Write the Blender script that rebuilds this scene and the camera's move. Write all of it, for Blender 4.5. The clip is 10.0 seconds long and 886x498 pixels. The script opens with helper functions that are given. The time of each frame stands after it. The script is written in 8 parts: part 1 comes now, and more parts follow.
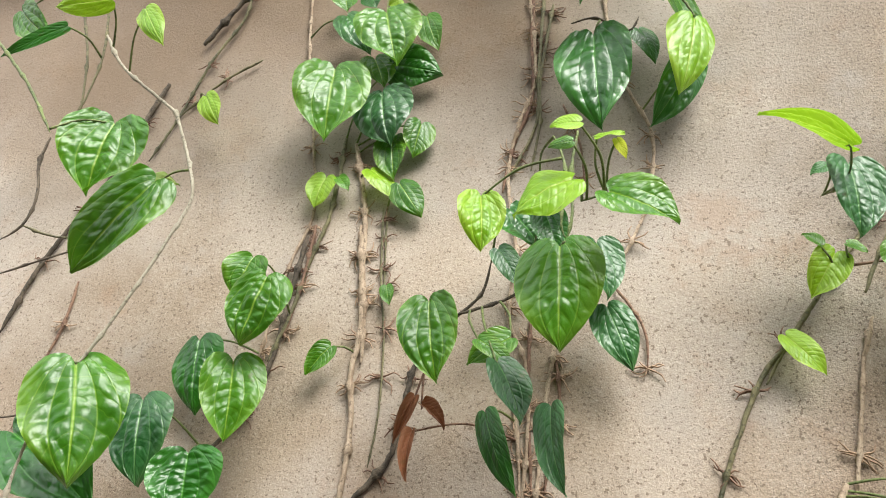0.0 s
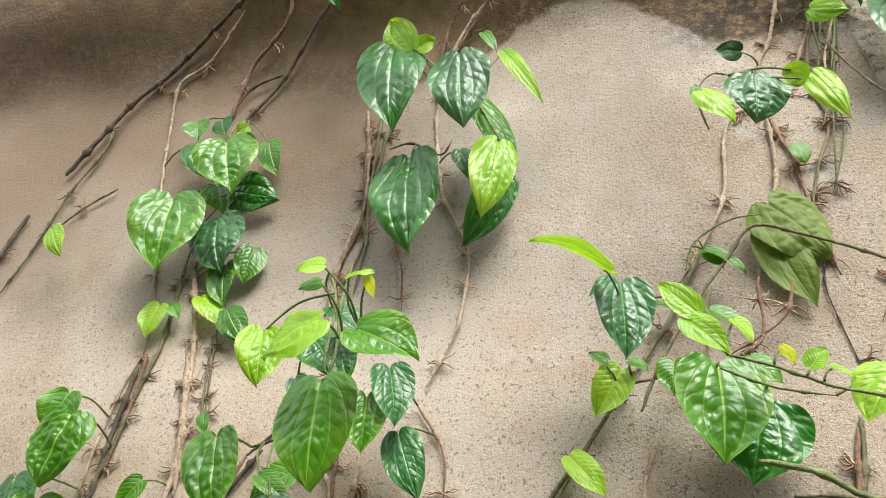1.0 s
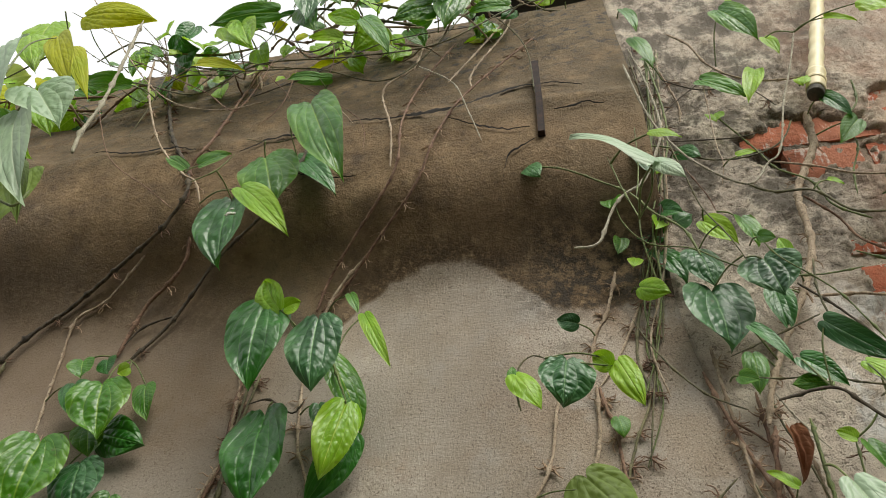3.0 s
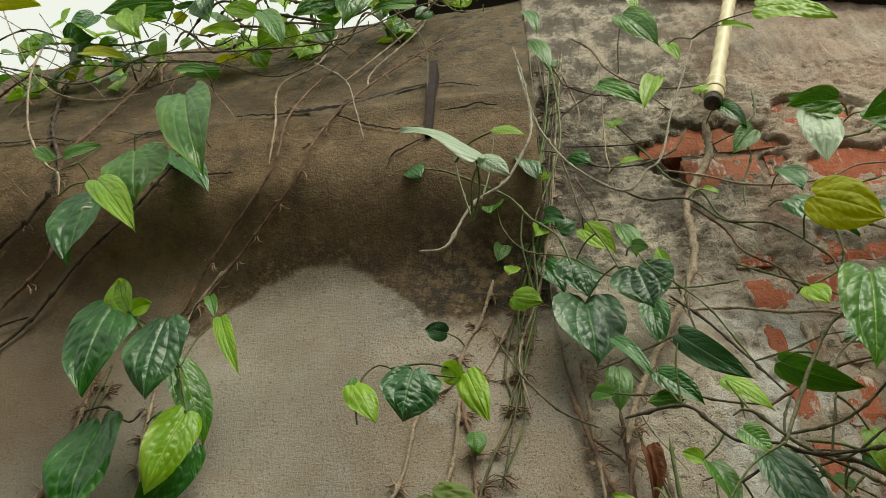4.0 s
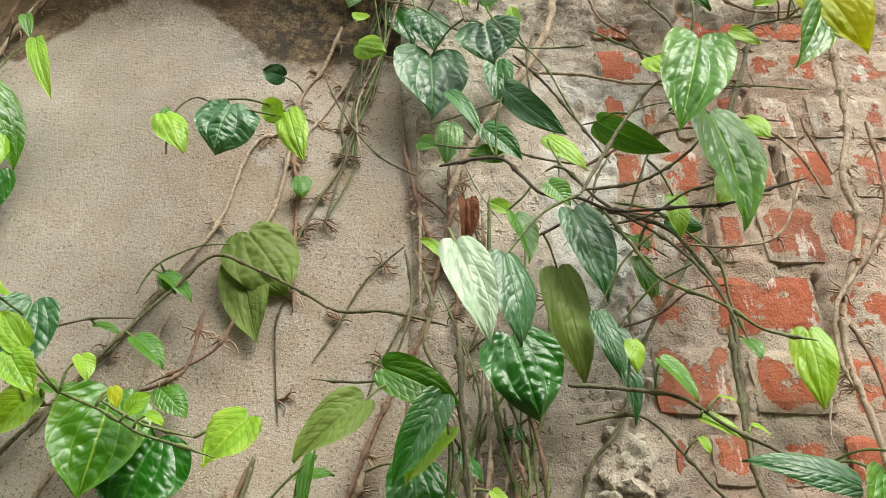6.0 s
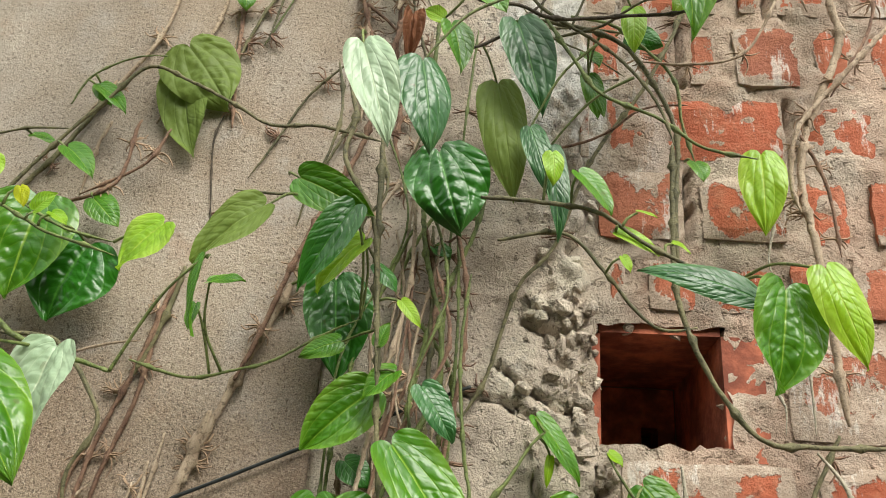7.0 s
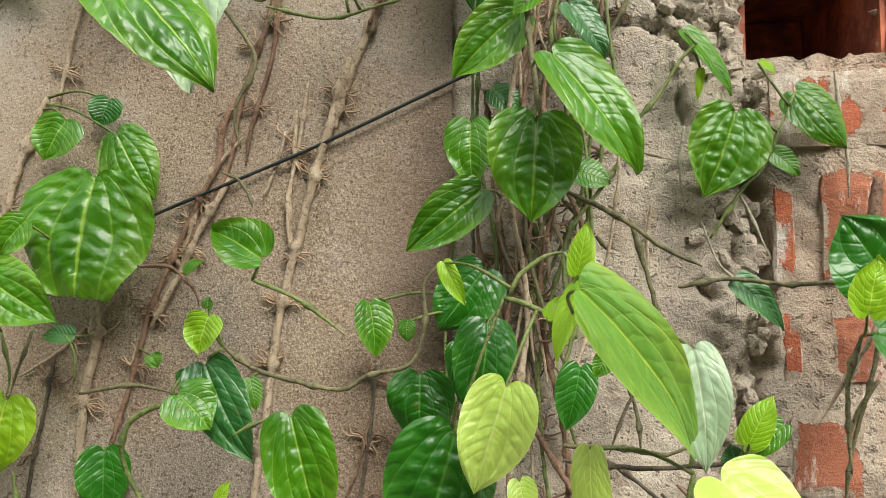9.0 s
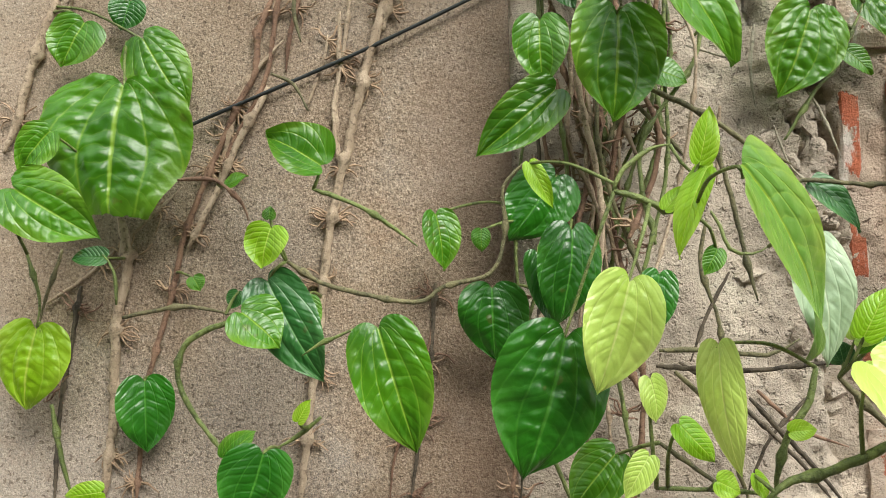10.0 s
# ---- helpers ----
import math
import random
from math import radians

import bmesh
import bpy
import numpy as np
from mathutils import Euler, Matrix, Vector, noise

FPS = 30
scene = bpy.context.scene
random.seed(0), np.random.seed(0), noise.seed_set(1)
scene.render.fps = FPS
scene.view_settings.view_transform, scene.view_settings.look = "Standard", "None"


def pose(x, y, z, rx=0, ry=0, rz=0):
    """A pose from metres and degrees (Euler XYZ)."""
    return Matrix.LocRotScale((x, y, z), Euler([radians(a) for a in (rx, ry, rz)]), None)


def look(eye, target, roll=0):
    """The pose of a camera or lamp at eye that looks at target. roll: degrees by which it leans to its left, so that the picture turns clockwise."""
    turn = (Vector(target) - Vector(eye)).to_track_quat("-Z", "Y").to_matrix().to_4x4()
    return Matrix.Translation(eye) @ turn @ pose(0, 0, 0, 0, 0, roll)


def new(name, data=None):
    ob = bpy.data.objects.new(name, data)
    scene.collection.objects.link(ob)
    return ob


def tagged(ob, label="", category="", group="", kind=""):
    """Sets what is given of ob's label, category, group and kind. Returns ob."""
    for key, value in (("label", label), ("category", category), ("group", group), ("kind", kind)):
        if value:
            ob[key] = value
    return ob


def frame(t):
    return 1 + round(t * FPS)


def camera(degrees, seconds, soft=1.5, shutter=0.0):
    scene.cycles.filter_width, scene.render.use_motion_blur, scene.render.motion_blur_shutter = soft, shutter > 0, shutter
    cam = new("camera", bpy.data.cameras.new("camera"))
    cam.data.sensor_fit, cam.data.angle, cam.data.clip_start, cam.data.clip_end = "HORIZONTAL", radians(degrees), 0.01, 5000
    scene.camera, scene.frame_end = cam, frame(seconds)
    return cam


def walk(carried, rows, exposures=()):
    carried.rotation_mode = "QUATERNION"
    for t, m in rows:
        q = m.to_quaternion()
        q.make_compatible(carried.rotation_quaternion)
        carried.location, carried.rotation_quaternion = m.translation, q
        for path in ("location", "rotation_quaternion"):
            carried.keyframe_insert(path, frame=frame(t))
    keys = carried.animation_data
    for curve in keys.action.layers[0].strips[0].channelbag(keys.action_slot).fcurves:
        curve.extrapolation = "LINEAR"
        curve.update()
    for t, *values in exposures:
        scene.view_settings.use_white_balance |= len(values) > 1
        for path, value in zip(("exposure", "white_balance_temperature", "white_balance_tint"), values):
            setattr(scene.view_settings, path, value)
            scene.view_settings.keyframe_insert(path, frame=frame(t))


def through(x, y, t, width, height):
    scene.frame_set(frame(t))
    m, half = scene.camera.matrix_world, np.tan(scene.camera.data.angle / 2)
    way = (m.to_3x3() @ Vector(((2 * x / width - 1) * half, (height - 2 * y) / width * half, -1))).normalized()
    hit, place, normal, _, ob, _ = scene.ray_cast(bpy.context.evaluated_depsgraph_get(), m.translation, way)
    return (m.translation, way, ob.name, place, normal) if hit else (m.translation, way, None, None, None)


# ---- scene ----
cam = camera(57.1, 10.0, soft=0.95)
PATH = [
    (0, (-0.006, 0.027, 1.356), (-0.421, 1.715, 2.345), 4.4),
    (0.5, (0.131, 0.055, 1.382), (-0.32, 1.676, 2.463), 3.9),
    (1, (0.194, 0.026, 1.397), (-0.205, 1.614, 2.546), 2.2),
    (1.5, (0.217, -0.051, 1.404), (-0.121, 1.51, 2.609), 1.0),
    (2, (0.243, -0.119, 1.409), (-0.045, 1.4, 2.677), 1.0),
    (2.5, (0.274, -0.123, 1.417), (-0.009, 1.312, 2.78), 2.0),
    (2.7, (0.31, -0.101, 1.418), (0.016, 1.279, 2.835), 2.7),
    (3.8, (0.459, -0.014, 1.47), (0.215, 1.266, 2.987), 3.0),
    (4, (0.483, -0.001, 1.469), (0.267, 1.31, 2.964), 2.4),
    (4.5, (0.521, 0.031, 1.464), (0.385, 1.452, 2.865), 0.9),
    (5, (0.533, 0.04, 1.466), (0.483, 1.568, 2.755), -0.6),
    (5.2, (0.552, 0.042, 1.473), (0.503, 1.605, 2.721), -0.2),
    (6.3, (0.583, 0.054, 1.446), (0.571, 1.756, 2.496), 1.2),
    (6.5, (0.613, 0.06, 1.448), (0.557, 1.792, 2.447), 2.2),
    (7, (0.677, 0.091, 1.431), (0.544, 1.917, 2.238), 4.0),
    (7.5, (0.695, 0.128, 1.41), (0.511, 2.041, 1.965), 3.4),
    (8, (0.688, 0.14, 1.376), (0.446, 2.095, 1.72), 2.3),
    (8.5, (0.652, 0.126, 1.359), (0.392, 2.094, 1.6), 1.4),
    (9, (0.601, 0.107, 1.35), (0.364, 2.085, 1.526), 0.3),
    (9.5, (0.541, 0.125, 1.33), (0.401, 2.118, 1.43), -0.9),
    (10, (0.5, 0.135, 1.317), (0.419, 2.132, 1.387), -1.1),
]
EXPOSURE = [(0, 0.8, 6300, 10), (1, 0.87, 6300, 10), (1.5, 0.54, 6300, 10), (2, 0.36, 6350, 10), (2.5, 0.12, 6380, 8), (3.8, -0.45, 6850, 2), (4.2, -0.33, 6950, -3), (4.6, 0.09, 7000, -2), (5.2, 0.41, 6700, 2), (6.5, 0.52, 6500, 6), (7.5, 0.38, 6600, 7), (9, 0.51, 6520, 6), (10, 0.59, 6400, 7)]      # seconds, stops, kelvin, tint
walk(cam, [(t, look(eye, target, roll)) for t, eye, target, roll in PATH], EXPOSURE)

# ---- world and light ----
SUN_UP, SUN_ROUND = 44.0, 150.0      # degrees: elevation, and direction on the plan the light comes from (from +y, clockwise)
world = bpy.data.worlds.new("overcast_sky")
scene.world = world
world.use_nodes = True
wn, wl = world.node_tree.nodes, world.node_tree.links
wn.clear()
sky = wn.new("ShaderNodeTexSky")
sky.sky_type = "NISHITA"
sky.sun_disc = False
sky.sun_elevation, sky.sun_rotation = radians(SUN_UP), radians(SUN_ROUND)
sky.air_density, sky.dust_density, sky.ozone_density = 1.0, 4.0, 1.0
veil = wn.new("ShaderNodeMixRGB")            # thin white cloud over the blue
veil.inputs[0].default_value = 0.75
veil.inputs[2].default_value = (10.4, 10.3, 10.0, 1)
back = wn.new("ShaderNodeBackground")
back.inputs[1].default_value = 0.15
wout = wn.new("ShaderNodeOutputWorld")
wl.new(sky.outputs[0], veil.inputs[1])
wl.new(veil.outputs[0], back.inputs[0])
wl.new(back.outputs[0], wout.inputs[0])

sun_data = bpy.data.lights.new("sun", "SUN")
sun_data.energy, sun_data.angle, sun_data.color = 3.1, radians(34), (1.0, 0.96, 0.9)
sun = new("sun", sun_data)
a, e = radians(SUN_ROUND), radians(SUN_UP)
toward = Vector((math.sin(a) * math.cos(e), math.cos(a) * math.cos(e), math.sin(e)))
sun.matrix_world = look(toward * 20, (0, 0, 0))

# ---- materials ----
class Nodes:
    """Short hand for building a node material."""

    def __init__(self, name):
        self.mat = bpy.data.materials.new(name)
        self.mat.use_nodes = True
        self.tree = self.mat.node_tree
        self.bsdf = self.tree.nodes["Principled BSDF"]
        self.out = self.tree.nodes["Material Output"]
        self.geo = None

    def link(self, value, socket):
        if isinstance(value, (int, float)):
            socket.default_value = value
        elif isinstance(value, tuple):
            socket.default_value = (*value, 1) if len(value) == 3 and socket.type == "RGBA" else value
        else:
            self.tree.links.new(value, socket)

    def math(self, op, a, b=0.0, c=0.0, clamp=False):
        n = self.tree.nodes.new("ShaderNodeMath")
        n.operation, n.use_clamp = op, clamp
        for v, s in zip((a, b, c), n.inputs):
            self.link(v, s)
        return n.outputs[0]

    def mix(self, fac, a, b, blend="MIX"):
        n = self.tree.nodes.new("ShaderNodeMixRGB")
        n.blend_type = blend
        for v, s in zip((fac, a, b), n.inputs):
            self.link(v, s)
        return n.outputs[0]

    def place(self):
        if self.geo is None:
            self.geo = self.tree.nodes.new("ShaderNodeNewGeometry")
        return self.geo.outputs["Position"]

    def split(self, vector):
        n = self.tree.nodes.new("ShaderNodeSeparateXYZ")
        self.link(vector, n.inputs[0])
        return n.outputs

    def noise(self, scale, detail=4.0, rough=0.55, vector=None, stretch=None, shift=0.0):
        n = self.tree.nodes.new("ShaderNodeTexNoise")
        v = vector or self.place()
        if stretch or shift:
            m = self.tree.nodes.new("ShaderNodeMapping")
            m.inputs["Scale"].default_value = stretch or (1, 1, 1)
            m.inputs["Location"].default_value = (shift, shift * 0.7, shift * 1.3)
            self.link(v, m.inputs[0])
            v = m.outputs[0]
        self.link(v, n.inputs["Vector"])
        n.inputs["Scale"].default_value, n.inputs["Detail"].default_value, n.inputs["Roughness"].default_value = scale, detail, rough
        return n.outputs[0]

    def step(self, v, low, high):
        n = self.tree.nodes.new("ShaderNodeMapRange")
        n.interpolation_type = "SMOOTHSTEP"
        self.link(v, n.inputs[0])
        n.inputs[1].default_value, n.inputs[2].default_value = low, high
        return n.outputs[0]

    def ramp(self, v, *stops):
        n = self.tree.nodes.new("ShaderNodeValToRGB")
        self.link(v, n.inputs[0])
        while len(n.color_ramp.elements) < len(stops):
            n.color_ramp.elements.new(0.5)
        for el, (at, col) in zip(n.color_ramp.elements, stops):
            el.position, el.color = at, (*col, 1)
        return n.outputs[0]

    def random(self):
        return self.tree.nodes.new("ShaderNodeObjectInfo").outputs["Random"]

    def uv(self):
        return self.tree.nodes.new("ShaderNodeTexCoord").outputs["UV"]

    def finish(self, colour, rough, height=None, strength=0.5, distance=0.002, **more):
        self.link(colour, self.bsdf.inputs["Base Color"])
        self.link(rough, self.bsdf.inputs["Roughness"])
        if height is not None:
            b = self.tree.nodes.new("ShaderNodeBump")
            b.inputs["Strength"].default_value, b.inputs["Distance"].default_value = strength, distance
            self.link(height, b.inputs["Height"])
            self.tree.links.new(b.outputs[0], self.bsdf.inputs["Normal"])
        for key, v in more.items():
            self.link(v, self.bsdf.inputs[key.replace("_", " ")])
        return self.mat


def plaster_material():
    """Sandy cement plaster, tan and grey, with dark damp and algae spreading down from the ledge."""
    m = Nodes("cement_plaster")
    x, y, z = m.split(m.place())
    grain = m.noise(900, 2, 0.7)
    sand = m.noise(260, 3, 0.6)
    cloud = m.noise(4.5, 5, 0.6)
    blot = m.noise(14, 5, 0.65, shift=3)
    base = m.ramp(cloud, (0.34, (0.245, 0.185, 0.128)), (0.5, (0.35, 0.292, 0.225)), (0.65, (0.49, 0.44, 0.375)))
    base = m.mix(m.math("MULTIPLY", m.step(m.noise(2.3, 4, 0.6, shift=11), 0.46, 0.58), 0.75), base, (0.43, 0.405, 0.365))
    base = m.mix(0.26, base, m.ramp(m.noise(480, 2, 0.6, shift=1), (0.35, (0.19, 0.13, 0.085)), (0.5, (0.42, 0.325, 0.23)), (0.66, (0.68, 0.58, 0.46))))
    base = m.mix(m.step(blot, 0.5, 0.75), base, (0.43, 0.39, 0.34))
    base = m.mix(m.math("MULTIPLY", m.step(m.noise(9, 6, 0.7, shift=9), 0.56, 0.7), 0.35), base, (0.34, 0.20, 0.115))
    coarse = m.step(x, 0.0, 0.3)
    low = m.math("MULTIPLY", m.step(z, 1.8, 1.45), m.math("MULTIPLY_ADD", coarse, 0.6, 0.4))
    sandy = m.ramp(m.noise(560, 2, 0.7, shift=21), (0.39, (0.06, 0.038, 0.024)), (0.46, (0.30, 0.215, 0.145)), (0.56, (0.41, 0.305, 0.215)), (0.66, (0.70, 0.57, 0.43)))
    base = m.mix(m.math("MULTIPLY", low, 0.45), base, sandy)
    speck = m.step(m.noise(300, 1, 0.5, shift=5), 0.63, 0.68)
    base = m.mix(m.math("MULTIPLY", speck, 0.65), base, (0.10, 0.072, 0.05))
    pale = m.step(m.noise(520, 1, 0.5, shift=7), 0.68, 0.78)
    base = m.mix(m.math("MULTIPLY", pale, 0.5), base, (0.62, 0.56, 0.48))
    # brown stain and painted shade together along the plaster's free edge
    edge_stain_shade = m.math("MULTIPLY", m.step(m.math("ADD", x, m.math("MULTIPLY", m.noise(6, 5, 0.7, shift=17), 0.16)), 0.50, 0.60), m.step(z, 1.75, 1.35))
    base = m.mix(m.math("MULTIPLY", edge_stain_shade, 0.65), base, (0.15, 0.085, 0.05))
    base = m.mix(m.math("MULTIPLY", m.step(m.math("MULTIPLY", x, -1.0), -0.25, 0.05), 0.14), base, (0.37, 0.275, 0.17))
    # darker grey patches on the plaster below the ledge
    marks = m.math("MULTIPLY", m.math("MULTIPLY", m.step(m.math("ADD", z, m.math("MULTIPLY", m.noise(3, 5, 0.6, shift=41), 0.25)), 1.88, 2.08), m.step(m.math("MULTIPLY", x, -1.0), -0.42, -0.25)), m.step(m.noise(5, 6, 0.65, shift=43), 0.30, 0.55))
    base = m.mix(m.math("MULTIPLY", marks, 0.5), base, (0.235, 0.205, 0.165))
    # thin brown wash on the plaster below the ledge
    wash = m.math("MULTIPLY", m.step(m.math("ADD", z, m.math("MULTIPLY", m.noise(3.5, 5, 0.65, shift=19), 0.30)), 2.00, 2.30), m.step(m.math("MULTIPLY", x, -1.0), -0.06, 0.14))
    base = m.mix(m.math("MULTIPLY", wash, 0.65), base, (0.175, 0.115, 0.065))
    # damp brown stain: above a ragged line, with a pale arch left clean under the ledge's end
    wob = m.math("MULTIPLY", m.math("SUBTRACT", m.noise(11, 6, 0.7, shift=2), 0.5), 0.16)
    dx = m.math("DIVIDE", m.math("SUBTRACT", x, 0.185), 0.160)
    arch = m.math("SUBTRACT", 2.298, m.math("MULTIPLY", m.math("POWER", m.math("ABSOLUTE", dx), 2.2), 0.10))
    side = m.math("ADD", 2.205, m.math("MULTIPLY", m.step(m.math("MULTIPLY", x, -1.0), 0.0, 0.6), 0.11))
    line = m.math("MAXIMUM", arch, side)
    edge = m.math("ADD", m.math("SUBTRACT", z, line), m.math("MULTIPLY", wob, 0.35))
    faint = m.step(m.math("MULTIPLY", x, -1.0), -0.05, 0.12)           # the line is crisp round the arch, washed out beyond it
    damp = m.mix(faint, m.step(edge, -0.005, 0.008), m.math("MULTIPLY", m.step(m.math("ADD", edge, m.math("MULTIPLY", wob, 0.6)), -0.07, 0.075), 0.95))
    brown = m.ramp(m.noise(16, 6, 0.7, shift=4), (0.3, (0.072, 0.045, 0.021)), (0.5, (0.19, 0.122, 0.057)), (0.75, (0.33, 0.222, 0.118)))
    brown = m.mix(m.math("MULTIPLY", m.step(x, 0.1, 0.5), m.step(m.noise(7, 5, 0.7, shift=23), 0.35, 0.6)), brown, (0.21, 0.145, 0.075))
    brown = m.mix(m.math("MULTIPLY", m.step(m.noise(85, 6, 0.78, shift=33), 0.52, 0.66), 0.55), brown, (0.045, 0.030, 0.014))
    brown = m.mix(m.math("MULTIPLY", m.step(m.noise(38, 6, 0.75, shift=35), 0.54, 0.70), 0.55), brown, (0.40, 0.29, 0.16))
    thin = m.math("MULTIPLY", m.step(m.math("MULTIPLY", x, -1.0), -0.12, 0.10), m.step(edge, 0.20, 0.03))
    base = m.mix(m.math("MULTIPLY", damp, m.math("MULTIPLY_ADD", m.math("MULTIPLY", thin, m.step(m.noise(10, 5, 0.7, shift=27), 0.25, 0.55)), -0.5, 0.94)), base, brown)
    rim_dark = m.math("MULTIPLY", m.math("MULTIPLY", damp, m.step(edge, 0.065, 0.012)), m.step(m.noise(120, 5, 0.75, shift=25), 0.34, 0.56))
    base = m.mix(m.math("MULTIPLY", rim_dark, 0.75), base, (0.045, 0.028, 0.013))
    # black algae at the stain's lower edge by the ledge's end
    near = m.math("MULTIPLY", m.step(x, 0.25, 0.36), m.step(z, 2.16, 2.24))
    algae = m.math("MULTIPLY", m.math("MULTIPLY", near, m.step(m.math("MULTIPLY", z, -1.0), -2.40, -2.28)), m.step(m.noise(60, 5, 0.75), 0.42, 0.56))
    base = m.mix(m.math("MULTIPLY", algae, 0.85), base, (0.028, 0.024, 0.018))
    # weathered grey on the upper slope
    grey = m.math("MULTIPLY", m.step(z, 2.49, 2.56), m.step(m.noise(22, 5, 0.7, shift=6), 0.3, 0.6))
    base = m.mix(m.math("MULTIPLY", grey, 0.7), base, (0.105, 0.080, 0.045))
    base = m.mix(m.math("MULTIPLY", m.step(z, 2.55, 2.9), m.step(m.noise(40, 5, 0.7, shift=8), 0.5, 0.65)), base, (0.05, 0.046, 0.04))
    h = m.math("ADD", m.math("MULTIPLY", grain, 0.5), m.math("ADD", m.math("MULTIPLY", sand, 0.9), m.math("MULTIPLY", blot, 1.2)))
    h = m.math("MULTIPLY", h, m.math("MULTIPLY_ADD", coarse, 0.55, 0.45))
    worn = m.math("MULTIPLY", m.step(z, 2.25, 2.5), m.math("ADD", m.noise(48, 6, 0.75, shift=14), m.math("MULTIPLY", m.noise(170, 4, 0.7, shift=15), 0.5)))
    h = m.math("ADD", h, m.math("MULTIPLY", worn, 3.2))
    return m.finish(base, 0.92, h, 0.75, 0.003)


def rough_mortar_material(name, tint):
    """Coarse lime and sand mortar, pitted."""
    m = Nodes(name)
    cloud = m.noise(12, 5, 0.65)
    base = m.ramp(cloud, (0.3, tuple(c * 0.62 for c in tint)), (0.5, tint), (0.72, tuple(min(0.75, c * 1.35) for c in tint)))
    base = m.mix(m.math("MULTIPLY", m.step(m.noise(30, 5, 0.7, shift=4), 0.58, 0.7), 0.7), base, (0.13, 0.095, 0.065))
    base = m.mix(m.math("MULTIPLY", m.step(m.noise(24, 5, 0.7, shift=8), 0.62, 0.72), 0.6), base, (0.55, 0.51, 0.45))
    base = m.mix(m.math("MULTIPLY", m.step(m.noise(500, 1, 0.5), 0.63, 0.72), 0.6), base, (0.10, 0.08, 0.06))
    z = m.split(m.place())[2]
    old = m.math("MULTIPLY", m.math("MULTIPLY", m.step(z, 2.15, 2.35), m.step(m.math("MULTIPLY", m.split(m.place())[0], -1.0), -1.0, -0.80)), m.step(m.noise(15, 6, 0.75, shift=3), 0.40, 0.56))
    base = m.mix(m.math("MULTIPLY", old, 0.8), base, (0.085, 0.072, 0.055))
    pit = m.step(m.noise(150, 3, 0.6, shift=12), 0.58, 0.68)
    base = m.mix(m.math("MULTIPLY", pit, 0.5), base, (0.12, 0.09, 0.065))
    base = m.mix(m.math("MULTIPLY", m.step(m.noise(7, 6, 0.7, shift=37), 0.5, 0.66), 0.5), base, (0.30, 0.22, 0.15))
    px = m.split(m.place())[0]
    dust = m.math("MULTIPLY", m.step(px, 0.76, 0.84), m.step(m.noise(9, 6, 0.7, shift=51), 0.34, 0.62))      # red clay washed over the mortar among the bricks
    base = m.mix(m.math("MULTIPLY", dust, 0.48), base, (0.42, 0.235, 0.155))
    white = m.math("MULTIPLY", m.math("MULTIPLY", m.step(px, 0.64, 0.70), m.step(m.math("MULTIPLY", px, -1.0), -0.86, -0.78)), m.math("MULTIPLY", m.step(z, 1.72, 1.86), m.step(m.math("MULTIPLY", z, -1.0), -2.26, -2.14)))
    white = m.math("MULTIPLY", white, m.step(m.noise(17, 5, 0.7, stretch=(1.3, 1, 0.6), shift=31), 0.42, 0.56))      # flaking limewash
    base = m.mix(m.math("MULTIPLY", white, 0.85), base, (0.74, 0.72, 0.68))
    h = m.math("ADD", m.noise(90, 6, 0.75), m.math("MULTIPLY", m.noise(420, 3, 0.7), 0.7))
    h = m.math("SUBTRACT", h, m.math("MULTIPLY", pit, 0.8))
    return m.finish(base, 0.95, h, 0.8, 0.006)


def brick_material(name, bare):
    """Soft orange-red clay brick, smeared with old mortar and lime."""
    m = Nodes(name)
    r = m.random()
    red = m.ramp(r, (0.0, (0.40, 0.105, 0.05)), (0.35, (0.48, 0.135, 0.066)), (0.7, (0.44, 0.16, 0.09)), (1.0, (0.34, 0.12, 0.07)))
    red = m.mix(m.step(m.noise(45, 5, 0.7), 0.45, 0.7), red, (0.47, 0.18, 0.10))
    red = m.mix(m.math("MULTIPLY", m.step(m.noise(70, 5, 0.7, shift=2), 0.58, 0.72), 0.7), red, (0.14, 0.05, 0.03))
    smear = m.math("ADD", m.noise(19, 7, 0.72, shift=5), m.math("MULTIPLY", m.math("SUBTRACT", r, 0.5), 0.12))
    g = m.split(m.tree.nodes.new("ShaderNodeTexCoord").outputs["Generated"])
    ends = m.math("MINIMUM", m.math("MINIMUM", g[0], m.math("SUBTRACT", 1.0, g[0])), m.math("MULTIPLY", m.math("MINIMUM", g[2], m.math("SUBTRACT", 1.0, g[2])), 0.7))
    smear = m.math("ADD", smear, m.math("MULTIPLY", m.step(ends, 0.20, 0.0), 0.17))
    tan = m.ramp(m.noise(34, 6, 0.75), (0.3, (0.31, 0.22, 0.16)), (0.5, (0.49, 0.385, 0.295)), (0.72, (0.60, 0.51, 0.42)))
    tan = m.mix(m.math("MULTIPLY", m.step(m.noise(500, 1, 0.5), 0.6, 0.72), 0.5), tan, (0.12, 0.09, 0.07))
    base = m.mix(m.step(smear, bare, bare + 0.025), red, tan)
    lime = m.step(m.noise(32, 6, 0.75, stretch=(1.6, 1, 0.45), shift=7), 0.555, 0.62)
    base = m.mix(m.math("MULTIPLY", lime, 0.75), base, (0.70, 0.65, 0.58))
    h = m.math("ADD", m.noise(110, 6, 0.75), m.math("MULTIPLY", m.step(smear, bare, bare + 0.025), 0.6))
    return m.finish(base, 0.93, h, 0.9, 0.005)


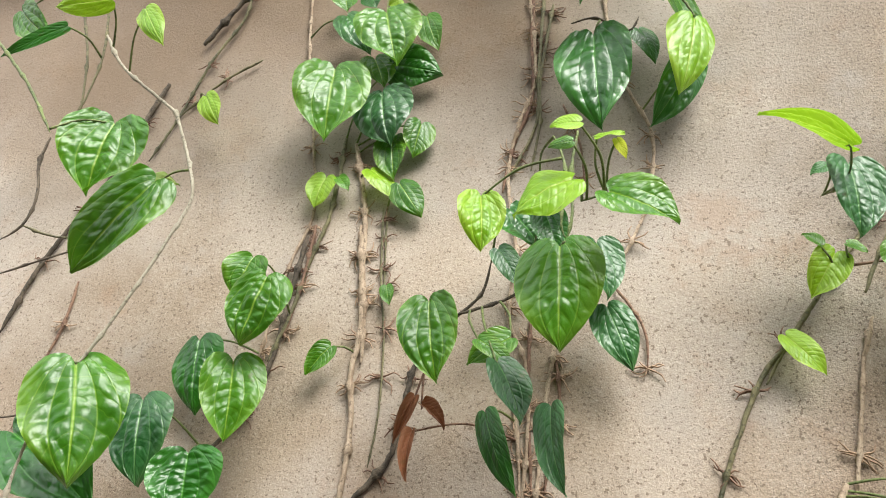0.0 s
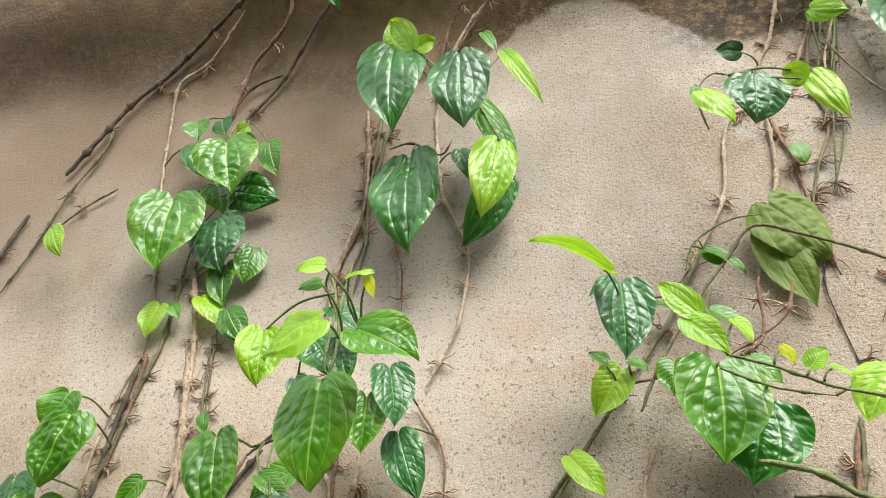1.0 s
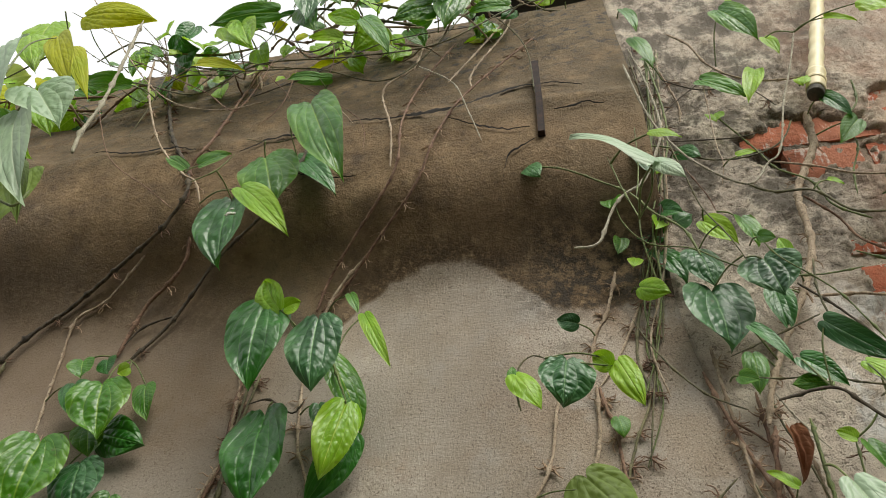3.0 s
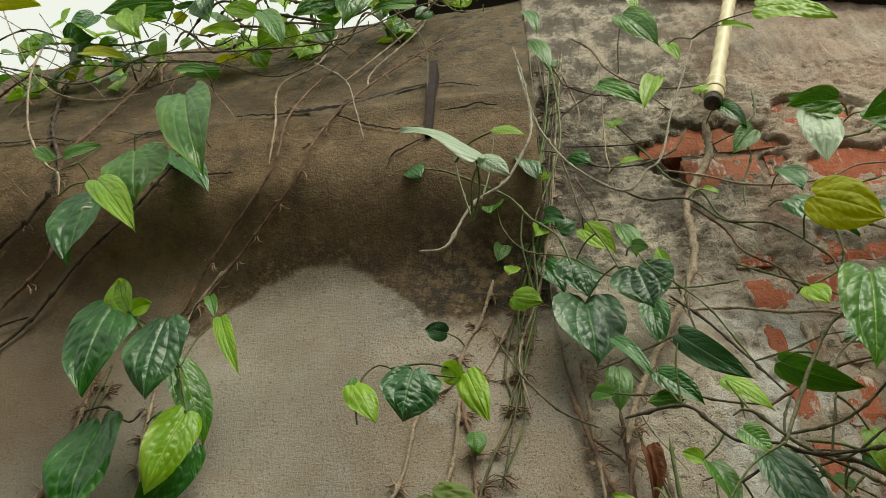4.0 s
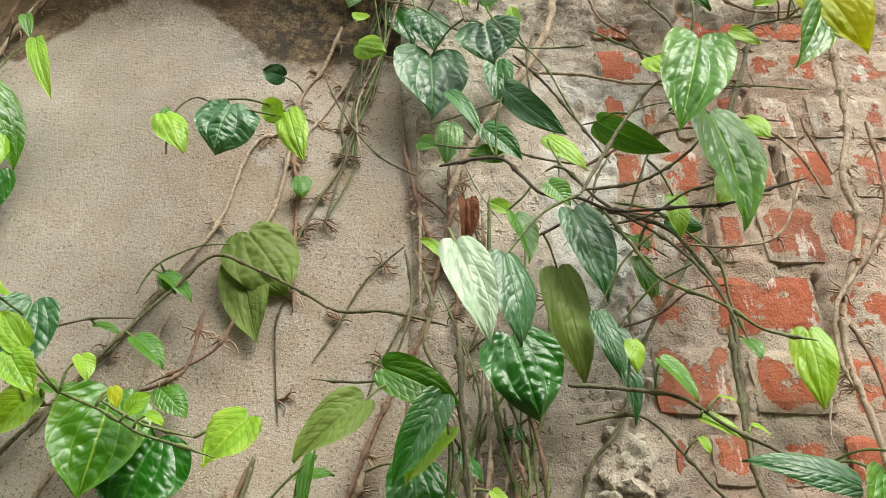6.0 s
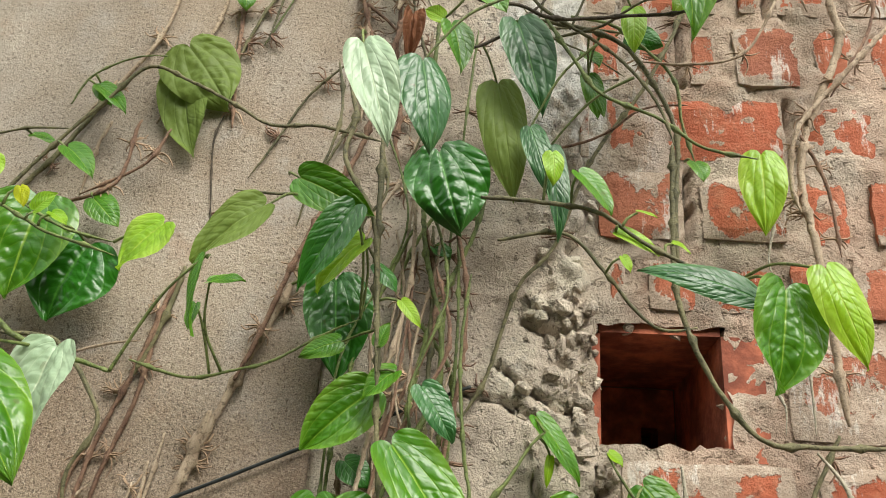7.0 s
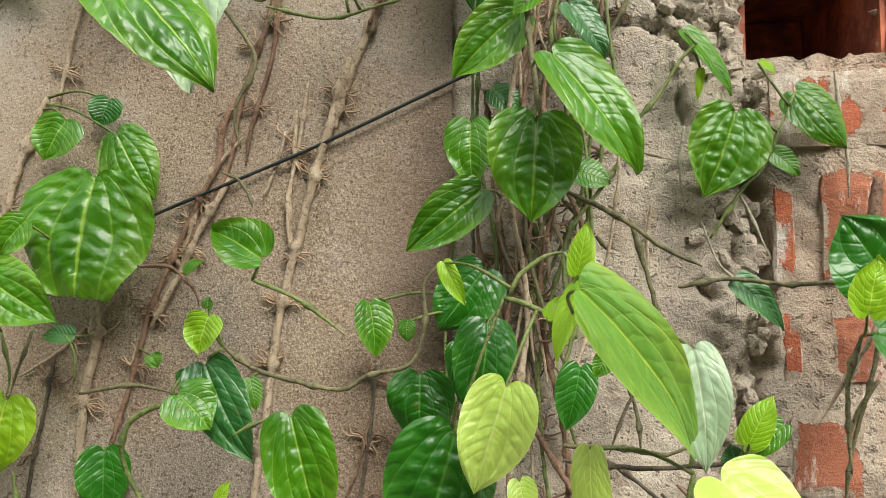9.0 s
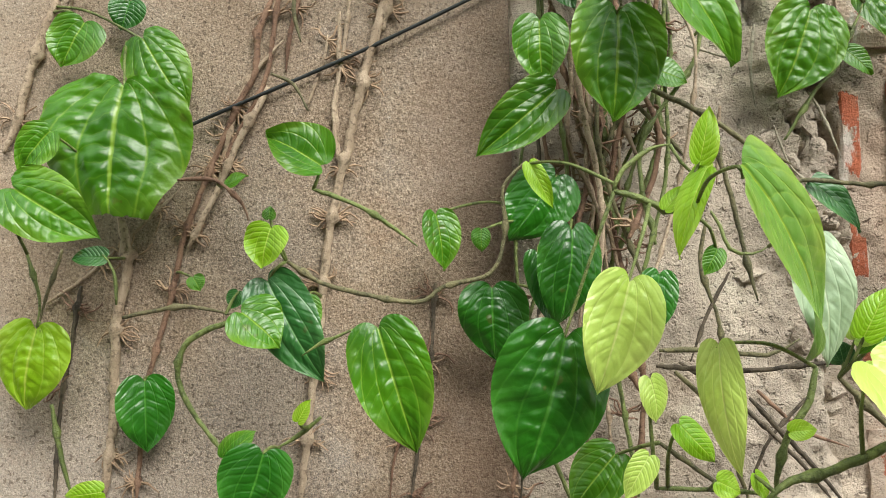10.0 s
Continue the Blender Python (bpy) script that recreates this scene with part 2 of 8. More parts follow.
def vein_map(m):
    """From a leaf's own coordinates: nearness to its main veins (0 on them), and the place across and along."""
    u3 = m.split(m.uv())
    v, u = m.math("ABSOLUTE", m.math("MULTIPLY_ADD", u3[0], 2.0, -1.0)), u3[1]
    rho = m.math("DIVIDE", v, m.math("MULTIPLY_ADD", m.math("SQRT", u), 1.1, 0.03))
    main = m.math("DIVIDE", m.math("PINGPONG", rho, 0.28), 0.28)
    main = m.math("MAXIMUM", main, m.step(rho, 1.36, 1.40))
    return main, v, u


def leaf_material(name, deep, light, vein, rough=0.33, sheen=0.0, through=0.3):
    """A glossy betel leaf: green blade, yellower towards rim and tip, paler sunken veins."""
    m = Nodes(name)
    main, v, u = vein_map(m)
    r = m.random()
    blade = m.mix(m.step(m.noise(14, 4, 0.6), 0.3, 0.7), deep, light)
    blade = m.mix(m.math("MULTIPLY", r, 0.55), blade, light)
    blade = m.mix(m.math("MULTIPLY", m.math("MULTIPLY", m.step(v, 0.35, 1.0), m.step(m.noise(16, 3, 0.6, shift=3), 0.38, 0.65)), 0.40), blade, vein)
    blade = m.mix(m.math("MULTIPLY", m.step(u, 0.75, 1.0), 0.25), blade, vein)
    blade = m.mix(m.math("MULTIPLY", m.step(m.noise(190, 3, 0.6), 0.55, 0.75), 0.22), blade, tuple(c * 0.6 for c in deep))
    blade = m.mix(m.math("MULTIPLY", m.step(m.noise(75, 2, 0.5, shift=6), 0.70, 0.74), 0.4), blade, (0.10, 0.07, 0.02))
    on_main = m.math("SUBTRACT", 1.0, m.step(main, 0.02, 0.13))
    on_mid = m.math("SUBTRACT", 1.0, m.step(v, 0.016, 0.045))
    blade = m.mix(m.math("MULTIPLY", on_main, 0.42), blade, vein)
    blade = m.mix(m.math("MULTIPLY", on_mid, 0.8), blade, vein)
    blade = m.mix(m.math("MULTIPLY", m.step(v, 0.955, 1.0), 0.4), blade, vein)
    fine = m.math("ADD", m.math("MULTIPLY", u, 9.0), m.math("ADD", m.math("MULTIPLY", v, -2.2), m.math("MULTIPLY", m.noise(45, 2, 0.5, shift=8), 1.8)))
    rung = m.math("DIVIDE", m.math("PINGPONG", m.math("ADD", fine, 30.0), 0.5), 0.5)
    blade = m.mix(m.math("MULTIPLY", m.step(m.math("MULTIPLY", rung, -1.0), -0.14, 0.0), 0.22), blade, vein)
    h = m.math("ADD", m.math("MULTIPLY", m.step(main, 0.0, 0.2), 0.38), m.math("MULTIPLY", m.step(v, 0.0, 0.06), 0.5))
    h = m.math("ADD", h, m.math("ADD", m.math("ADD", m.math("MULTIPLY", m.step(rung, 0.0, 0.6), 0.42), m.math("MULTIPLY", m.noise(95, 2, 0.5), 0.6)), m.math("MULTIPLY", m.noise(420, 3, 0.6), 0.25)))
    dull = m.math("ADD", rough, m.math("MULTIPLY", m.step(m.noise(35, 4, 0.7), 0.45, 0.7), 0.10))
    m.finish(blade, dull, h, 0.50, 0.0012, Specular_IOR_Level=0.6 + sheen)
    # light coming through the blade
    trans = m.tree.nodes.new("ShaderNodeBsdfTranslucent")
    m.link(m.mix(0.6, blade, tuple(min(0.9, c * 1.8) for c in light)), trans.inputs[0])
    both = m.tree.nodes.new("ShaderNodeMixShader")
    both.inputs[0].default_value = through
    m.tree.links.new(m.bsdf.outputs[0], both.inputs[1])
    m.tree.links.new(trans.outputs[0], both.inputs[2])
    m.tree.links.new(both.outputs[0], m.out.inputs[0])
    return m.mat


def bark_material(name, dark, light, rough=0.8):
    m = Nodes(name)
    r = m.random()
    c = m.mix(m.step(m.noise(70, 5, 0.7, stretch=(1, 1, 0.35)), 0.35, 0.68), dark, light)
    c = m.mix(m.math("MULTIPLY", r, 0.35), c, light)
    c = m.mix(m.math("MULTIPLY", m.step(m.noise(260, 3, 0.6), 0.52, 0.66), 0.7), c, tuple(k * 0.5 for k in dark))
    return m.finish(c, rough, m.noise(330, 4, 0.7), 0.8, 0.002)


def plain_material(name, a, b, rough, scale=40, metal=0.0, bump=0.3):
    m = Nodes(name)
    c = m.mix(m.step(m.noise(scale, 5, 0.65), 0.35, 0.68), a, b)
    return m.finish(c, rough, m.noise(scale * 6, 3, 0.6), bump, 0.001, Metallic=metal)


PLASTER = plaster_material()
ROUGH = rough_mortar_material("coarse_mortar", (0.60, 0.51, 0.41))
JOINT = rough_mortar_material("mortar_joint", (0.54, 0.46, 0.365))
JOINT_DEEP = rough_mortar_material("dark_core_mortar", (0.30, 0.235, 0.17))
BRICK = brick_material("clay_brick", 0.635)
BRICK_DEEP = plain_material("hole_brick", (0.20, 0.06, 0.036), (0.60, 0.19, 0.105), 0.95, 26, bump=0.8)
BRICK_RED = brick_material("broken_brick", 0.85)
BRICK_COATED = brick_material("mortar_smeared_brick", 0.50)
CRACK = plain_material("crack_shade", (0.012, 0.010, 0.008), (0.03, 0.024, 0.018), 0.95)
RUST = plain_material("rusty_iron", (0.012, 0.007, 0.005), (0.04, 0.017, 0.011), 0.85, 120)
CABLE = plain_material("black_cable_sheath", (0.012, 0.016, 0.016), (0.03, 0.036, 0.036), 0.45, 90)
PVC = plain_material("yellowed_pvc", (0.74, 0.63, 0.36), (0.82, 0.73, 0.48), 0.4, 25, bump=0.1)
PVC_END = plain_material("dark_pipe_end", (0.05, 0.045, 0.035), (0.12, 0.10, 0.07), 0.7, 60)
LEAVES = {
    "mid": leaf_material("leaf_green", (0.020, 0.110, 0.002), (0.066, 0.222, 0.004), (0.25, 0.42, 0.04), 0.32, 0.0, 0.22),
    "dark": leaf_material("leaf_deep_green", (0.005, 0.058, 0.002), (0.020, 0.145, 0.005), (0.07, 0.25, 0.025), 0.31, 0.05, 0.12),
    # blue: the bluish sky sheen is put into the blade colour
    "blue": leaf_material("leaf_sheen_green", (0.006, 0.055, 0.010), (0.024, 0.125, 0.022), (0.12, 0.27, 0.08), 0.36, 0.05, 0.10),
    "lime": leaf_material("leaf_young_lime", (0.13, 0.33, 0.003), (0.28, 0.51, 0.012), (0.50, 0.64, 0.10), 0.34, -0.05, 0.33),
    # bright: young lime green, lightened further to paint its sheen
    "bright": leaf_material("leaf_lemon_sheen", (0.33, 0.55, 0.045), (0.51, 0.71, 0.14), (0.66, 0.78, 0.25), 0.36, 0.1, 0.25),
    # gleam and pale: base colour lightened to paint reflected sky
    "gleam": leaf_material("leaf_painted_gleam", (0.065, 0.215, 0.018), (0.14, 0.33, 0.035), (0.42, 0.57, 0.07), 0.30, 0.3, 0.15),
    "pale": leaf_material("leaf_pale_sky_sheen", (0.27, 0.41, 0.23), (0.34, 0.47, 0.29), (0.52, 0.62, 0.42), 0.42, 0.3, 0.2),
    "yellow": leaf_material("leaf_yellow_green", (0.30, 0.39, 0.003), (0.46, 0.48, 0.006), (0.36, 0.40, 0.012), 0.5, -0.3, 0.35),
    "back": leaf_material("leaf_underside", (0.11, 0.175, 0.025), (0.165, 0.24, 0.042), (0.195, 0.275, 0.058), 0.5, -0.3, 0.25),
    "dead": leaf_material("leaf_dried_brown", (0.11, 0.040, 0.018), (0.22, 0.085, 0.035), (0.28, 0.15, 0.08), 0.7, -0.3, 0.1),
}
STEMS = {
    "green": bark_material("stem_green", (0.075, 0.105, 0.020), (0.20, 0.25, 0.07), 0.5),
    "olive": bark_material("stem_olive", (0.060, 0.060, 0.024), (0.20, 0.18, 0.085), 0.65),
    "brown": bark_material("stem_brown", (0.12, 0.062, 0.038), (0.30, 0.185, 0.12)),
    "tan": bark_material("stem_tan", (0.25, 0.18, 0.115), (0.54, 0.43, 0.31)),
    "dark": bark_material("stem_dark", (0.040, 0.031, 0.021), (0.145, 0.115, 0.078)),
    "tuft": bark_material("root_threads", (0.22, 0.14, 0.085), (0.48, 0.34, 0.22)),
    "pale": bark_material("stem_pale", (0.30, 0.27, 0.19), (0.52, 0.48, 0.37)),
}

# ---- building helpers ----
def mesh_object(name, verts, faces, material, parent=None, smooth=False, label=""):
    me = bpy.data.meshes.new(name)
    me.from_pydata([tuple(v) for v in verts], [], faces)
    me.materials.append(material)
    if smooth:
        me.polygons.foreach_set("use_smooth", [True] * len(me.polygons))
    me.update()
    ob = new(name, me)
    if parent is not None:
        ob.parent = parent
    if label:
        ob["label"] = label
    return ob


def part(name, bm, material, parent, label="", smooth=False):
    me = bpy.data.meshes.new(name)
    bm.normal_update()
    bm.to_mesh(me)
    bm.free()
    me.materials.append(material)
    if smooth:
        me.polygons.foreach_set("use_smooth", [True] * len(me.polygons))
    ob = new(name, me)
    if parent is not None:
        ob.parent = parent
    if label:
        ob["label"] = label
    return ob


def thing(name, label, category, at=(0, 0, 0), group="", kind=""):
    ob = new(name)
    ob.empty_display_size = 0.05
    ob.location = at
    return tagged(ob, label, category, group, kind)


def box(bm, x0, x1, y0, y1, z0, z1):
    v = [bm.verts.new((x, y, z)) for x in (x0, x1) for y in (y0, y1) for z in (z0, z1)]
    for f in ((0, 1, 3, 2), (4, 6, 7, 5), (0, 4, 5, 1), (2, 3, 7, 6), (0, 2, 6, 4), (1, 5, 7, 3)):
        bm.faces.new([v[i] for i in f])


def rough_noise(x, z, scale, seed=0.0):
    return noise.fractal(Vector((x * scale, z * scale, seed)), 1.0, 2.0, 4)


# ---- structure ----
WALL_Y = 0.767         # face of the plastered wall
LEDGE_END = 0.503      # where the ledge and the smooth plaster stop


def profile(z, x):
    """How far the plastered wall's face stands at a height: flat, then a cove, then a leaning ledge."""
    lift = 1 / (1 + math.exp(-(z - 2.345) / 0.030))
    lean = max(0.0, z - 2.57)
    return WALL_Y - 0.116 * lift + 0.008 * (1 - math.exp(-lean / 0.008)) + 0.26 * lean


def top_rise(x):
    """How much higher the ledge's top stands towards its end."""
    return 0.083 + 0.20 * max(x, -0.6) + 0.35 * max(0.0, x - 0.2)


def plaster_end(z):
    """The smooth plaster's edge, which wanders outward below the ledge."""
    f = min(1.0, max(0.0, (2.22 - z) / 0.3))
    return LEDGE_END + 0.026 * f * f * (3 - 2 * f)


def crack_line(x):
    return 2.566 + 0.008 * math.sin(x * 22) + 0.082 * min(1.0, max(0.0, (x - 0.19) / 0.13))


def wall_plaster():
    xs = np.r_[np.linspace(-3.2, -0.9, 16), np.linspace(-0.88, LEDGE_END, 112)]
    zs = np.r_[np.linspace(0.0, 1.05, 6), np.linspace(1.07, 2.2, 60), np.linspace(2.215, 2.86, 66)]
    verts, faces = [], []
    for z in zs:
        for x in xs:
            y = profile(z, x) + 0.0035 * rough_noise(x, z, 3.0) + 0.0010 * rough_noise(x, z, 16, 5)
            if z > 2.2:
                y += 0.006 * rough_noise(x, z, 9, 2) * min(1, (z - 2.2) / 0.1)
            if -0.12 < x < 0.34 and z > crack_line(x):
                y += 0.007 * min(1.0, (x + 0.12) / 0.04, (0.34 - x) / 0.01)      # a flake has come off above the long crack
            x = x + (plaster_end(z) - LEDGE_END) * max(0.0, (x - 0.2) / (LEDGE_END - 0.2))
            top = z + (0.02 * rough_noise(x, 0, 5, 8) if z > 2.8 else 0)
            rise = top_rise(x) * max(0.0, (z - 2.6) / 0.26)
            verts.append((x, y + 0.15 * rise, top + rise))
    n, k = len(xs), len(zs)
    for j in range(k - 1):
        for i in range(n - 1):
            a = j * n + i
            faces.append((a, a + 1, a + n + 1, a + n))
    # the ends, the top and the back close the wall
    first = len(verts)
    verts += [(x, 1.05, z) for x in (xs[0], xs[-1]) for z in (0.0, 2.88)]
    left = [j * n for j in range(k)]
    right = [j * n + n - 1 for j in range(k)]
    faces.append(tuple(left) + (first + 1, first))
    faces.append(tuple(right[::-1]) + (first + 2, first + 3))
    faces.append(tuple((k - 1) * n + i for i in range(n)) + (first + 3, first + 1))
    faces.append((first, first + 1, first + 3, first + 2))
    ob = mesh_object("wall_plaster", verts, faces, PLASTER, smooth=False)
    for p in ob.data.polygons[: (n - 1) * (k - 1)]:
        p.use_smooth = True
    return tagged(ob, "tan cement-plastered garden wall with a damp-stained coved ledge", "wall", kind="structure")


plaster_wall = wall_plaster()

# brick wall beside it: a core with a hole left by a missing header; mortar and bricks lie on it
BED_Y, FACE_Y, JOINT_Y = 0.806, 0.7795, 0.7830
HOLE = (0.766, 0.880, 1.566, 1.670)
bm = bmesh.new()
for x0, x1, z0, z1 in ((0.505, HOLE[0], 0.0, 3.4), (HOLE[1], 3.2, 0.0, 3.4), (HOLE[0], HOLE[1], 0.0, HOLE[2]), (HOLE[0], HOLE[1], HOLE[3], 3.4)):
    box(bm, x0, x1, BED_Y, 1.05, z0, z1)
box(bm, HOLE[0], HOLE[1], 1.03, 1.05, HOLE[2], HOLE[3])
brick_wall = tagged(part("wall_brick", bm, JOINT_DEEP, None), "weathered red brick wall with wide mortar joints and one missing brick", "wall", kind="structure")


def coat_edge(z):
    """Where the coarse coat breaks off towards the bare bricks."""
    e = 0.752 + 0.022 * rough_noise(0, z, 9, 1) + 0.012 * rough_noise(0, z, 40, 3)
    if z < 1.55:
        e += 0.012
    return e


def cleft(z):
    """The broken gap that runs down beside the bricks under the hole."""
    return 0.772 + 0.014 * rough_noise(2, z, 9, 6) + 0.006 * rough_noise(3, z, 50, 6)


def cleft_width(z):
    return max(0.0, 0.007 + 0.010 * rough_noise(5, z, 24, 4)) * min(1.0, (1.57 - z) / 0.06)


CREVICES = (
    ((0.643, 1.604), (0.661, 1.595), (0.686, 1.592), (0.704, 1.582)), ((0.731, 1.627), (0.748, 1.618), (0.760, 1.622)),
    ((0.742, 1.432), (0.753, 1.420), (0.747, 1.400)), ((0.724, 1.383), (0.736, 1.367)), ((0.711, 1.531), (0.718, 1.513)),
    ((0.681, 1.626), (0.709, 1.604), (0.732, 1.590), (0.757, 1.583)), ((0.697, 1.592), (0.721, 1.578), (0.728, 1.560)), ((0.70, 1.665), (0.727, 1.652), (0.752, 1.655)),
)


def crevice_depth(x, z):
    """How deep the broken coat is cleft at a place."""
    x, z = x + 0.006 * rough_noise(x, z, 30, 21), z + 0.006 * rough_noise(x, z, 30, 22)
    best = 1.0
    for run in CREVICES:
        for (xa, za), (xb, zb) in zip(run, run[1:]):
            dx, dz = xb - xa, zb - za
            f = min(1.0, max(0.0, ((x - xa) * dx + (z - za) * dz) / (dx * dx + dz * dz)))
            best = min(best, math.hypot(x - xa - f * dx, z - za - f * dz))
    return 0.016 * math.exp(-(best / 0.0024) ** 2)


def coarse_coat():
    """Lumpy mortar coat between the smooth plaster and the bricks."""
    xs, zs = np.arange(0.500, 1.28, 0.0038), np.r_[np.arange(0.6, 1.1, 0.05), np.arange(1.1, 2.75, 0.0038), np.arange(2.75, 3.4, 0.02)]
    verts, faces = [], []
    for z in zs:
        e = coat_edge(z)
        for x in xs:
            over = min(1.0, max(0.0, (z + 0.05 * rough_noise(x, 0, 14, 2) - 2.25) / 0.07))     # higher up the coat runs on over the bricks
            lump = 0.8 * (abs(rough_noise(x, z, 20, 4)) - 0.2) + 0.7 * (0.2 - abs(rough_noise(x, z, 48, 6))) + 0.3 * rough_noise(x, z, 110, 3)
            near = math.exp(-((x - e) / 0.05) ** 2)
            y = 0.768 - 0.004 * rough_noise(x, z, 8, 3) - lump * (0.0036 + 0.007 * near * (z < 2.2))
            y -= 0.0022 * rough_noise(x, z, 230, 17) * (0.4 + near)
            if 1.35 < z < 1.69 and 0.63 < x < 0.775:
                y += crevice_depth(x, z)
            if z > 2.2:
                y -= 0.004 * lump
                # bricks showing through the old coat
                for cx, cz, rx, rz in ((0.770, 2.525, 0.115, 0.085), (0.99, 2.47, 0.09, 0.05), (0.95, 2.62, 0.08, 0.045)):
                    y += 0.030 * min(1.0, max(0.0, (1 + 0.5 * rough_noise(x, z, 30, 9) - ((x - cx) / rx) ** 2 - ((z - cz) / rz) ** 2) / 0.5))
            y += 0.007 * max(0.0, min(1.0, (plaster_end(z) + 0.005 + 0.008 * rough_noise(0, z, 14, 7) - x) / 0.008))
            if 1.2 < z < 1.56 and abs(x - cleft(z)) < cleft_width(z):
                y = 0.81
            gone = x - e
            if gone > 0:
                y += min(0.030, gone * 2.2) * (1 - over * min(1.0, max(0.0, (1.27 - x) / 0.1)))
            verts.append((x, y, z))
    n = len(xs)
    for j in range(len(zs) - 1):
        for i in range(n - 1):
            a = j * n + i
            if min(verts[a][1], verts[a + 1][1], verts[a + n][1], verts[a + n + 1][1]) < JOINT_Y + 0.008:
                faces.append((a, a + 1, a + n + 1, a + n))
    ob = mesh_object("mortar_coat", verts, faces, ROUGH, brick_wall, smooth=True)
    ob["label"] = "coarse crumbling mortar coat"
    return ob


coarse_coat()
# dark raking beam over the brick wall's top and behind the ledge
bm = bmesh.new()
front = [bm.verts.new((x, 0.742, z)) for x, z in ((0.19, 3.29), (0.55, 3.16), (1.0, 3.0), (2.6, 2.45), (2.6, 3.6), (0.19, 3.6))]
rear = [bm.verts.new((v.co.x, 1.10, v.co.z)) for v in front]
bm.faces.new(front)
bm.faces.new(rear[::-1])
for i in range(6):
    bm.faces.new((front[i - 1], rear[i - 1], rear[i], front[i]))
bmesh.ops.recalc_face_normals(bm, faces=bm.faces)
tagged(part("roof_beam", bm, plain_material("dark_concrete", (0.022, 0.019, 0.016), (0.055, 0.048, 0.04), 0.95, 9), None), "dark raking beam over the brick wall", "beam", kind="structure")
# an unseen dark wall added behind to cut low sky light and bounce
bm = bmesh.new()
box(bm, -7.0, 7.0, -2.4, -2.2, 0.0, 3.1)
tagged(part("sky_block_wall", bm, plain_material("sky_block_dark", (0.08, 0.07, 0.055), (0.14, 0.12, 0.095), 0.95, 3), None), "unseen dark wall added to block low sky light", "wall", kind="structure")

# ground in front, one sheet
GROUND = plain_material("bare_earth", (0.06, 0.045, 0.03), (0.13, 0.10, 0.07), 0.95, 6)
bm = bmesh.new()
box(bm, -400, 400, -400, 400, -0.3, 0.0)
tagged(part("ground", bm, GROUND, None), "bare trodden brown earth at the wall's foot", "ground", kind="structure")

# ---- climbing plants ----
OUTLINE = ((0.0, 0.74), (0.04, 0.83), (0.1, 0.92), (0.2, 0.985), (0.3, 1.0), (0.4, 0.98), (0.5, 0.925), (0.6, 0.83), (0.7, 0.69), (0.8, 0.505), (0.88, 0.31), (0.94, 0.15), (0.975, 0.055), (1.0, 0.0))
LOBE = ((0.0, 0.0), (0.06, 0.30), (0.13, 0.60), (0.22, 0.83), (0.33, 0.96), (0.46, 1.0), (0.6, 0.96), (0.75, 0.82), (0.88, 0.60), (1.0, 0.30))
ROUND = ((0.0, 0.70), (0.08, 0.86), (0.20, 0.97), (0.35, 1.0), (0.5, 0.97), (0.65, 0.88), (0.8, 0.72), (0.92, 0.60), (1.0, 0.50))


def half_width(u, table=OUTLINE):
    for (a, wa), (b, wb) in zip(table, table[1:]):
        if u <= b:
            return wa + (wb - wa) * (u - a) / (b - a)
    return 0.0


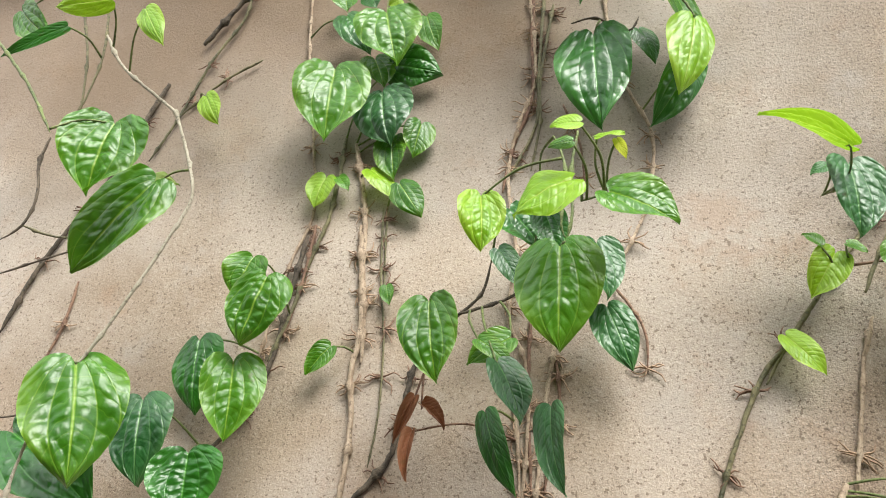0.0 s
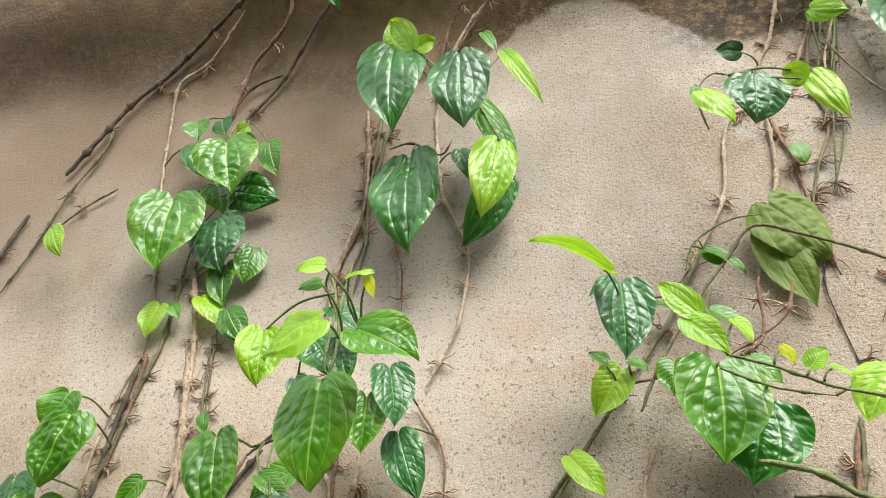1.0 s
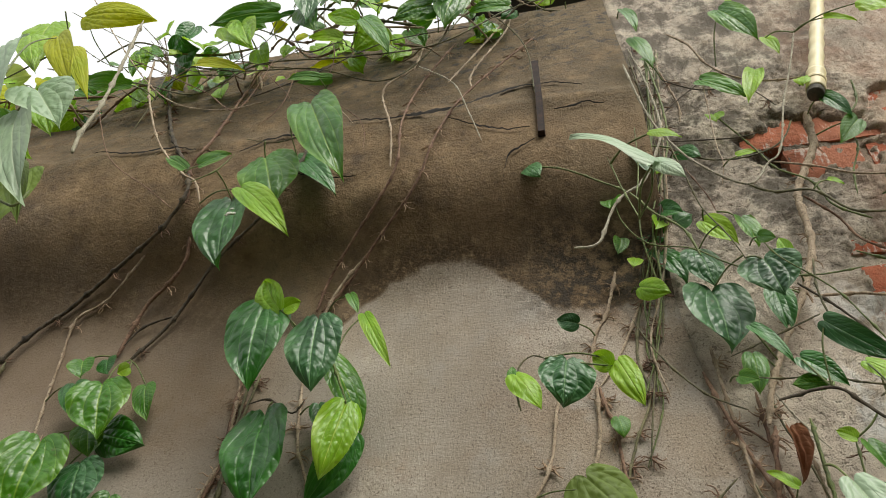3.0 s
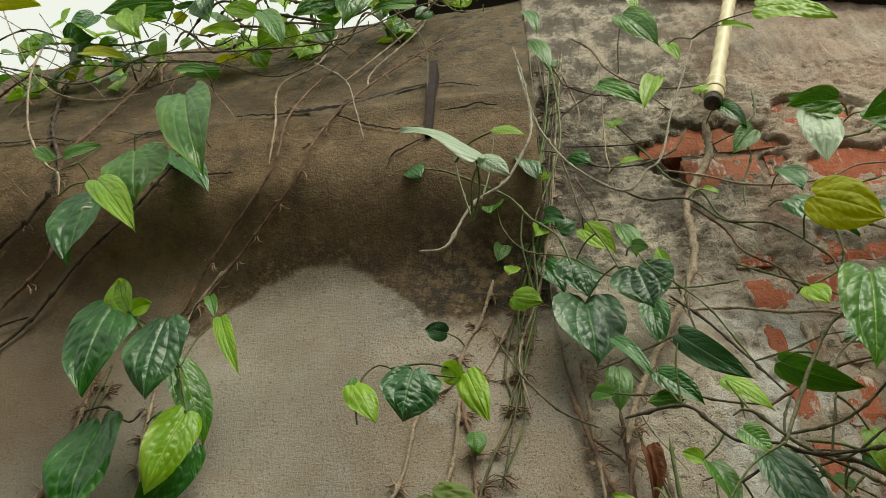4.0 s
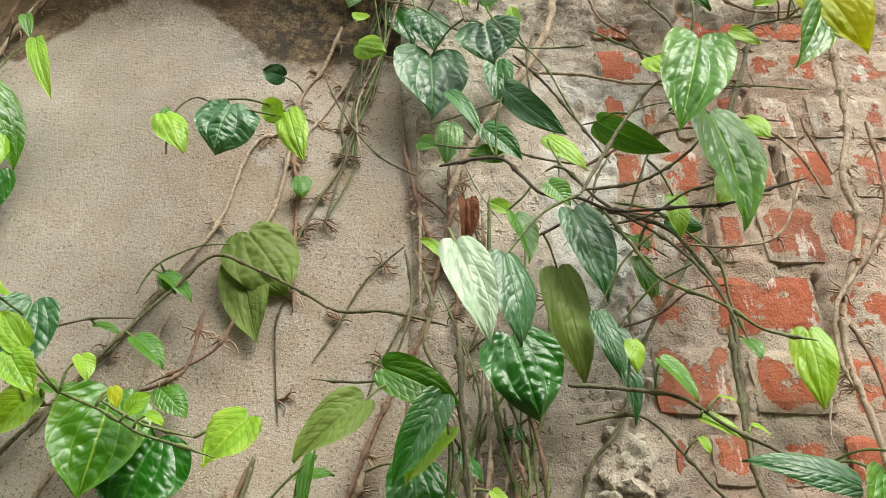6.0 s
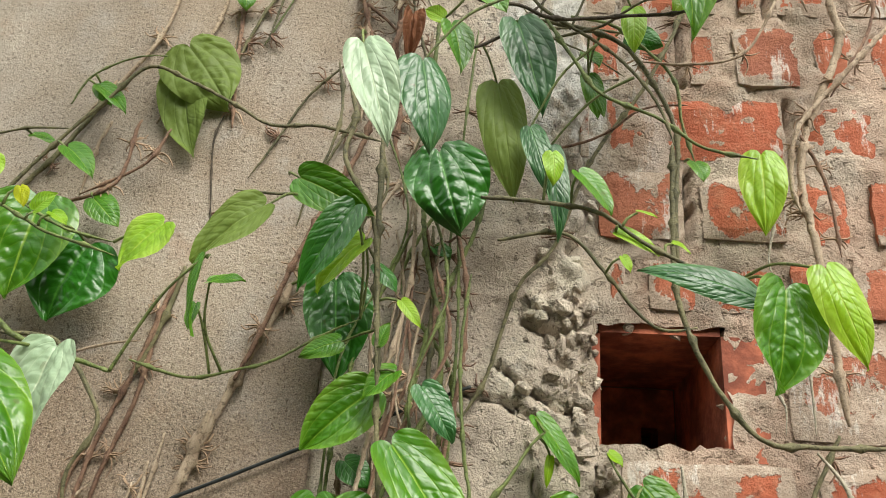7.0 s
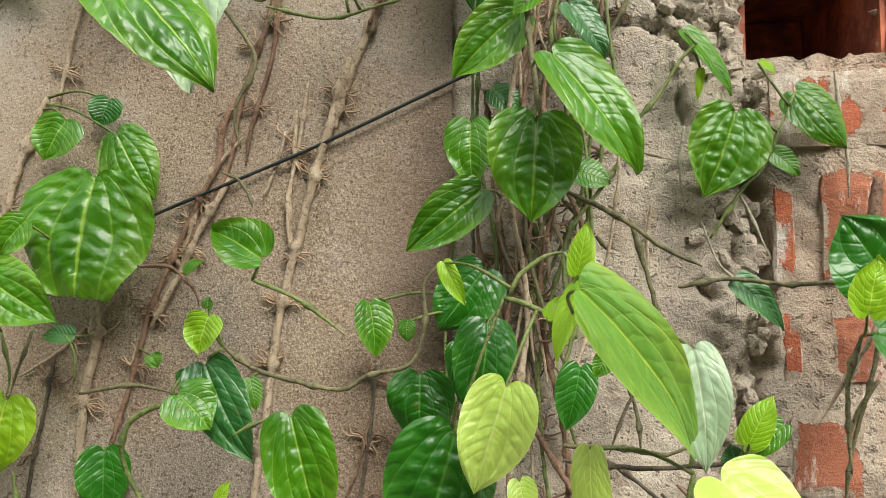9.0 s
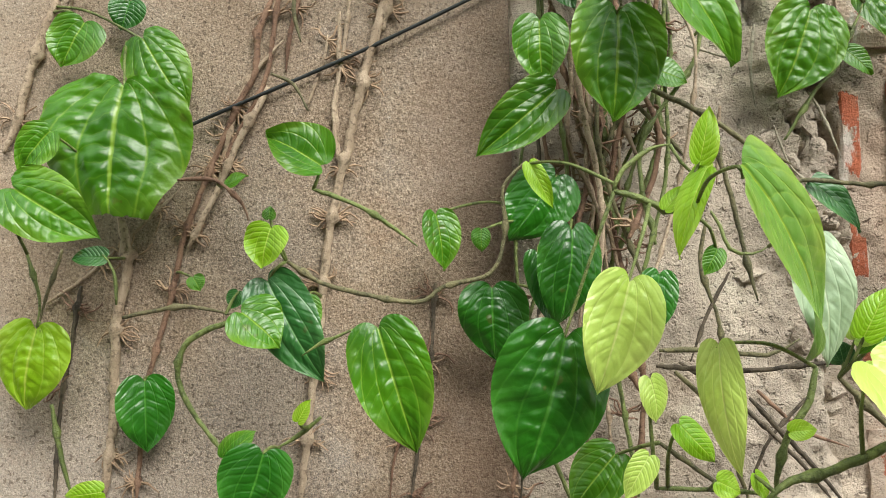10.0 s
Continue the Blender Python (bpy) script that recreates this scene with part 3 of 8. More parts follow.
def leaf_mesh(length, width, seed, fold, droop, lobe, blunt=False):
    """A heart-shaped blade: base at the origin, tip along +y, upper face to +z, with sunken veins and puffed cells between them."""
    rnd = random.Random(seed)
    nu, nv = (44, 36) if length > 0.055 else (26, 22) if length > 0.035 else (16, 14)
    wave, phase, skew, puff = rnd.uniform(0.02, 0.06), rnd.uniform(0, 6.3), rnd.uniform(-0.06, 0.06), rnd.uniform(0.55, 1.3)
    bendx, side = rnd.uniform(-0.07, 0.07), rnd.uniform(-0.05, 0.05)
    cup = rnd.choice((rnd.uniform(-0.9, -0.2), rnd.uniform(0.4, 1.4), rnd.uniform(0.4, 1.4))) if fold < 0.2 else 1.0
    ripple, rs = rnd.uniform(0.018, 0.040) * (6 if fold > 1 else 1), rnd.uniform(0, 50)       # a dead leaf is crumpled
    rungs = rnd.uniform(6.5, 8.5)
    verts, uvs = [], []
    for i in range(nu + 1):
        u = i / nu
        for j in range(nv + 1):
            v = 2 * j / nv - 1
            av = abs(v)
            x = v * half_width(u, ROUND if blunt else OUTLINE) * width / 2 * (1 + skew * v)
            if blunt and i == nu:
                x += 0.01 * width * math.sin(v * 19)
            bite = 0.035 * abs(noise.noise(Vector((v * 6, rs, 0)))) * u ** 8 if blunt else 0
            y = length * (u - bite - lobe * (1 - u) ** 3 * half_width(av, LOBE))
            rho = av / (1.1 * math.sqrt(u) + 0.03)            # main veins arch out of the base to the tip
            d = abs((rho / 0.56 + 0.5) % 1 - 0.5) * 2 if rho < 1.4 else 1.0
            rung = abs((u * rungs - min(rho, 1.7) * 0.9 + phase + 0.8 * noise.noise(Vector((v * 3.5, u * 4.5, rs)))) % 1 - 0.5) * 2
            cell = (1 - (1 - d) ** 3) * (0.25 + 0.75 * (1 - (1 - rung) ** 2)) * (1 + 0.5 * noise.noise(Vector((v * 7, u * 9, rs))))
            taper = min(1.0, 3 * (1 - u)) * (1 - 0.6 * av ** 4)
            z = 0.027 * min(1.0, width / 0.055) * puff * width * cell * taper
            z += fold * cup * width * 0.5 * (av ** 1.25)
            z += wave * width * math.sin(u * 7 + phase + v * 2.2) * av
            z += side * width * v * u
            z += ripple * width * noise.noise(Vector((v * 3.2, u * 4.2, rs)))
            z += 0.008 * width * noise.noise(Vector((v * 11, u * 13, rs)))
            z -= droop * length * ((u - 0.45) ** 2 - 0.2) + 0.10 * length * max(0, u - 0.8) ** 2 * 5
            x += bendx * length * u * u
            verts.append((x, y, z))
            uvs.append((0.5 + v / 2, u))
    faces = []
    n = nv + 1
    for i in range(nu):
        for j in range(nv):
            a = i * n + j
            faces.append((a, a + 1, a + n + 1, a + n))
    me = bpy.data.meshes.new("leaf")
    me.from_pydata(verts, [], faces)
    layer = me.uv_layers.new(name="UVMap")
    idx = np.empty(len(me.loops), dtype=np.int32)
    me.loops.foreach_get("vertex_index", idx)
    layer.data.foreach_set("uv", np.array(uvs, dtype=np.float32)[idx].ravel())
    me.polygons.foreach_set("use_smooth", [True] * len(me.polygons))
    me.update()
    return me


def tube(bm, points, r0, r1, sides=7, knots=0.0, seed=0):
    """A round stem through the points, tapered, with swollen joints every few centimetres."""
    rnd = random.Random(seed)
    p = [Vector(q) for q in points]
    dense = []
    for i in range(len(p) - 1):
        a, b, c, d = p[max(0, i - 1)], p[i], p[i + 1], p[min(len(p) - 1, i + 2)]
        steps = max(2, int((c - b).length / 0.005))
        for s in range(steps):
            t = s / steps
            dense.append(0.5 * ((2 * b) + (c - a) * t + (2 * a - 5 * b + 4 * c - d) * t * t + (3 * b - 3 * c + d - a) * t ** 3))
    dense.append(p[-1])
    run, rings, nodes, swell = 0.0, [], [], -1.0
    gap = rnd.uniform(0.045, 0.07)
    next_node = rnd.uniform(0.01, gap)
    total = sum((b - a).length for a, b in zip(dense, dense[1:])) or 1
    side = Vector((0.3, 1, 0.2))
    for i, q in enumerate(dense):
        t = (dense[min(i + 1, len(dense) - 1)] - dense[max(i - 1, 0)]).normalized()
        if i:
            run += (q - dense[i - 1]).length
        r = r0 + (r1 - r0) * run / total
        r *= 1 + 0.08 * math.sin(run * 140 + seed)
        if knots:
            r *= min(1.0, 0.4 + (total - run) / 0.03, 0.6 + run / 0.03)
        if knots and run > next_node:
            nodes.append((q.copy(), t.copy(), r))
            next_node += gap * rnd.uniform(0.8, 1.25)
            swell = run
        if knots:
            r *= 1 + knots * math.exp(-((run - swell) / 0.004) ** 2)
            q = q + Vector((rnd.uniform(-1, 1), rnd.uniform(-0.3, 0.3), rnd.uniform(-1, 1))) * r * 0.22
        side = (side - t * side.dot(t)).normalized()
        up = t.cross(side)
        rings.append([bm.verts.new(q + (side * math.cos(k) + up * math.sin(k)) * r) for k in (2 * math.pi * m / sides for m in range(sides))])
    for a, b in zip(rings, rings[1:]):
        for k in range(sides):
            bm.faces.new((a[k], a[(k + 1) % sides], b[(k + 1) % sides], b[k]))
    bm.faces.new(rings[0][::-1])
    bm.faces.new(rings[-1])
    return nodes


COUNT = {"n": 0}


def seed_next():
    COUNT["n"] += 1
    return COUNT["n"]


def leaf(vine, base, tip, width, tone="mid", twist=0.0, fold=0.19, droop=0.30, stalk=None, lobe=0.115, blunt=False):
    """One blade of a vine from its stalk's end to its tip. twist turns it about its midrib. stalk: where its stalk leaves the stem."""
    s = seed_next()
    b, t = Vector(base), Vector(tip)
    b, t = b + 0.035 * (t - b), t - 0.015 * (t - b)
    along = t - b
    length = along.length
    width = min(width * 1.05, length * 1.2)
    lobe *= min(1.0, 1.2 * width / length)
    if tone == "dead":
        fold, droop, lobe, width = 1.1, 0.6, 0.05, width * 0.7
    y = along.normalized()
    face = Vector((0.0, -1.0, 0.45 if b.z < 1.9 else -0.35))      # the high ones are seen from below
    z = (face - y * face.dot(y)).normalized()
    x = y.cross(z)
    turn = Matrix.Rotation(radians(twist or 15 * math.sin(s * 2.3) - 7), 3, y)
    m = Matrix((turn @ x, y, turn @ z)).transposed().to_4x4()
    ob = new("leaf", leaf_mesh(length, width, s, fold, droop, lobe, blunt))
    ob.data.materials.append(LEAVES[tone])
    ob.matrix_world = Matrix.Translation(b) @ m
    ob.parent = vine
    ob.matrix_parent_inverse = vine.matrix_world.inverted()
    if tone in LEAF_LABEL:
        ob["label"] = LEAF_LABEL[tone]
    if stalk is None:
        stalk = b - y * 0.3 * length + Vector((0, 0.025 + 0.1 * length, 0.012))
        stalk.y = min(stalk.y, 0.757)
    stalk = Vector(stalk)
    bm = bmesh.new()
    mid = (b + stalk) / 2 - y * 0.10 * (b - stalk).length + Vector((0, -0.004, 0))
    under = turn @ z * -0.0018
    tube(bm, [stalk, mid + under, b + under, b + under + y * 0.05 * length], 0.0013, 0.0009, 6, 0, s)
    st = part("petiole", bm, STEMS["green" if tone != "dead" else "brown"], None, smooth=True)
    st.matrix_world = Matrix.Identity(4)
    st.parent = ob
    st.matrix_parent_inverse = (Matrix.Translation(b) @ m).inverted()
    return ob


LEAF_LABEL = {
    "lime": "young lime-green leaf", "yellow": "yellowing leaf", "blue": "dark leaf with a bluish sky sheen in its colour",
    "pale": "green leaf paled by a sky sheen in its colour", "bright": "bright lemon-green young leaf with sheen in its colour", "gleam": "broad leaf with a pale gleam in its colour",
    "back": "pale leaf seen from its underside", "dead": "dried curled brown leaf",
}


def stem(vine, points, r=0.003, tone="brown", taper=0.75, knots=0.85, roots=0):
    """A climbing stem with swollen joints; roots: how many thread-like holdfasts sit at each joint."""
    s = seed_next()
    bm = bmesh.new()
    nodes = tube(bm, points, r, r * taper, 8, knots, s)
    ob = part("stem", bm, STEMS[tone], None, smooth=True)
    ob.parent = vine
    ob.matrix_parent_inverse = vine.matrix_world.inverted()
    if roots and nodes:
        rnd = random.Random(s)
        bm = bmesh.new()
        for q, t, rr in nodes:
            if rnd.random() < 0.25:
                continue
            lean = rnd.choice((0.0, math.pi))
            for k in range(rnd.randint(4 + roots, 7 + 2 * roots)):
                a = math.atan2(t.z, t.x) + math.pi / 2 + rnd.choice((lean, lean, lean + math.pi)) + rnd.gauss(0, 0.6)
                ln = rnd.uniform(0.006, 0.021)
                back = min(0.764, q.y + 0.006)
                run = [q]
                for f in (0.35, 0.7, 1.0):
                    a += rnd.uniform(-0.35, 0.35)
                    run.append(Vector((q.x + math.cos(a) * ln * f, q.y + (back - q.y) * f - 0.002 * rnd.random(), q.z + math.sin(a) * ln * f)))
                tube(bm, run, 0.00105, 0.0005, 4)
        ro = part("root_tuft", bm, STEMS["tuft" if tone in ("tan", "brown", "pale") else "brown"], None, "dry thread-like clinging roots")
        ro.parent = ob
        ro["kind"] = "stuff"
        ro.matrix_parent_inverse = Matrix.Identity(4)
    return ob

# ---- the vines: stems first, then leaves ----

v = thing("betel_vine", "climbing betel vine with glossy heart-shaped leaves on tan plaster", "climbing vine", (-0.271, 0.762, 1.484), "betel vines on the wall")
bpy.context.view_layer.update()
stem(v, [(-0.543, 0.761, 2.125), (-0.463, 0.751, 2.242), (-0.406, 0.742, 2.285), (-0.307, 0.700, 2.342), (-0.242, 0.668, 2.380), (-0.216, 0.642, 2.450), (-0.311, 0.664, 2.635), (-0.446, 0.747, 2.953), (-0.581, 0.838, 3.263)], 0.0034, "dark", roots=2)
stem(v, [(-0.578, 0.761, 2.059), (-0.595, 0.761, 2.003), (-0.629, 0.762, 1.891), (-0.658, 0.761, 1.835), (-0.683, 0.761, 1.774), (-0.701, 0.761, 1.701)], 0.0034, "dark", roots=2)
stem(v, [(-0.283, 0.701, 2.343), (-0.344, 0.739, 2.292), (-0.392, 0.749, 2.265), (-0.397, 0.762, 2.199), (-0.383, 0.763, 2.073), (-0.358, 0.763, 1.943), (-0.342, 0.763, 1.846), (-0.358, 0.763, 1.783), (-0.371, 0.763, 1.711), (-0.376, 0.763, 1.661)], 0.0022, "tan", roots=4)
stem(v, [(-0.485, 0.756, 2.204), (-0.494, 0.762, 2.161), (-0.523, 0.762, 2.098), (-0.551, 0.763, 2.002), (-0.575, 0.762, 1.933)], 0.0020, "olive", roots=3)
stem(v, [(-0.451, 0.763, 2.088), (-0.501, 0.763, 2.056), (-0.551, 0.763, 2.002)], 0.0016, "olive", roots=2)
stem(v, [(-0.304, 0.761, 2.190), (-0.279, 0.746, 2.272), (-0.213, 0.706, 2.336), (-0.220, 0.642, 2.469), (-0.200, 0.640, 2.560), (-0.237, 0.736, 2.927), (-0.242, 0.766, 3.049)], 0.0030, "brown", roots=3)
stem(v, [(-0.279, 0.761, 2.182), (-0.228, 0.752, 2.247), (-0.168, 0.716, 2.327), (-0.098, 0.678, 2.367), (-0.059, 0.655, 2.401), (-0.028, 0.642, 2.473), (-0.029, 0.640, 2.556)], 0.0027, "dark", roots=2)
stem(v, [(-0.225, 0.752, 2.256), (-0.274, 0.754, 2.240), (-0.295, 0.755, 2.206)], 0.0018, "dark")
stem(v, [(-0.316, 0.762, 1.946), (-0.321, 0.763, 1.844), (-0.338, 0.763, 1.774), (-0.348, 0.762, 1.715), (-0.364, 0.761, 1.660)], 0.0027, "olive", roots=6)
stem(v, [(-0.302, 0.762, 1.936), (-0.280, 0.761, 1.840), (-0.274, 0.762, 1.769), (-0.265, 0.761, 1.704), (-0.263, 0.762, 1.656)], 0.0034, "tan", roots=3)
stem(v, [(-0.282, 0.761, 1.821), (-0.275, 0.761, 1.764), (-0.267, 0.761, 1.697), (-0.272, 0.762, 1.648), (-0.265, 0.761, 1.589), (-0.268, 0.762, 1.524), (-0.271, 0.762, 1.484)], 0.0035, "tan", roots=3)
stem(v, [(-0.254, 0.763, 1.846), (-0.251, 0.764, 1.782), (-0.246, 0.763, 1.729)], 0.0013, "olive", roots=2)
stem(v, [(-0.344, 0.762, 1.811), (-0.353, 0.761, 1.726), (-0.361, 0.763, 1.661), (-0.376, 0.762, 1.613), (-0.405, 0.762, 1.572), (-0.429, 0.762, 1.543)], 0.0029, "dark", roots=5)
stem(v, [(-0.336, 0.762, 1.825), (-0.341, 0.762, 1.753), (-0.353, 0.763, 1.687)], 0.0021, "brown", roots=4)
stem(v, [(-0.259, 0.763, 1.843), (-0.252, 0.763, 1.750), (-0.242, 0.763, 1.685), (-0.239, 0.763, 1.607), (-0.244, 0.763, 1.552)], 0.0013, "olive", roots=2)
stem(v, [(-0.257, 0.762, 1.520), (-0.223, 0.762, 1.562), (-0.212, 0.761, 1.623), (-0.203, 0.761, 1.658), (-0.172, 0.761, 1.701)], 0.0032, "dark", roots=2)
stem(v, [(-0.621, 0.763, 1.765), (-0.623, 0.763, 1.707), (-0.640, 0.763, 1.633), (-0.645, 0.763, 1.589)], 0.0018, "brown", roots=2)
leaf(v, (-0.325, 0.716, 2.018), (-0.324, 0.716, 1.907), 0.087, "mid", stalk=(-0.370, 0.763, 2.009))
leaf(v, (-0.270, 0.715, 2.102), (-0.250, 0.715, 2.013), 0.079, "mid", stalk=(-0.279, 0.761, 2.182))
leaf(v, (-0.268, 0.735, 1.991), (-0.255, 0.735, 1.911), 0.073, "blue", stalk=(-0.302, 0.762, 1.936))
leaf(v, (-0.331, 0.735, 2.125), (-0.294, 0.735, 2.054), 0.044, "dark", stalk=(-0.388, 0.762, 2.119))
leaf(v, (-0.265, 0.745, 2.041), (-0.201, 0.745, 2.018), 0.055, "dark", stalk=(-0.316, 0.762, 1.946))
leaf(v, (-0.227, 0.745, 2.119), (-0.207, 0.745, 2.058), 0.034, "mid", stalk=(-0.279, 0.761, 2.182))
leaf(v, (-0.221, 0.750, 1.951), (-0.230, 0.750, 1.902), 0.037, "mid", stalk=(-0.301, 0.762, 1.933))
leaf(v, (-0.255, 0.752, 1.932), (-0.245, 0.752, 1.874), 0.040, "mid", stalk=(-0.299, 0.762, 1.922))
leaf(v, (-0.328, 0.750, 1.883), (-0.340, 0.750, 1.841), 0.033, "lime", stalk=(-0.319, 0.762, 1.883))
leaf(v, (-0.276, 0.750, 1.890), (-0.240, 0.750, 1.845), 0.031, "lime", stalk=(-0.290, 0.761, 1.886))
leaf(v, (-0.240, 0.750, 1.868), (-0.213, 0.750, 1.821), 0.035, "mid", stalk=(-0.254, 0.763, 1.846))
leaf(v, (-0.343, 0.745, 2.175), (-0.334, 0.745, 2.140), 0.037, "mid", stalk=(-0.304, 0.761, 2.190))
leaf(v, (-0.263, 0.745, 2.153), (-0.280, 0.745, 2.145), 0.023, "lime", stalk=(-0.279, 0.761, 2.182))
leaf(v, (-0.308, 0.750, 2.177), (-0.298, 0.750, 2.148), 0.039, "dark", stalk=(-0.304, 0.761, 2.190))
leaf(v, (-0.288, 0.745, 2.054), (-0.270, 0.745, 2.004), 0.043, "mid", stalk=(-0.376, 0.763, 2.037))
leaf(v, (-0.313, 0.750, 1.882), (-0.298, 0.750, 1.861), 0.016, "mid", stalk=(-0.319, 0.762, 1.882))
leaf(v, (-0.491, 0.720, 1.996), (-0.463, 0.720, 1.951), 0.029, "lime", stalk=(-0.526, 0.763, 2.029))
leaf(v, (-0.290, 0.745, 1.670), (-0.315, 0.745, 1.639), 0.024, "mid", stalk=(-0.270, 0.761, 1.668))
leaf(v, (-0.242, 0.752, 1.740), (-0.236, 0.752, 1.717), 0.015, "mid", stalk=(-0.247, 0.763, 1.740))
leaf(v, (-0.337, 0.673, 1.713), (-0.352, 0.673, 1.641), 0.060, "mid", stalk=(-0.349, 0.762, 1.715))
leaf(v, (-0.371, 0.700, 1.751), (-0.385, 0.700, 1.706), 0.046, "mid", stalk=(-0.364, 0.763, 1.750))
leaf(v, (-0.428, 0.730, 1.674), (-0.418, 0.730, 1.593), 0.054, "dark", stalk=(-0.375, 0.763, 1.670))
leaf(v, (-0.370, 0.700, 1.639), (-0.358, 0.700, 1.556), 0.059, "mid", stalk=(-0.369, 0.762, 1.638))
leaf(v, (-0.389, 0.690, 1.545), (-0.383, 0.690, 1.484), 0.075, "dark", stalk=(-0.413, 0.762, 1.563))
leaf(v, (-0.449, 0.690, 1.596), (-0.434, 0.690, 1.514), 0.060, "blue", stalk=(-0.412, 0.762, 1.564))

v = thing("betel_vine", "betel vine shoot with broad pale green leaves standing off the plaster", "climbing vine", (-0.485, 0.600, 1.448), "betel vines on the wall")
bpy.context.view_layer.update()
stem(v, [(-0.640, 0.520, 1.948), (-0.595, 0.520, 1.903), (-0.542, 0.520, 1.845), (-0.497, 0.520, 1.784)], 0.0018, "green")
stem(v, [(-0.609, 0.600, 2.080), (-0.590, 0.600, 2.022), (-0.566, 0.600, 1.958), (-0.550, 0.600, 1.885)], 0.0016, "olive")
stem(v, [(-0.570, 0.600, 2.065), (-0.547, 0.600, 1.964), (-0.549, 0.600, 1.892), (-0.556, 0.600, 1.874)], 0.0016, "olive")
stem(v, [(-0.552, 0.600, 1.990), (-0.515, 0.600, 1.936), (-0.445, 0.600, 1.874), (-0.432, 0.600, 1.858), (-0.405, 0.600, 1.800), (-0.393, 0.600, 1.763), (-0.398, 0.600, 1.736), (-0.425, 0.600, 1.666), (-0.452, 0.600, 1.607), (-0.476, 0.600, 1.567), (-0.486, 0.600, 1.518), (-0.488, 0.600, 1.482), (-0.485, 0.600, 1.448)], 0.0018, "pale")
stem(v, [(-0.623, 0.650, 1.889), (-0.625, 0.650, 1.854), (-0.612, 0.650, 1.808), (-0.617, 0.650, 1.773), (-0.638, 0.650, 1.756)], 0.0018, "dark")
stem(v, [(-0.617, 0.650, 1.773), (-0.570, 0.650, 1.756), (-0.525, 0.650, 1.757), (-0.526, 0.650, 1.781)], 0.0013, "olive")
stem(v, [(-0.671, 0.700, 1.744), (-0.620, 0.700, 1.760), (-0.569, 0.700, 1.775)], 0.0012, "dark")
stem(v, [(-0.608, 0.700, 1.580), (-0.571, 0.700, 1.585)], 0.0012, "dark")
leaf(v, (-0.459, 0.550, 1.817), (-0.469, 0.550, 1.734), 0.077, "mid", stalk=(-0.499, 0.520, 1.788))
leaf(v, (-0.434, 0.600, 1.782), (-0.493, 0.600, 1.680), 0.071, "mid", twist=-20, stalk=(-0.403, 0.600, 1.792))
leaf(v, (-0.479, 0.620, 1.783), (-0.425, 0.620, 1.796), 0.053, "back", stalk=(-0.526, 0.650, 1.781))
leaf(v, (-0.462, 0.600, 1.597), (-0.429, 0.600, 1.493), 0.083, "mid", stalk=(-0.459, 0.600, 1.595))
leaf(v, (-0.555, 0.660, 1.554), (-0.445, 0.660, 1.490), 0.082, "dark", stalk=(-0.571, 0.700, 1.585))
leaf(v, (-0.471, 0.552, 1.968), (-0.437, 0.552, 1.916), 0.026, "lime", stalk=(-0.506, 0.600, 1.928))
leaf(v, (-0.512, 0.550, 1.985), (-0.581, 0.550, 1.978), 0.027, "lime", stalk=(-0.537, 0.600, 1.968))
leaf(v, (-0.680, 0.600, 2.044), (-0.626, 0.600, 1.987), 0.043, "mid", stalk=(-0.605, 0.600, 2.068))
leaf(v, (-0.553, 0.550, 1.953), (-0.622, 0.550, 1.913), 0.015, "dark", stalk=(-0.547, 0.600, 1.953))

v = thing("betel_vine", "betel vine with deep green hanging leaves and a dried brown leaf", "climbing vine", (-0.089, 0.762, 1.490), "betel vines on the wall")
bpy.context.view_layer.update()
stem(v, [(-0.101, 0.762, 2.167), (-0.093, 0.762, 2.087), (-0.092, 0.763, 2.007), (-0.108, 0.762, 1.949), (-0.119, 0.763, 1.887), (-0.115, 0.763, 1.827), (-0.108, 0.763, 1.777), (-0.114, 0.763, 1.706), (-0.097, 0.763, 1.657), (-0.093, 0.762, 1.601), (-0.097, 0.762, 1.527), (-0.099, 0.762, 1.494)], 0.0024, "tan", roots=3)
stem(v, [(-0.080, 0.762, 2.163), (-0.086, 0.762, 2.032), (-0.089, 0.763, 1.948), (-0.116, 0.762, 1.878)], 0.0022, "olive", roots=2)
stem(v, [(-0.067, 0.762, 1.680), (-0.077, 0.763, 1.612), (-0.085, 0.763, 1.528), (-0.089, 0.762, 1.490)], 0.0024, "tan", roots=2)
stem(v, [(-0.092, 0.764, 1.706), (-0.093, 0.763, 1.623), (-0.089, 0.763, 1.527)], 0.0019, "brown", roots=2)
stem(v, [(-0.110, 0.763, 1.623), (-0.103, 0.762, 1.584), (-0.099, 0.762, 1.523)], 0.0019, "tan", roots=2)
stem(v, [(-0.069, 0.763, 1.669), (-0.064, 0.764, 1.623), (-0.072, 0.764, 1.569), (-0.079, 0.763, 1.524)], 0.0018, "brown", roots=1)
stem(v, [(0.068, 0.727, 2.313), (0.021, 0.750, 2.258), (-0.005, 0.762, 2.148), (0.003, 0.763, 2.024), (0.018, 0.762, 1.978), (0.038, 0.762, 1.919), (0.031, 0.762, 1.839), (0.019, 0.762, 1.806), (-0.003, 0.762, 1.759)], 0.0024, "tan", roots=2)
stem(v, [(-0.011, 0.763, 1.739), (0.017, 0.762, 1.689), (0.018, 0.764, 1.645)], 0.0016, "brown", roots=2)
stem(v, [(-0.094, 0.762, 2.154), (-0.095, 0.762, 2.075), (-0.094, 0.763, 1.986), (-0.115, 0.763, 1.915), (-0.125, 0.763, 1.855)], 0.0024, "brown", roots=3)
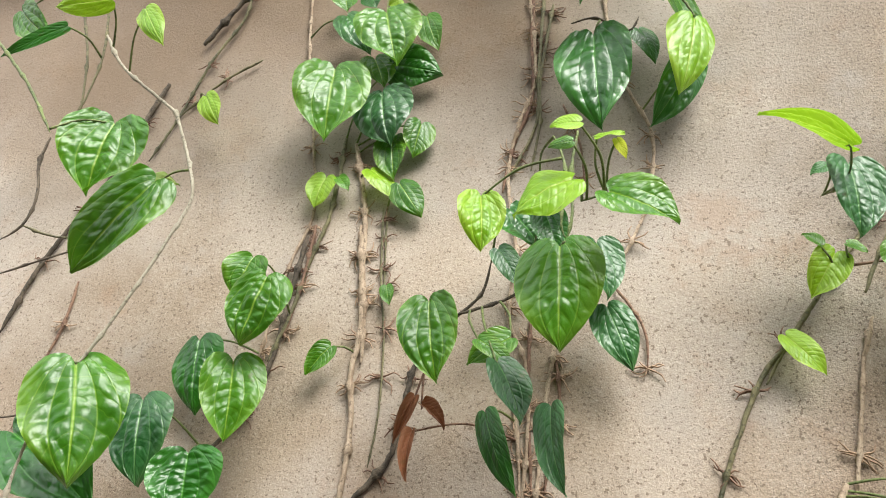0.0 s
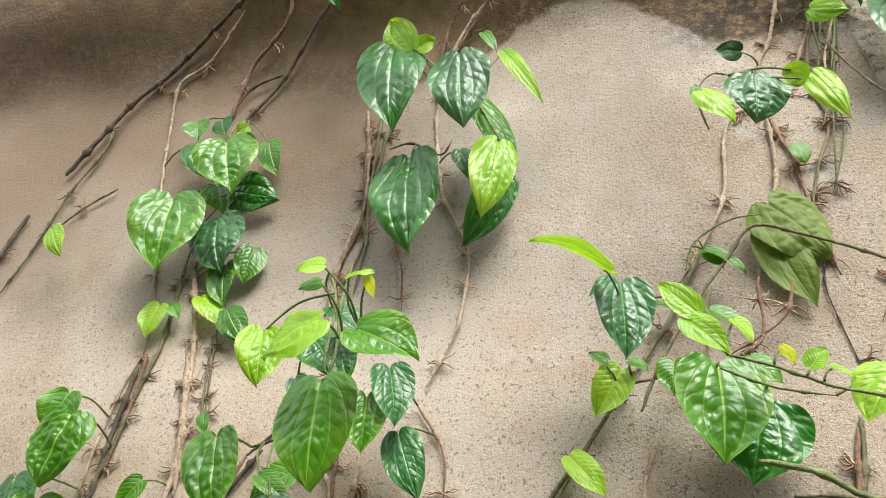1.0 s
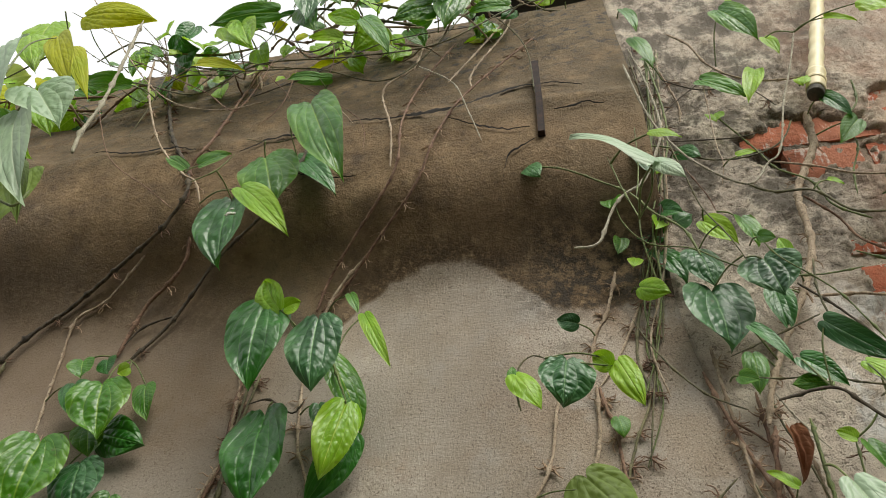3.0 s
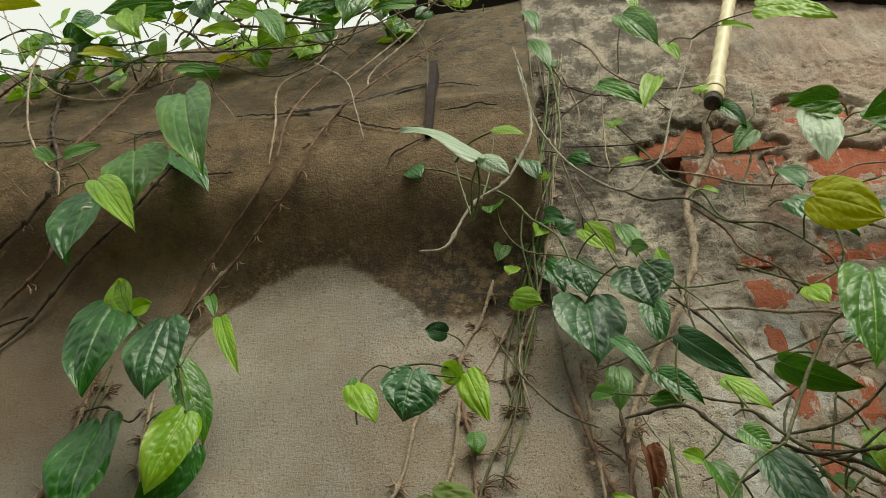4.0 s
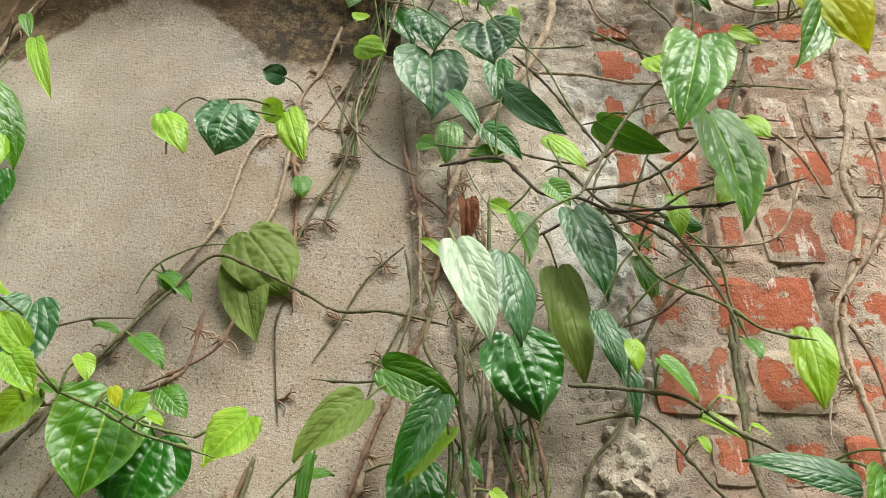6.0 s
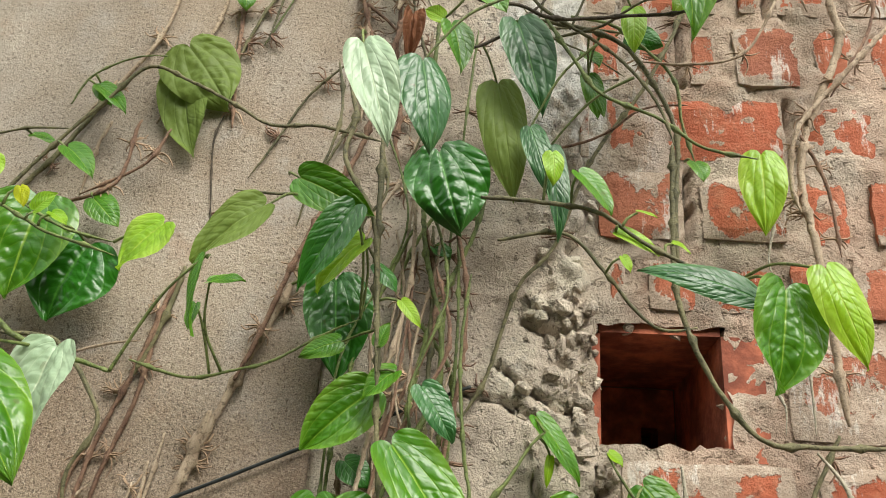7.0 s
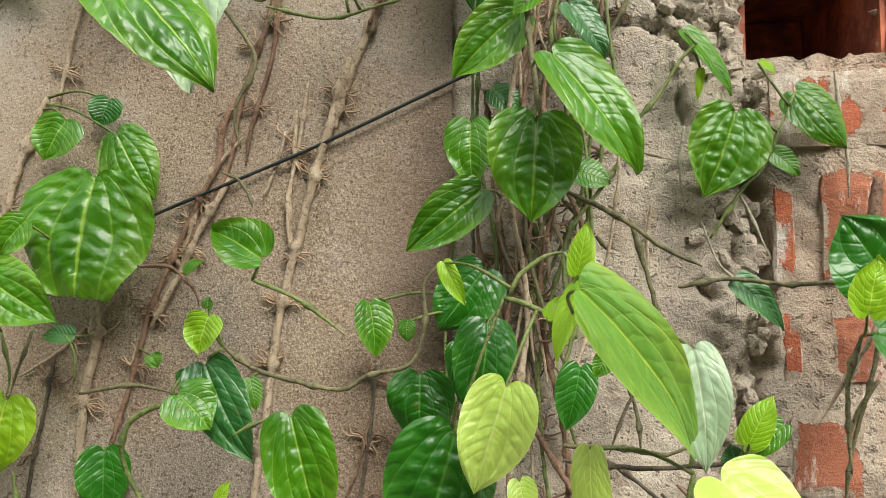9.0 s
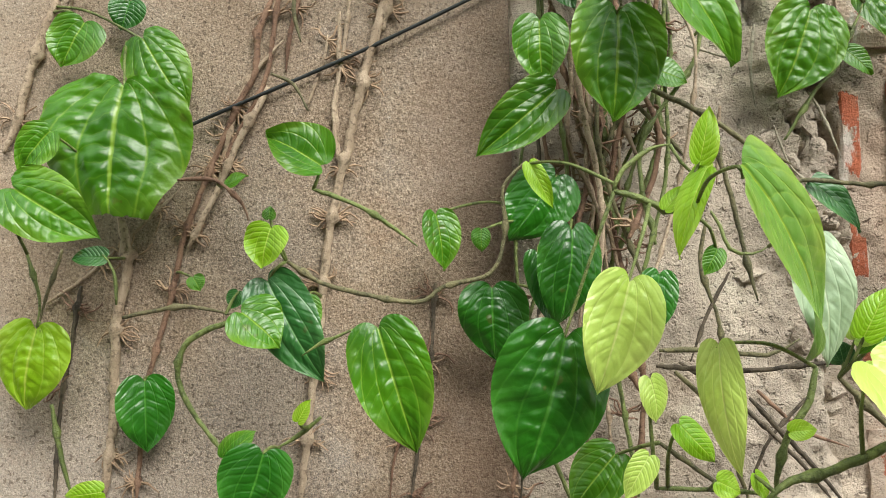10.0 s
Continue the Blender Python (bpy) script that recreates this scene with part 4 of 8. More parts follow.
stem(v, [(-0.069, 0.762, 2.134), (-0.085, 0.762, 2.010), (-0.084, 0.762, 1.951), (-0.094, 0.763, 1.882)], 0.0020, "olive", roots=2)
stem(v, [(-0.058, 0.763, 1.972), (-0.040, 0.763, 1.914), (-0.035, 0.762, 1.853)], 0.0016, "brown", roots=1)
stem(v, [(-0.034, 0.600, 1.805), (-0.040, 0.600, 1.764), (-0.040, 0.600, 1.720), (-0.045, 0.600, 1.693)], 0.0016, "green")
stem(v, [(-0.055, 0.600, 1.801), (-0.045, 0.600, 1.765), (-0.049, 0.600, 1.710), (-0.042, 0.600, 1.693)], 0.0013, "green")
stem(v, [(-0.031, 0.580, 1.719), (-0.017, 0.580, 1.723), (-0.012, 0.580, 1.725)], 0.0013, "green")
stem(v, [(-0.168, 0.720, 1.679), (-0.136, 0.720, 1.708), (-0.126, 0.720, 1.748)], 0.0017, "dark")
stem(v, [(-0.153, 0.700, 1.679), (-0.106, 0.700, 1.694), (-0.085, 0.700, 1.711)], 0.0017, "dark")
stem(v, [(0.006, 0.754, 2.236), (0.040, 0.745, 2.277), (0.097, 0.705, 2.338), (0.155, 0.660, 2.395), (0.183, 0.642, 2.482), (0.227, 0.664, 2.635), (0.347, 0.718, 2.895)], 0.0021, "brown", roots=2)
stem(v, [(-0.002, 0.753, 2.237), (0.013, 0.742, 2.289), (0.052, 0.708, 2.335), (0.121, 0.650, 2.417), (0.127, 0.640, 2.538), (0.142, 0.685, 2.727), (0.187, 0.734, 2.946)], 0.0021, "brown", roots=2)
stem(v, [(0.061, 0.690, 2.083), (0.075, 0.690, 2.049), (0.087, 0.690, 2.019)], 0.0019, "green")
stem(v, [(-0.044, 0.700, 2.035), (-0.017, 0.700, 2.040), (0.017, 0.700, 2.016), (0.030, 0.700, 2.036)], 0.0012, "dark")
leaf(v, (-0.173, 0.668, 1.680), (-0.162, 0.668, 1.598), 0.053, "mid", stalk=(-0.153, 0.700, 1.679))
leaf(v, (-0.192, 0.720, 1.608), (-0.207, 0.720, 1.561), 0.018, "dead", fold=.5, stalk=(-0.168, 0.720, 1.679))
leaf(v, (-0.186, 0.720, 1.600), (-0.161, 0.720, 1.576), 0.020, "dead", fold=.6, stalk=(-0.168, 0.720, 1.679))
leaf(v, (-0.189, 0.710, 1.573), (-0.194, 0.710, 1.526), 0.018, "dead", fold=.5, stalk=(-0.103, 0.762, 1.579))
leaf(v, (-0.108, 0.660, 1.616), (-0.083, 0.660, 1.561), 0.035, "blue", stalk=(-0.130, 0.700, 1.686))
leaf(v, (-0.127, 0.670, 1.641), (-0.097, 0.670, 1.614), 0.020, "mid", stalk=(-0.141, 0.700, 1.683))
leaf(v, (-0.066, 0.700, 1.592), (-0.059, 0.700, 1.512), 0.033, "blue", twist=35, stalk=(-0.069, 0.764, 1.593))
leaf(v, (-0.127, 0.720, 1.594), (-0.101, 0.720, 1.516), 0.027, "dark", twist=30, stalk=(-0.105, 0.763, 1.597))
leaf(v, (-0.017, 0.720, 1.694), (0.005, 0.720, 1.629), 0.039, "blue", stalk=(0.007, 0.763, 1.707))
leaf(v, (-0.099, 0.680, 1.646), (-0.137, 0.680, 1.619), 0.031, "mid", stalk=(-0.113, 0.700, 1.691))
leaf(v, (-0.044, 0.700, 1.724), (-0.044, 0.700, 1.666), 0.044, "mid", stalk=(-0.085, 0.700, 1.711))
leaf(v, (-0.050, 0.600, 1.692), (-0.047, 0.600, 1.600), 0.070, "mid", stalk=(-0.045, 0.600, 1.693))
leaf(v, (-0.024, 0.700, 1.752), (-0.012, 0.700, 1.689), 0.042, "blue", stalk=(-0.011, 0.763, 1.739))
leaf(v, (-0.035, 0.551, 1.721), (-0.085, 0.551, 1.694), 0.048, "lime", stalk=(-0.031, 0.580, 1.719))
leaf(v, (-0.011, 0.567, 1.718), (0.041, 0.567, 1.684), 0.050, "mid", stalk=(-0.014, 0.580, 1.724))
leaf(v, (-0.018, 0.551, 1.760), (0.005, 0.551, 1.764), 0.020, "lime", stalk=(-0.012, 0.580, 1.725))
leaf(v, (-0.002, 0.555, 1.760), (0.006, 0.555, 1.739), 0.009, "yellow", stalk=(-0.012, 0.580, 1.725))
leaf(v, (-0.028, 0.525, 1.755), (-0.052, 0.525, 1.752), 0.019, "lime", stalk=(-0.013, 0.580, 1.724))
leaf(v, (-0.035, 0.540, 1.749), (-0.055, 0.540, 1.745), 0.013, "mid", stalk=(-0.027, 0.580, 1.720))
leaf(v, (-0.071, 0.680, 1.777), (-0.055, 0.680, 1.726), 0.033, "dark", stalk=(-0.085, 0.700, 1.711))
leaf(v, (-0.073, 0.660, 1.800), (-0.041, 0.660, 1.769), 0.032, "blue", stalk=(-0.055, 0.600, 1.801))
leaf(v, (-0.108, 0.700, 1.793), (-0.072, 0.700, 1.740), 0.052, "dark", stalk=(-0.126, 0.720, 1.748))
leaf(v, (-0.116, 0.690, 1.743), (-0.091, 0.690, 1.699), 0.024, "blue", stalk=(-0.126, 0.720, 1.745))
leaf(v, (-0.121, 0.620, 1.758), (-0.120, 0.620, 1.700), 0.042, "lime", stalk=(-0.048, 0.600, 1.777))
leaf(v, (-0.035, 0.658, 2.168), (-0.036, 0.658, 2.030), 0.080, "dark", stalk=(0.000, 0.760, 2.171))
leaf(v, (0.049, 0.648, 2.122), (0.051, 0.648, 2.011), 0.069, "blue", stalk=(0.061, 0.690, 2.083))
leaf(v, (-0.008, 0.655, 2.147), (-0.044, 0.655, 2.206), 0.043, "lime", stalk=(0.061, 0.690, 2.083))
leaf(v, (-0.005, 0.655, 2.151), (0.017, 0.655, 2.161), 0.024, "lime", stalk=(0.061, 0.690, 2.083))
leaf(v, (0.093, 0.687, 2.162), (0.135, 0.687, 2.064), 0.021, "lime", stalk=(0.061, 0.690, 2.083))
leaf(v, (0.068, 0.690, 2.203), (0.085, 0.690, 2.163), 0.015, "mid", stalk=(0.013, 0.754, 2.223))
leaf(v, (-0.020, 0.705, 2.024), (-0.015, 0.705, 1.888), 0.081, "dark", stalk=(-0.012, 0.700, 2.036))
leaf(v, (0.087, 0.692, 2.020), (0.066, 0.692, 1.920), 0.051, "lime", stalk=(0.087, 0.690, 2.020))
leaf(v, (0.086, 0.728, 2.003), (0.040, 0.742, 1.909), 0.047, "dark", twist=-30, stalk=(0.027, 0.762, 1.951))
leaf(v, (0.050, 0.695, 2.100), (0.098, 0.735, 2.005), 0.050, "mid", twist=-48, stalk=(0.061, 0.690, 2.083))
leaf(v, (0.030, 0.745, 2.063), (0.049, 0.745, 2.009), 0.028, "dark", stalk=(0.000, 0.763, 2.061))

v = thing("betel_vine", "betel vine with sparse leaves and rooting stems on the pale plaster", "climbing vine", (0.061, 0.763, 1.494), "betel vines on the wall")
bpy.context.view_layer.update()
stem(v, [(0.287, 0.762, 1.896), (0.248, 0.762, 1.818), (0.215, 0.762, 1.770), (0.166, 0.762, 1.703), (0.132, 0.763, 1.651), (0.121, 0.762, 1.631)], 0.0027, "olive", roots=2)
stem(v, [(0.171, 0.762, 1.709), (0.147, 0.762, 1.675), (0.118, 0.763, 1.638), (0.093, 0.762, 1.585), (0.074, 0.763, 1.536), (0.061, 0.763, 1.494)], 0.0026, "olive", roots=3)
stem(v, [(0.220, 0.763, 1.696), (0.205, 0.762, 1.652), (0.194, 0.762, 1.600), (0.179, 0.764, 1.533), (0.168, 0.763, 1.498)], 0.0022, "tan", roots=3)
stem(v, [(0.429, 0.750, 2.254), (0.410, 0.762, 2.190), (0.392, 0.762, 2.155), (0.375, 0.762, 2.092), (0.348, 0.762, 2.075), (0.333, 0.763, 2.040), (0.322, 0.763, 1.967), (0.295, 0.763, 1.909), (0.260, 0.763, 1.856)], 0.0024, "tan", roots=5)
stem(v, [(0.384, 0.762, 2.069), (0.380, 0.762, 1.992), (0.361, 0.762, 1.924), (0.336, 0.763, 1.851)], 0.0024, "tan", roots=3)
stem(v, [(0.387, 0.762, 2.066), (0.392, 0.763, 2.037), (0.400, 0.763, 2.005), (0.404, 0.763, 1.932), (0.413, 0.762, 1.848)], 0.0024, "brown", roots=4)
stem(v, [(0.463, 0.755, 2.229), (0.440, 0.763, 2.117), (0.447, 0.763, 2.050), (0.424, 0.763, 1.990), (0.407, 0.764, 1.939), (0.400, 0.763, 1.899)], 0.0021, "olive", roots=5)
stem(v, [(0.456, 0.756, 2.199), (0.421, 0.763, 2.121), (0.396, 0.763, 2.079), (0.387, 0.762, 2.066)], 0.0021, "tan", roots=3)
stem(v, [(0.402, 0.764, 1.863), (0.397, 0.764, 1.830), (0.408, 0.765, 1.752), (0.413, 0.764, 1.729)], 0.0009, "dark", roots=1)
stem(v, [(0.207, 0.725, 1.702), (0.231, 0.725, 1.752), (0.271, 0.725, 1.812), (0.303, 0.725, 1.853), (0.335, 0.725, 1.891), (0.378, 0.725, 1.876), (0.423, 0.725, 1.853), (0.463, 0.725, 1.830), (0.509, 0.725, 1.830), (0.570, 0.725, 1.815)], 0.0019, "olive")
stem(v, [(0.333, 0.740, 1.840), (0.330, 0.740, 1.829), (0.328, 0.740, 1.788), (0.317, 0.740, 1.766), (0.275, 0.740, 1.749), (0.189, 0.740, 1.735)], 0.0018, "brown", roots=1)
stem(v, [(0.188, 0.730, 1.809), (0.228, 0.730, 1.821), (0.274, 0.730, 1.822)], 0.0013, "olive")
stem(v, [(0.291, 0.762, 1.852), (0.282, 0.763, 1.821), (0.277, 0.764, 1.771)], 0.0021, "tan", roots=3)
stem(v, [(0.521, 0.757, 1.926), (0.483, 0.764, 1.888), (0.457, 0.763, 1.831), (0.437, 0.764, 1.794)], 0.0013, "olive", roots=2)
stem(v, [(0.265, 0.730, 1.849), (0.278, 0.730, 1.882), (0.315, 0.730, 1.905), (0.348, 0.730, 1.908)], 0.0011, "green")
stem(v, [(0.363, 0.740, 1.831), (0.348, 0.740, 1.795), (0.319, 0.740, 1.774), (0.291, 0.740, 1.758)], 0.0016, "brown", roots=1)
stem(v, [(0.275, 0.620, 1.698), (0.302, 0.620, 1.688), (0.324, 0.620, 1.677), (0.345, 0.620, 1.666), (0.376, 0.620, 1.657), (0.401, 0.620, 1.649)], 0.0014, "green")
stem(v, [(0.299, 0.640, 1.950), (0.295, 0.640, 1.981), (0.300, 0.640, 2.011), (0.315, 0.640, 2.024), (0.328, 0.640, 2.018)], 0.0012, "olive")
leaf(v, (0.200, 0.676, 1.808), (0.197, 0.676, 1.729), 0.054, "blue", stalk=(0.199, 0.730, 1.812))
leaf(v, (0.194, 0.630, 1.790), (0.122, 0.630, 1.838), 0.040, "lime", twist=60, stalk=(0.189, 0.730, 1.809))
leaf(v, (0.188, 0.690, 1.816), (0.171, 0.690, 1.805), 0.016, "dark", stalk=(0.190, 0.730, 1.810))
leaf(v, (0.193, 0.738, 1.751), (0.164, 0.738, 1.703), 0.035, "lime", stalk=(0.195, 0.740, 1.736))
leaf(v, (0.180, 0.730, 1.754), (0.164, 0.730, 1.767), 0.015, "mid", stalk=(0.189, 0.740, 1.735))
leaf(v, (0.201, 0.730, 1.755), (0.218, 0.730, 1.745), 0.016, "mid", stalk=(0.204, 0.740, 1.737))
leaf(v, (0.255, 0.591, 1.720), (0.226, 0.591, 1.750), 0.023, "lime", stalk=(0.275, 0.620, 1.698))
leaf(v, (0.245, 0.590, 1.716), (0.271, 0.590, 1.681), 0.025, "lime", stalk=(0.275, 0.620, 1.698))
leaf(v, (0.276, 0.711, 1.736), (0.271, 0.711, 1.642), 0.078, "mid", stalk=(0.277, 0.690, 1.721))
leaf(v, (0.313, 0.740, 1.708), (0.289, 0.740, 1.635), 0.086, "dark", stalk=(0.311, 0.690, 1.704))
leaf(v, (0.241, 0.720, 1.747), (0.235, 0.720, 1.712), 0.031, "mid", stalk=(0.232, 0.725, 1.753))
leaf(v, (0.358, 0.746, 1.934), (0.412, 0.752, 1.868), 0.076, "back", droop=0.08, stalk=(0.345, 0.760, 1.940))
leaf(v, (0.356, 0.756, 1.905), (0.377, 0.757, 1.808), 0.048, "back", droop=0.05, stalk=(0.345, 0.762, 1.930))
leaf(v, (0.292, 0.630, 1.981), (0.292, 0.630, 2.003), 0.012, "mid", stalk=(0.295, 0.640, 1.981))
leaf(v, (0.399, 0.646, 2.005), (0.380, 0.646, 2.024), 0.024, "lime", stalk=(0.328, 0.640, 2.018))
leaf(v, (0.406, 0.646, 2.014), (0.429, 0.646, 1.951), 0.030, "lime", stalk=(0.328, 0.640, 2.018))
leaf(v, (0.404, 0.750, 2.012), (0.409, 0.750, 1.984), 0.022, "mid", stalk=(0.398, 0.763, 2.011))
leaf(v, (0.370, 0.740, 2.156), (0.342, 0.740, 2.166), 0.024, "blue", stalk=(0.391, 0.762, 2.150))
leaf(v, (0.286, 0.735, 1.877), (0.301, 0.735, 1.850), 0.018, "mid", stalk=(0.282, 0.730, 1.884))
leaf(v, (0.284, 0.620, 1.729), (0.295, 0.620, 1.707), 0.016, "lime", stalk=(0.275, 0.620, 1.698))
leaf(v, (0.315, 0.620, 1.703), (0.323, 0.620, 1.686), 0.011, "yellow", stalk=(0.306, 0.620, 1.686))
leaf(v, (0.331, 0.620, 1.683), (0.346, 0.620, 1.698), 0.017, "lime", stalk=(0.327, 0.620, 1.675))
leaf(v, (0.345, 0.620, 1.682), (0.360, 0.620, 1.672), 0.012, "lime", stalk=(0.338, 0.620, 1.670))
leaf(v, (0.139, 0.745, 1.672), (0.168, 0.745, 1.632), 0.027, "lime", stalk=(0.142, 0.762, 1.669))
leaf(v, (0.352, 0.637, 2.012), (0.342, 0.637, 1.954), 0.060, "blue", stalk=(0.328, 0.640, 2.018))
leaf(v, (0.296, 0.622, 1.985), (0.322, 0.622, 1.938), 0.030, "lime", stalk=(0.296, 0.640, 1.985))
leaf(v, (0.407, 0.677, 1.703), (0.376, 0.677, 1.660), 0.051, "lime", stalk=(0.361, 0.690, 1.690))
leaf(v, (0.279, 0.720, 1.797), (0.313, 0.720, 1.765), 0.024, "mid", stalk=(0.267, 0.725, 1.805))
leaf(v, (0.287, 0.730, 1.872), (0.322, 0.730, 1.841), 0.020, "mid", stalk=(0.276, 0.730, 1.877))
leaf(v, (0.305, 0.740, 1.755), (0.335, 0.740, 1.727), 0.027, "mid", stalk=(0.303, 0.740, 1.760))
leaf(v, (0.229, 0.740, 1.822), (0.256, 0.740, 1.813), 0.016, "mid", stalk=(0.229, 0.730, 1.821))
stem(v, [(0.277, 0.690, 1.721), (0.316, 0.690, 1.701), (0.361, 0.690, 1.690)], 0.0014, "green")

v = thing("betel_vine", "dense vine tangle with dark and yellow leaves over the ledge corner", "climbing vine", (0.461, 0.752, 1.595), "betel vines on the wall")
bpy.context.view_layer.update()
stem(v, [(0.372, 0.530, 2.074), (0.398, 0.530, 2.077), (0.417, 0.530, 2.125), (0.433, 0.530, 2.152), (0.459, 0.530, 2.174), (0.480, 0.530, 2.224), (0.494, 0.530, 2.280), (0.490, 0.530, 2.384), (0.479, 0.530, 2.474)], 0.0016, "pale")
stem(v, [(0.434, 0.450, 2.019), (0.424, 0.450, 2.065), (0.415, 0.450, 2.120)], 0.0008, "green")
stem(v, [(0.439, 0.480, 2.083), (0.448, 0.480, 2.133), (0.454, 0.480, 2.209)], 0.0008, "green")
stem(v, [(0.484, 0.620, 2.583), (0.496, 0.620, 2.470), (0.510, 0.620, 2.397), (0.543, 0.620, 2.316), (0.598, 0.620, 2.257), (0.632, 0.620, 2.294), (0.655, 0.620, 2.322), (0.687, 0.620, 2.430), (0.718, 0.620, 2.516), (0.749, 0.620, 2.612)], 0.0016, "pale")
stem(v, [(0.598, 0.620, 2.257), (0.625, 0.620, 2.236), (0.670, 0.620, 2.231), (0.702, 0.620, 2.188), (0.749, 0.620, 2.176), (0.778, 0.620, 2.142), (0.795, 0.620, 2.113), (0.795, 0.620, 2.083)], 0.0016, "olive")
stem(v, [(0.532, 0.680, 2.446), (0.543, 0.680, 2.351), (0.551, 0.680, 2.290), (0.572, 0.680, 2.232), (0.585, 0.680, 2.179)], 0.0011, "olive")
stem(v, [(0.507, 0.759, 2.886), (0.507, 0.760, 2.619), (0.507, 0.759, 2.395), (0.471, 0.747, 2.274), (0.462, 0.763, 2.195)], 0.0018, "olive", roots=2)
stem(v, [(0.533, 0.760, 2.884), (0.520, 0.760, 2.584), (0.504, 0.705, 2.338), (0.472, 0.744, 2.282), (0.455, 0.756, 2.210)], 0.0014, "dark", roots=2)
stem(v, [(0.522, 0.760, 2.843), (0.529, 0.760, 2.584), (0.512, 0.760, 2.382), (0.482, 0.742, 2.290), (0.465, 0.756, 2.199)], 0.0014, "olive", roots=1)
stem(v, [(0.553, 0.760, 2.838), (0.532, 0.760, 2.536), (0.517, 0.761, 2.409), (0.492, 0.745, 2.282), (0.467, 0.756, 2.219)], 0.0013, "tan", roots=1)
stem(v, [(0.556, 0.700, 2.650), (0.607, 0.700, 2.608), (0.676, 0.700, 2.599), (0.711, 0.700, 2.537)], 0.0011, "dark", roots=1)
stem(v, [(0.508, 0.700, 2.493), (0.552, 0.700, 2.566), (0.608, 0.700, 2.625), (0.648, 0.700, 2.673)], 0.0012, "dark")
stem(v, [(0.614, 0.680, 2.641), (0.598, 0.680, 2.438), (0.598, 0.680, 2.384), (0.587, 0.680, 2.334)], 0.0011, "tan")
stem(v, [(0.540, 0.700, 2.475), (0.629, 0.700, 2.465), (0.678, 0.700, 2.473)], 0.0011, "dark")
stem(v, [(0.549, 0.700, 2.404), (0.568, 0.700, 2.338), (0.573, 0.700, 2.301)], 0.0010, "brown")
stem(v, [(0.768, 0.742, 2.566), (0.756, 0.742, 2.484), (0.731, 0.742, 2.430), (0.702, 0.742, 2.367), (0.691, 0.742, 2.261), (0.654, 0.742, 2.171), (0.615, 0.742, 2.099), (0.583, 0.742, 2.034), (0.567, 0.742, 1.981)], 0.0062, "tan", taper=0.6, knots=0.3, roots=3)
stem(v, [(0.575, 0.752, 1.986), (0.560, 0.752, 1.913), (0.545, 0.752, 1.827), (0.522, 0.752, 1.772), (0.497, 0.752, 1.705), (0.475, 0.752, 1.633), (0.461, 0.752, 1.595)], 0.0029, "brown", roots=3)
stem(v, [(0.530, 0.760, 2.115), (0.533, 0.759, 2.022), (0.537, 0.759, 1.946), (0.540, 0.760, 1.857)], 0.0024, "tan", roots=2)
stem(v, [(0.639, 0.700, 2.153), (0.672, 0.700, 2.109), (0.698, 0.700, 2.064), (0.720, 0.700, 2.023), (0.734, 0.700, 1.995)], 0.0016, "dark")
stem(v, [(0.558, 0.645, 1.943), (0.612, 0.645, 1.954), (0.635, 0.645, 1.933), (0.653, 0.645, 1.912), (0.687, 0.645, 1.907), (0.719, 0.645, 1.893), (0.774, 0.645, 1.897), (0.825, 0.645, 1.903), (0.864, 0.645, 1.920), (0.904, 0.645, 1.934)], 0.0018, "dark")
stem(v, [(0.680, 0.600, 1.877), (0.728, 0.600, 1.964), (0.765, 0.600, 2.012), (0.826, 0.600, 2.042), (0.856, 0.600, 2.085), (0.917, 0.600, 2.106), (0.962, 0.600, 2.120)], 0.0018, "olive")
stem(v, [(0.660, 0.660, 1.950), (0.677, 0.660, 1.955), (0.711, 0.660, 1.914), (0.769, 0.660, 1.869), (0.802, 0.660, 1.823), (0.815, 0.660, 1.781)], 0.0016, "olive")
stem(v, [(0.690, 0.630, 1.905), (0.741, 0.630, 1.915), (0.784, 0.630, 1.945), (0.807, 0.630, 1.971)], 0.0016, "olive")
stem(v, [(0.647, 0.680, 1.887), (0.676, 0.680, 1.904), (0.716, 0.680, 1.948)], 0.0016, "dark")
stem(v, [(0.732, 0.660, 1.894), (0.761, 0.660, 1.972), (0.777, 0.660, 2.015), (0.820, 0.660, 2.051)], 0.0013, "olive")
leaf(v, (0.543, 0.727, 2.181), (0.547, 0.727, 2.076), 0.085, "blue", stalk=(0.582, 0.680, 2.191))
leaf(v, (0.537, 0.715, 2.244), (0.545, 0.715, 2.178), 0.053, "blue", stalk=(0.565, 0.680, 2.253))
leaf(v, (0.607, 0.690, 2.192), (0.616, 0.690, 2.126), 0.078, "blue", stalk=(0.584, 0.680, 2.186))
leaf(v, (0.489, 0.750, 2.290), (0.522, 0.750, 2.218), 0.041, "dark", stalk=(0.493, 0.746, 2.290))
leaf(v, (0.504, 0.740, 2.310), (0.456, 0.740, 2.326), 0.032, "dark", stalk=(0.498, 0.749, 2.310))
leaf(v, (0.551, 0.700, 2.286), (0.591, 0.700, 2.237), 0.033, "lime", stalk=(0.552, 0.680, 2.287))
leaf(v, (0.601, 0.700, 2.285), (0.610, 0.700, 2.225), 0.033, "mid", stalk=(0.573, 0.700, 2.301))
leaf(v, (0.624, 0.740, 2.186), (0.619, 0.740, 2.108), 0.035, "dark", stalk=(0.655, 0.742, 2.173))
leaf(v, (0.568, 0.724, 2.071), (0.564, 0.724, 2.012), 0.029, "mid", stalk=(0.595, 0.742, 2.058))
leaf(v, (0.642, 0.700, 2.202), (0.641, 0.700, 2.239), 0.018, "lime", stalk=(0.663, 0.742, 2.193))
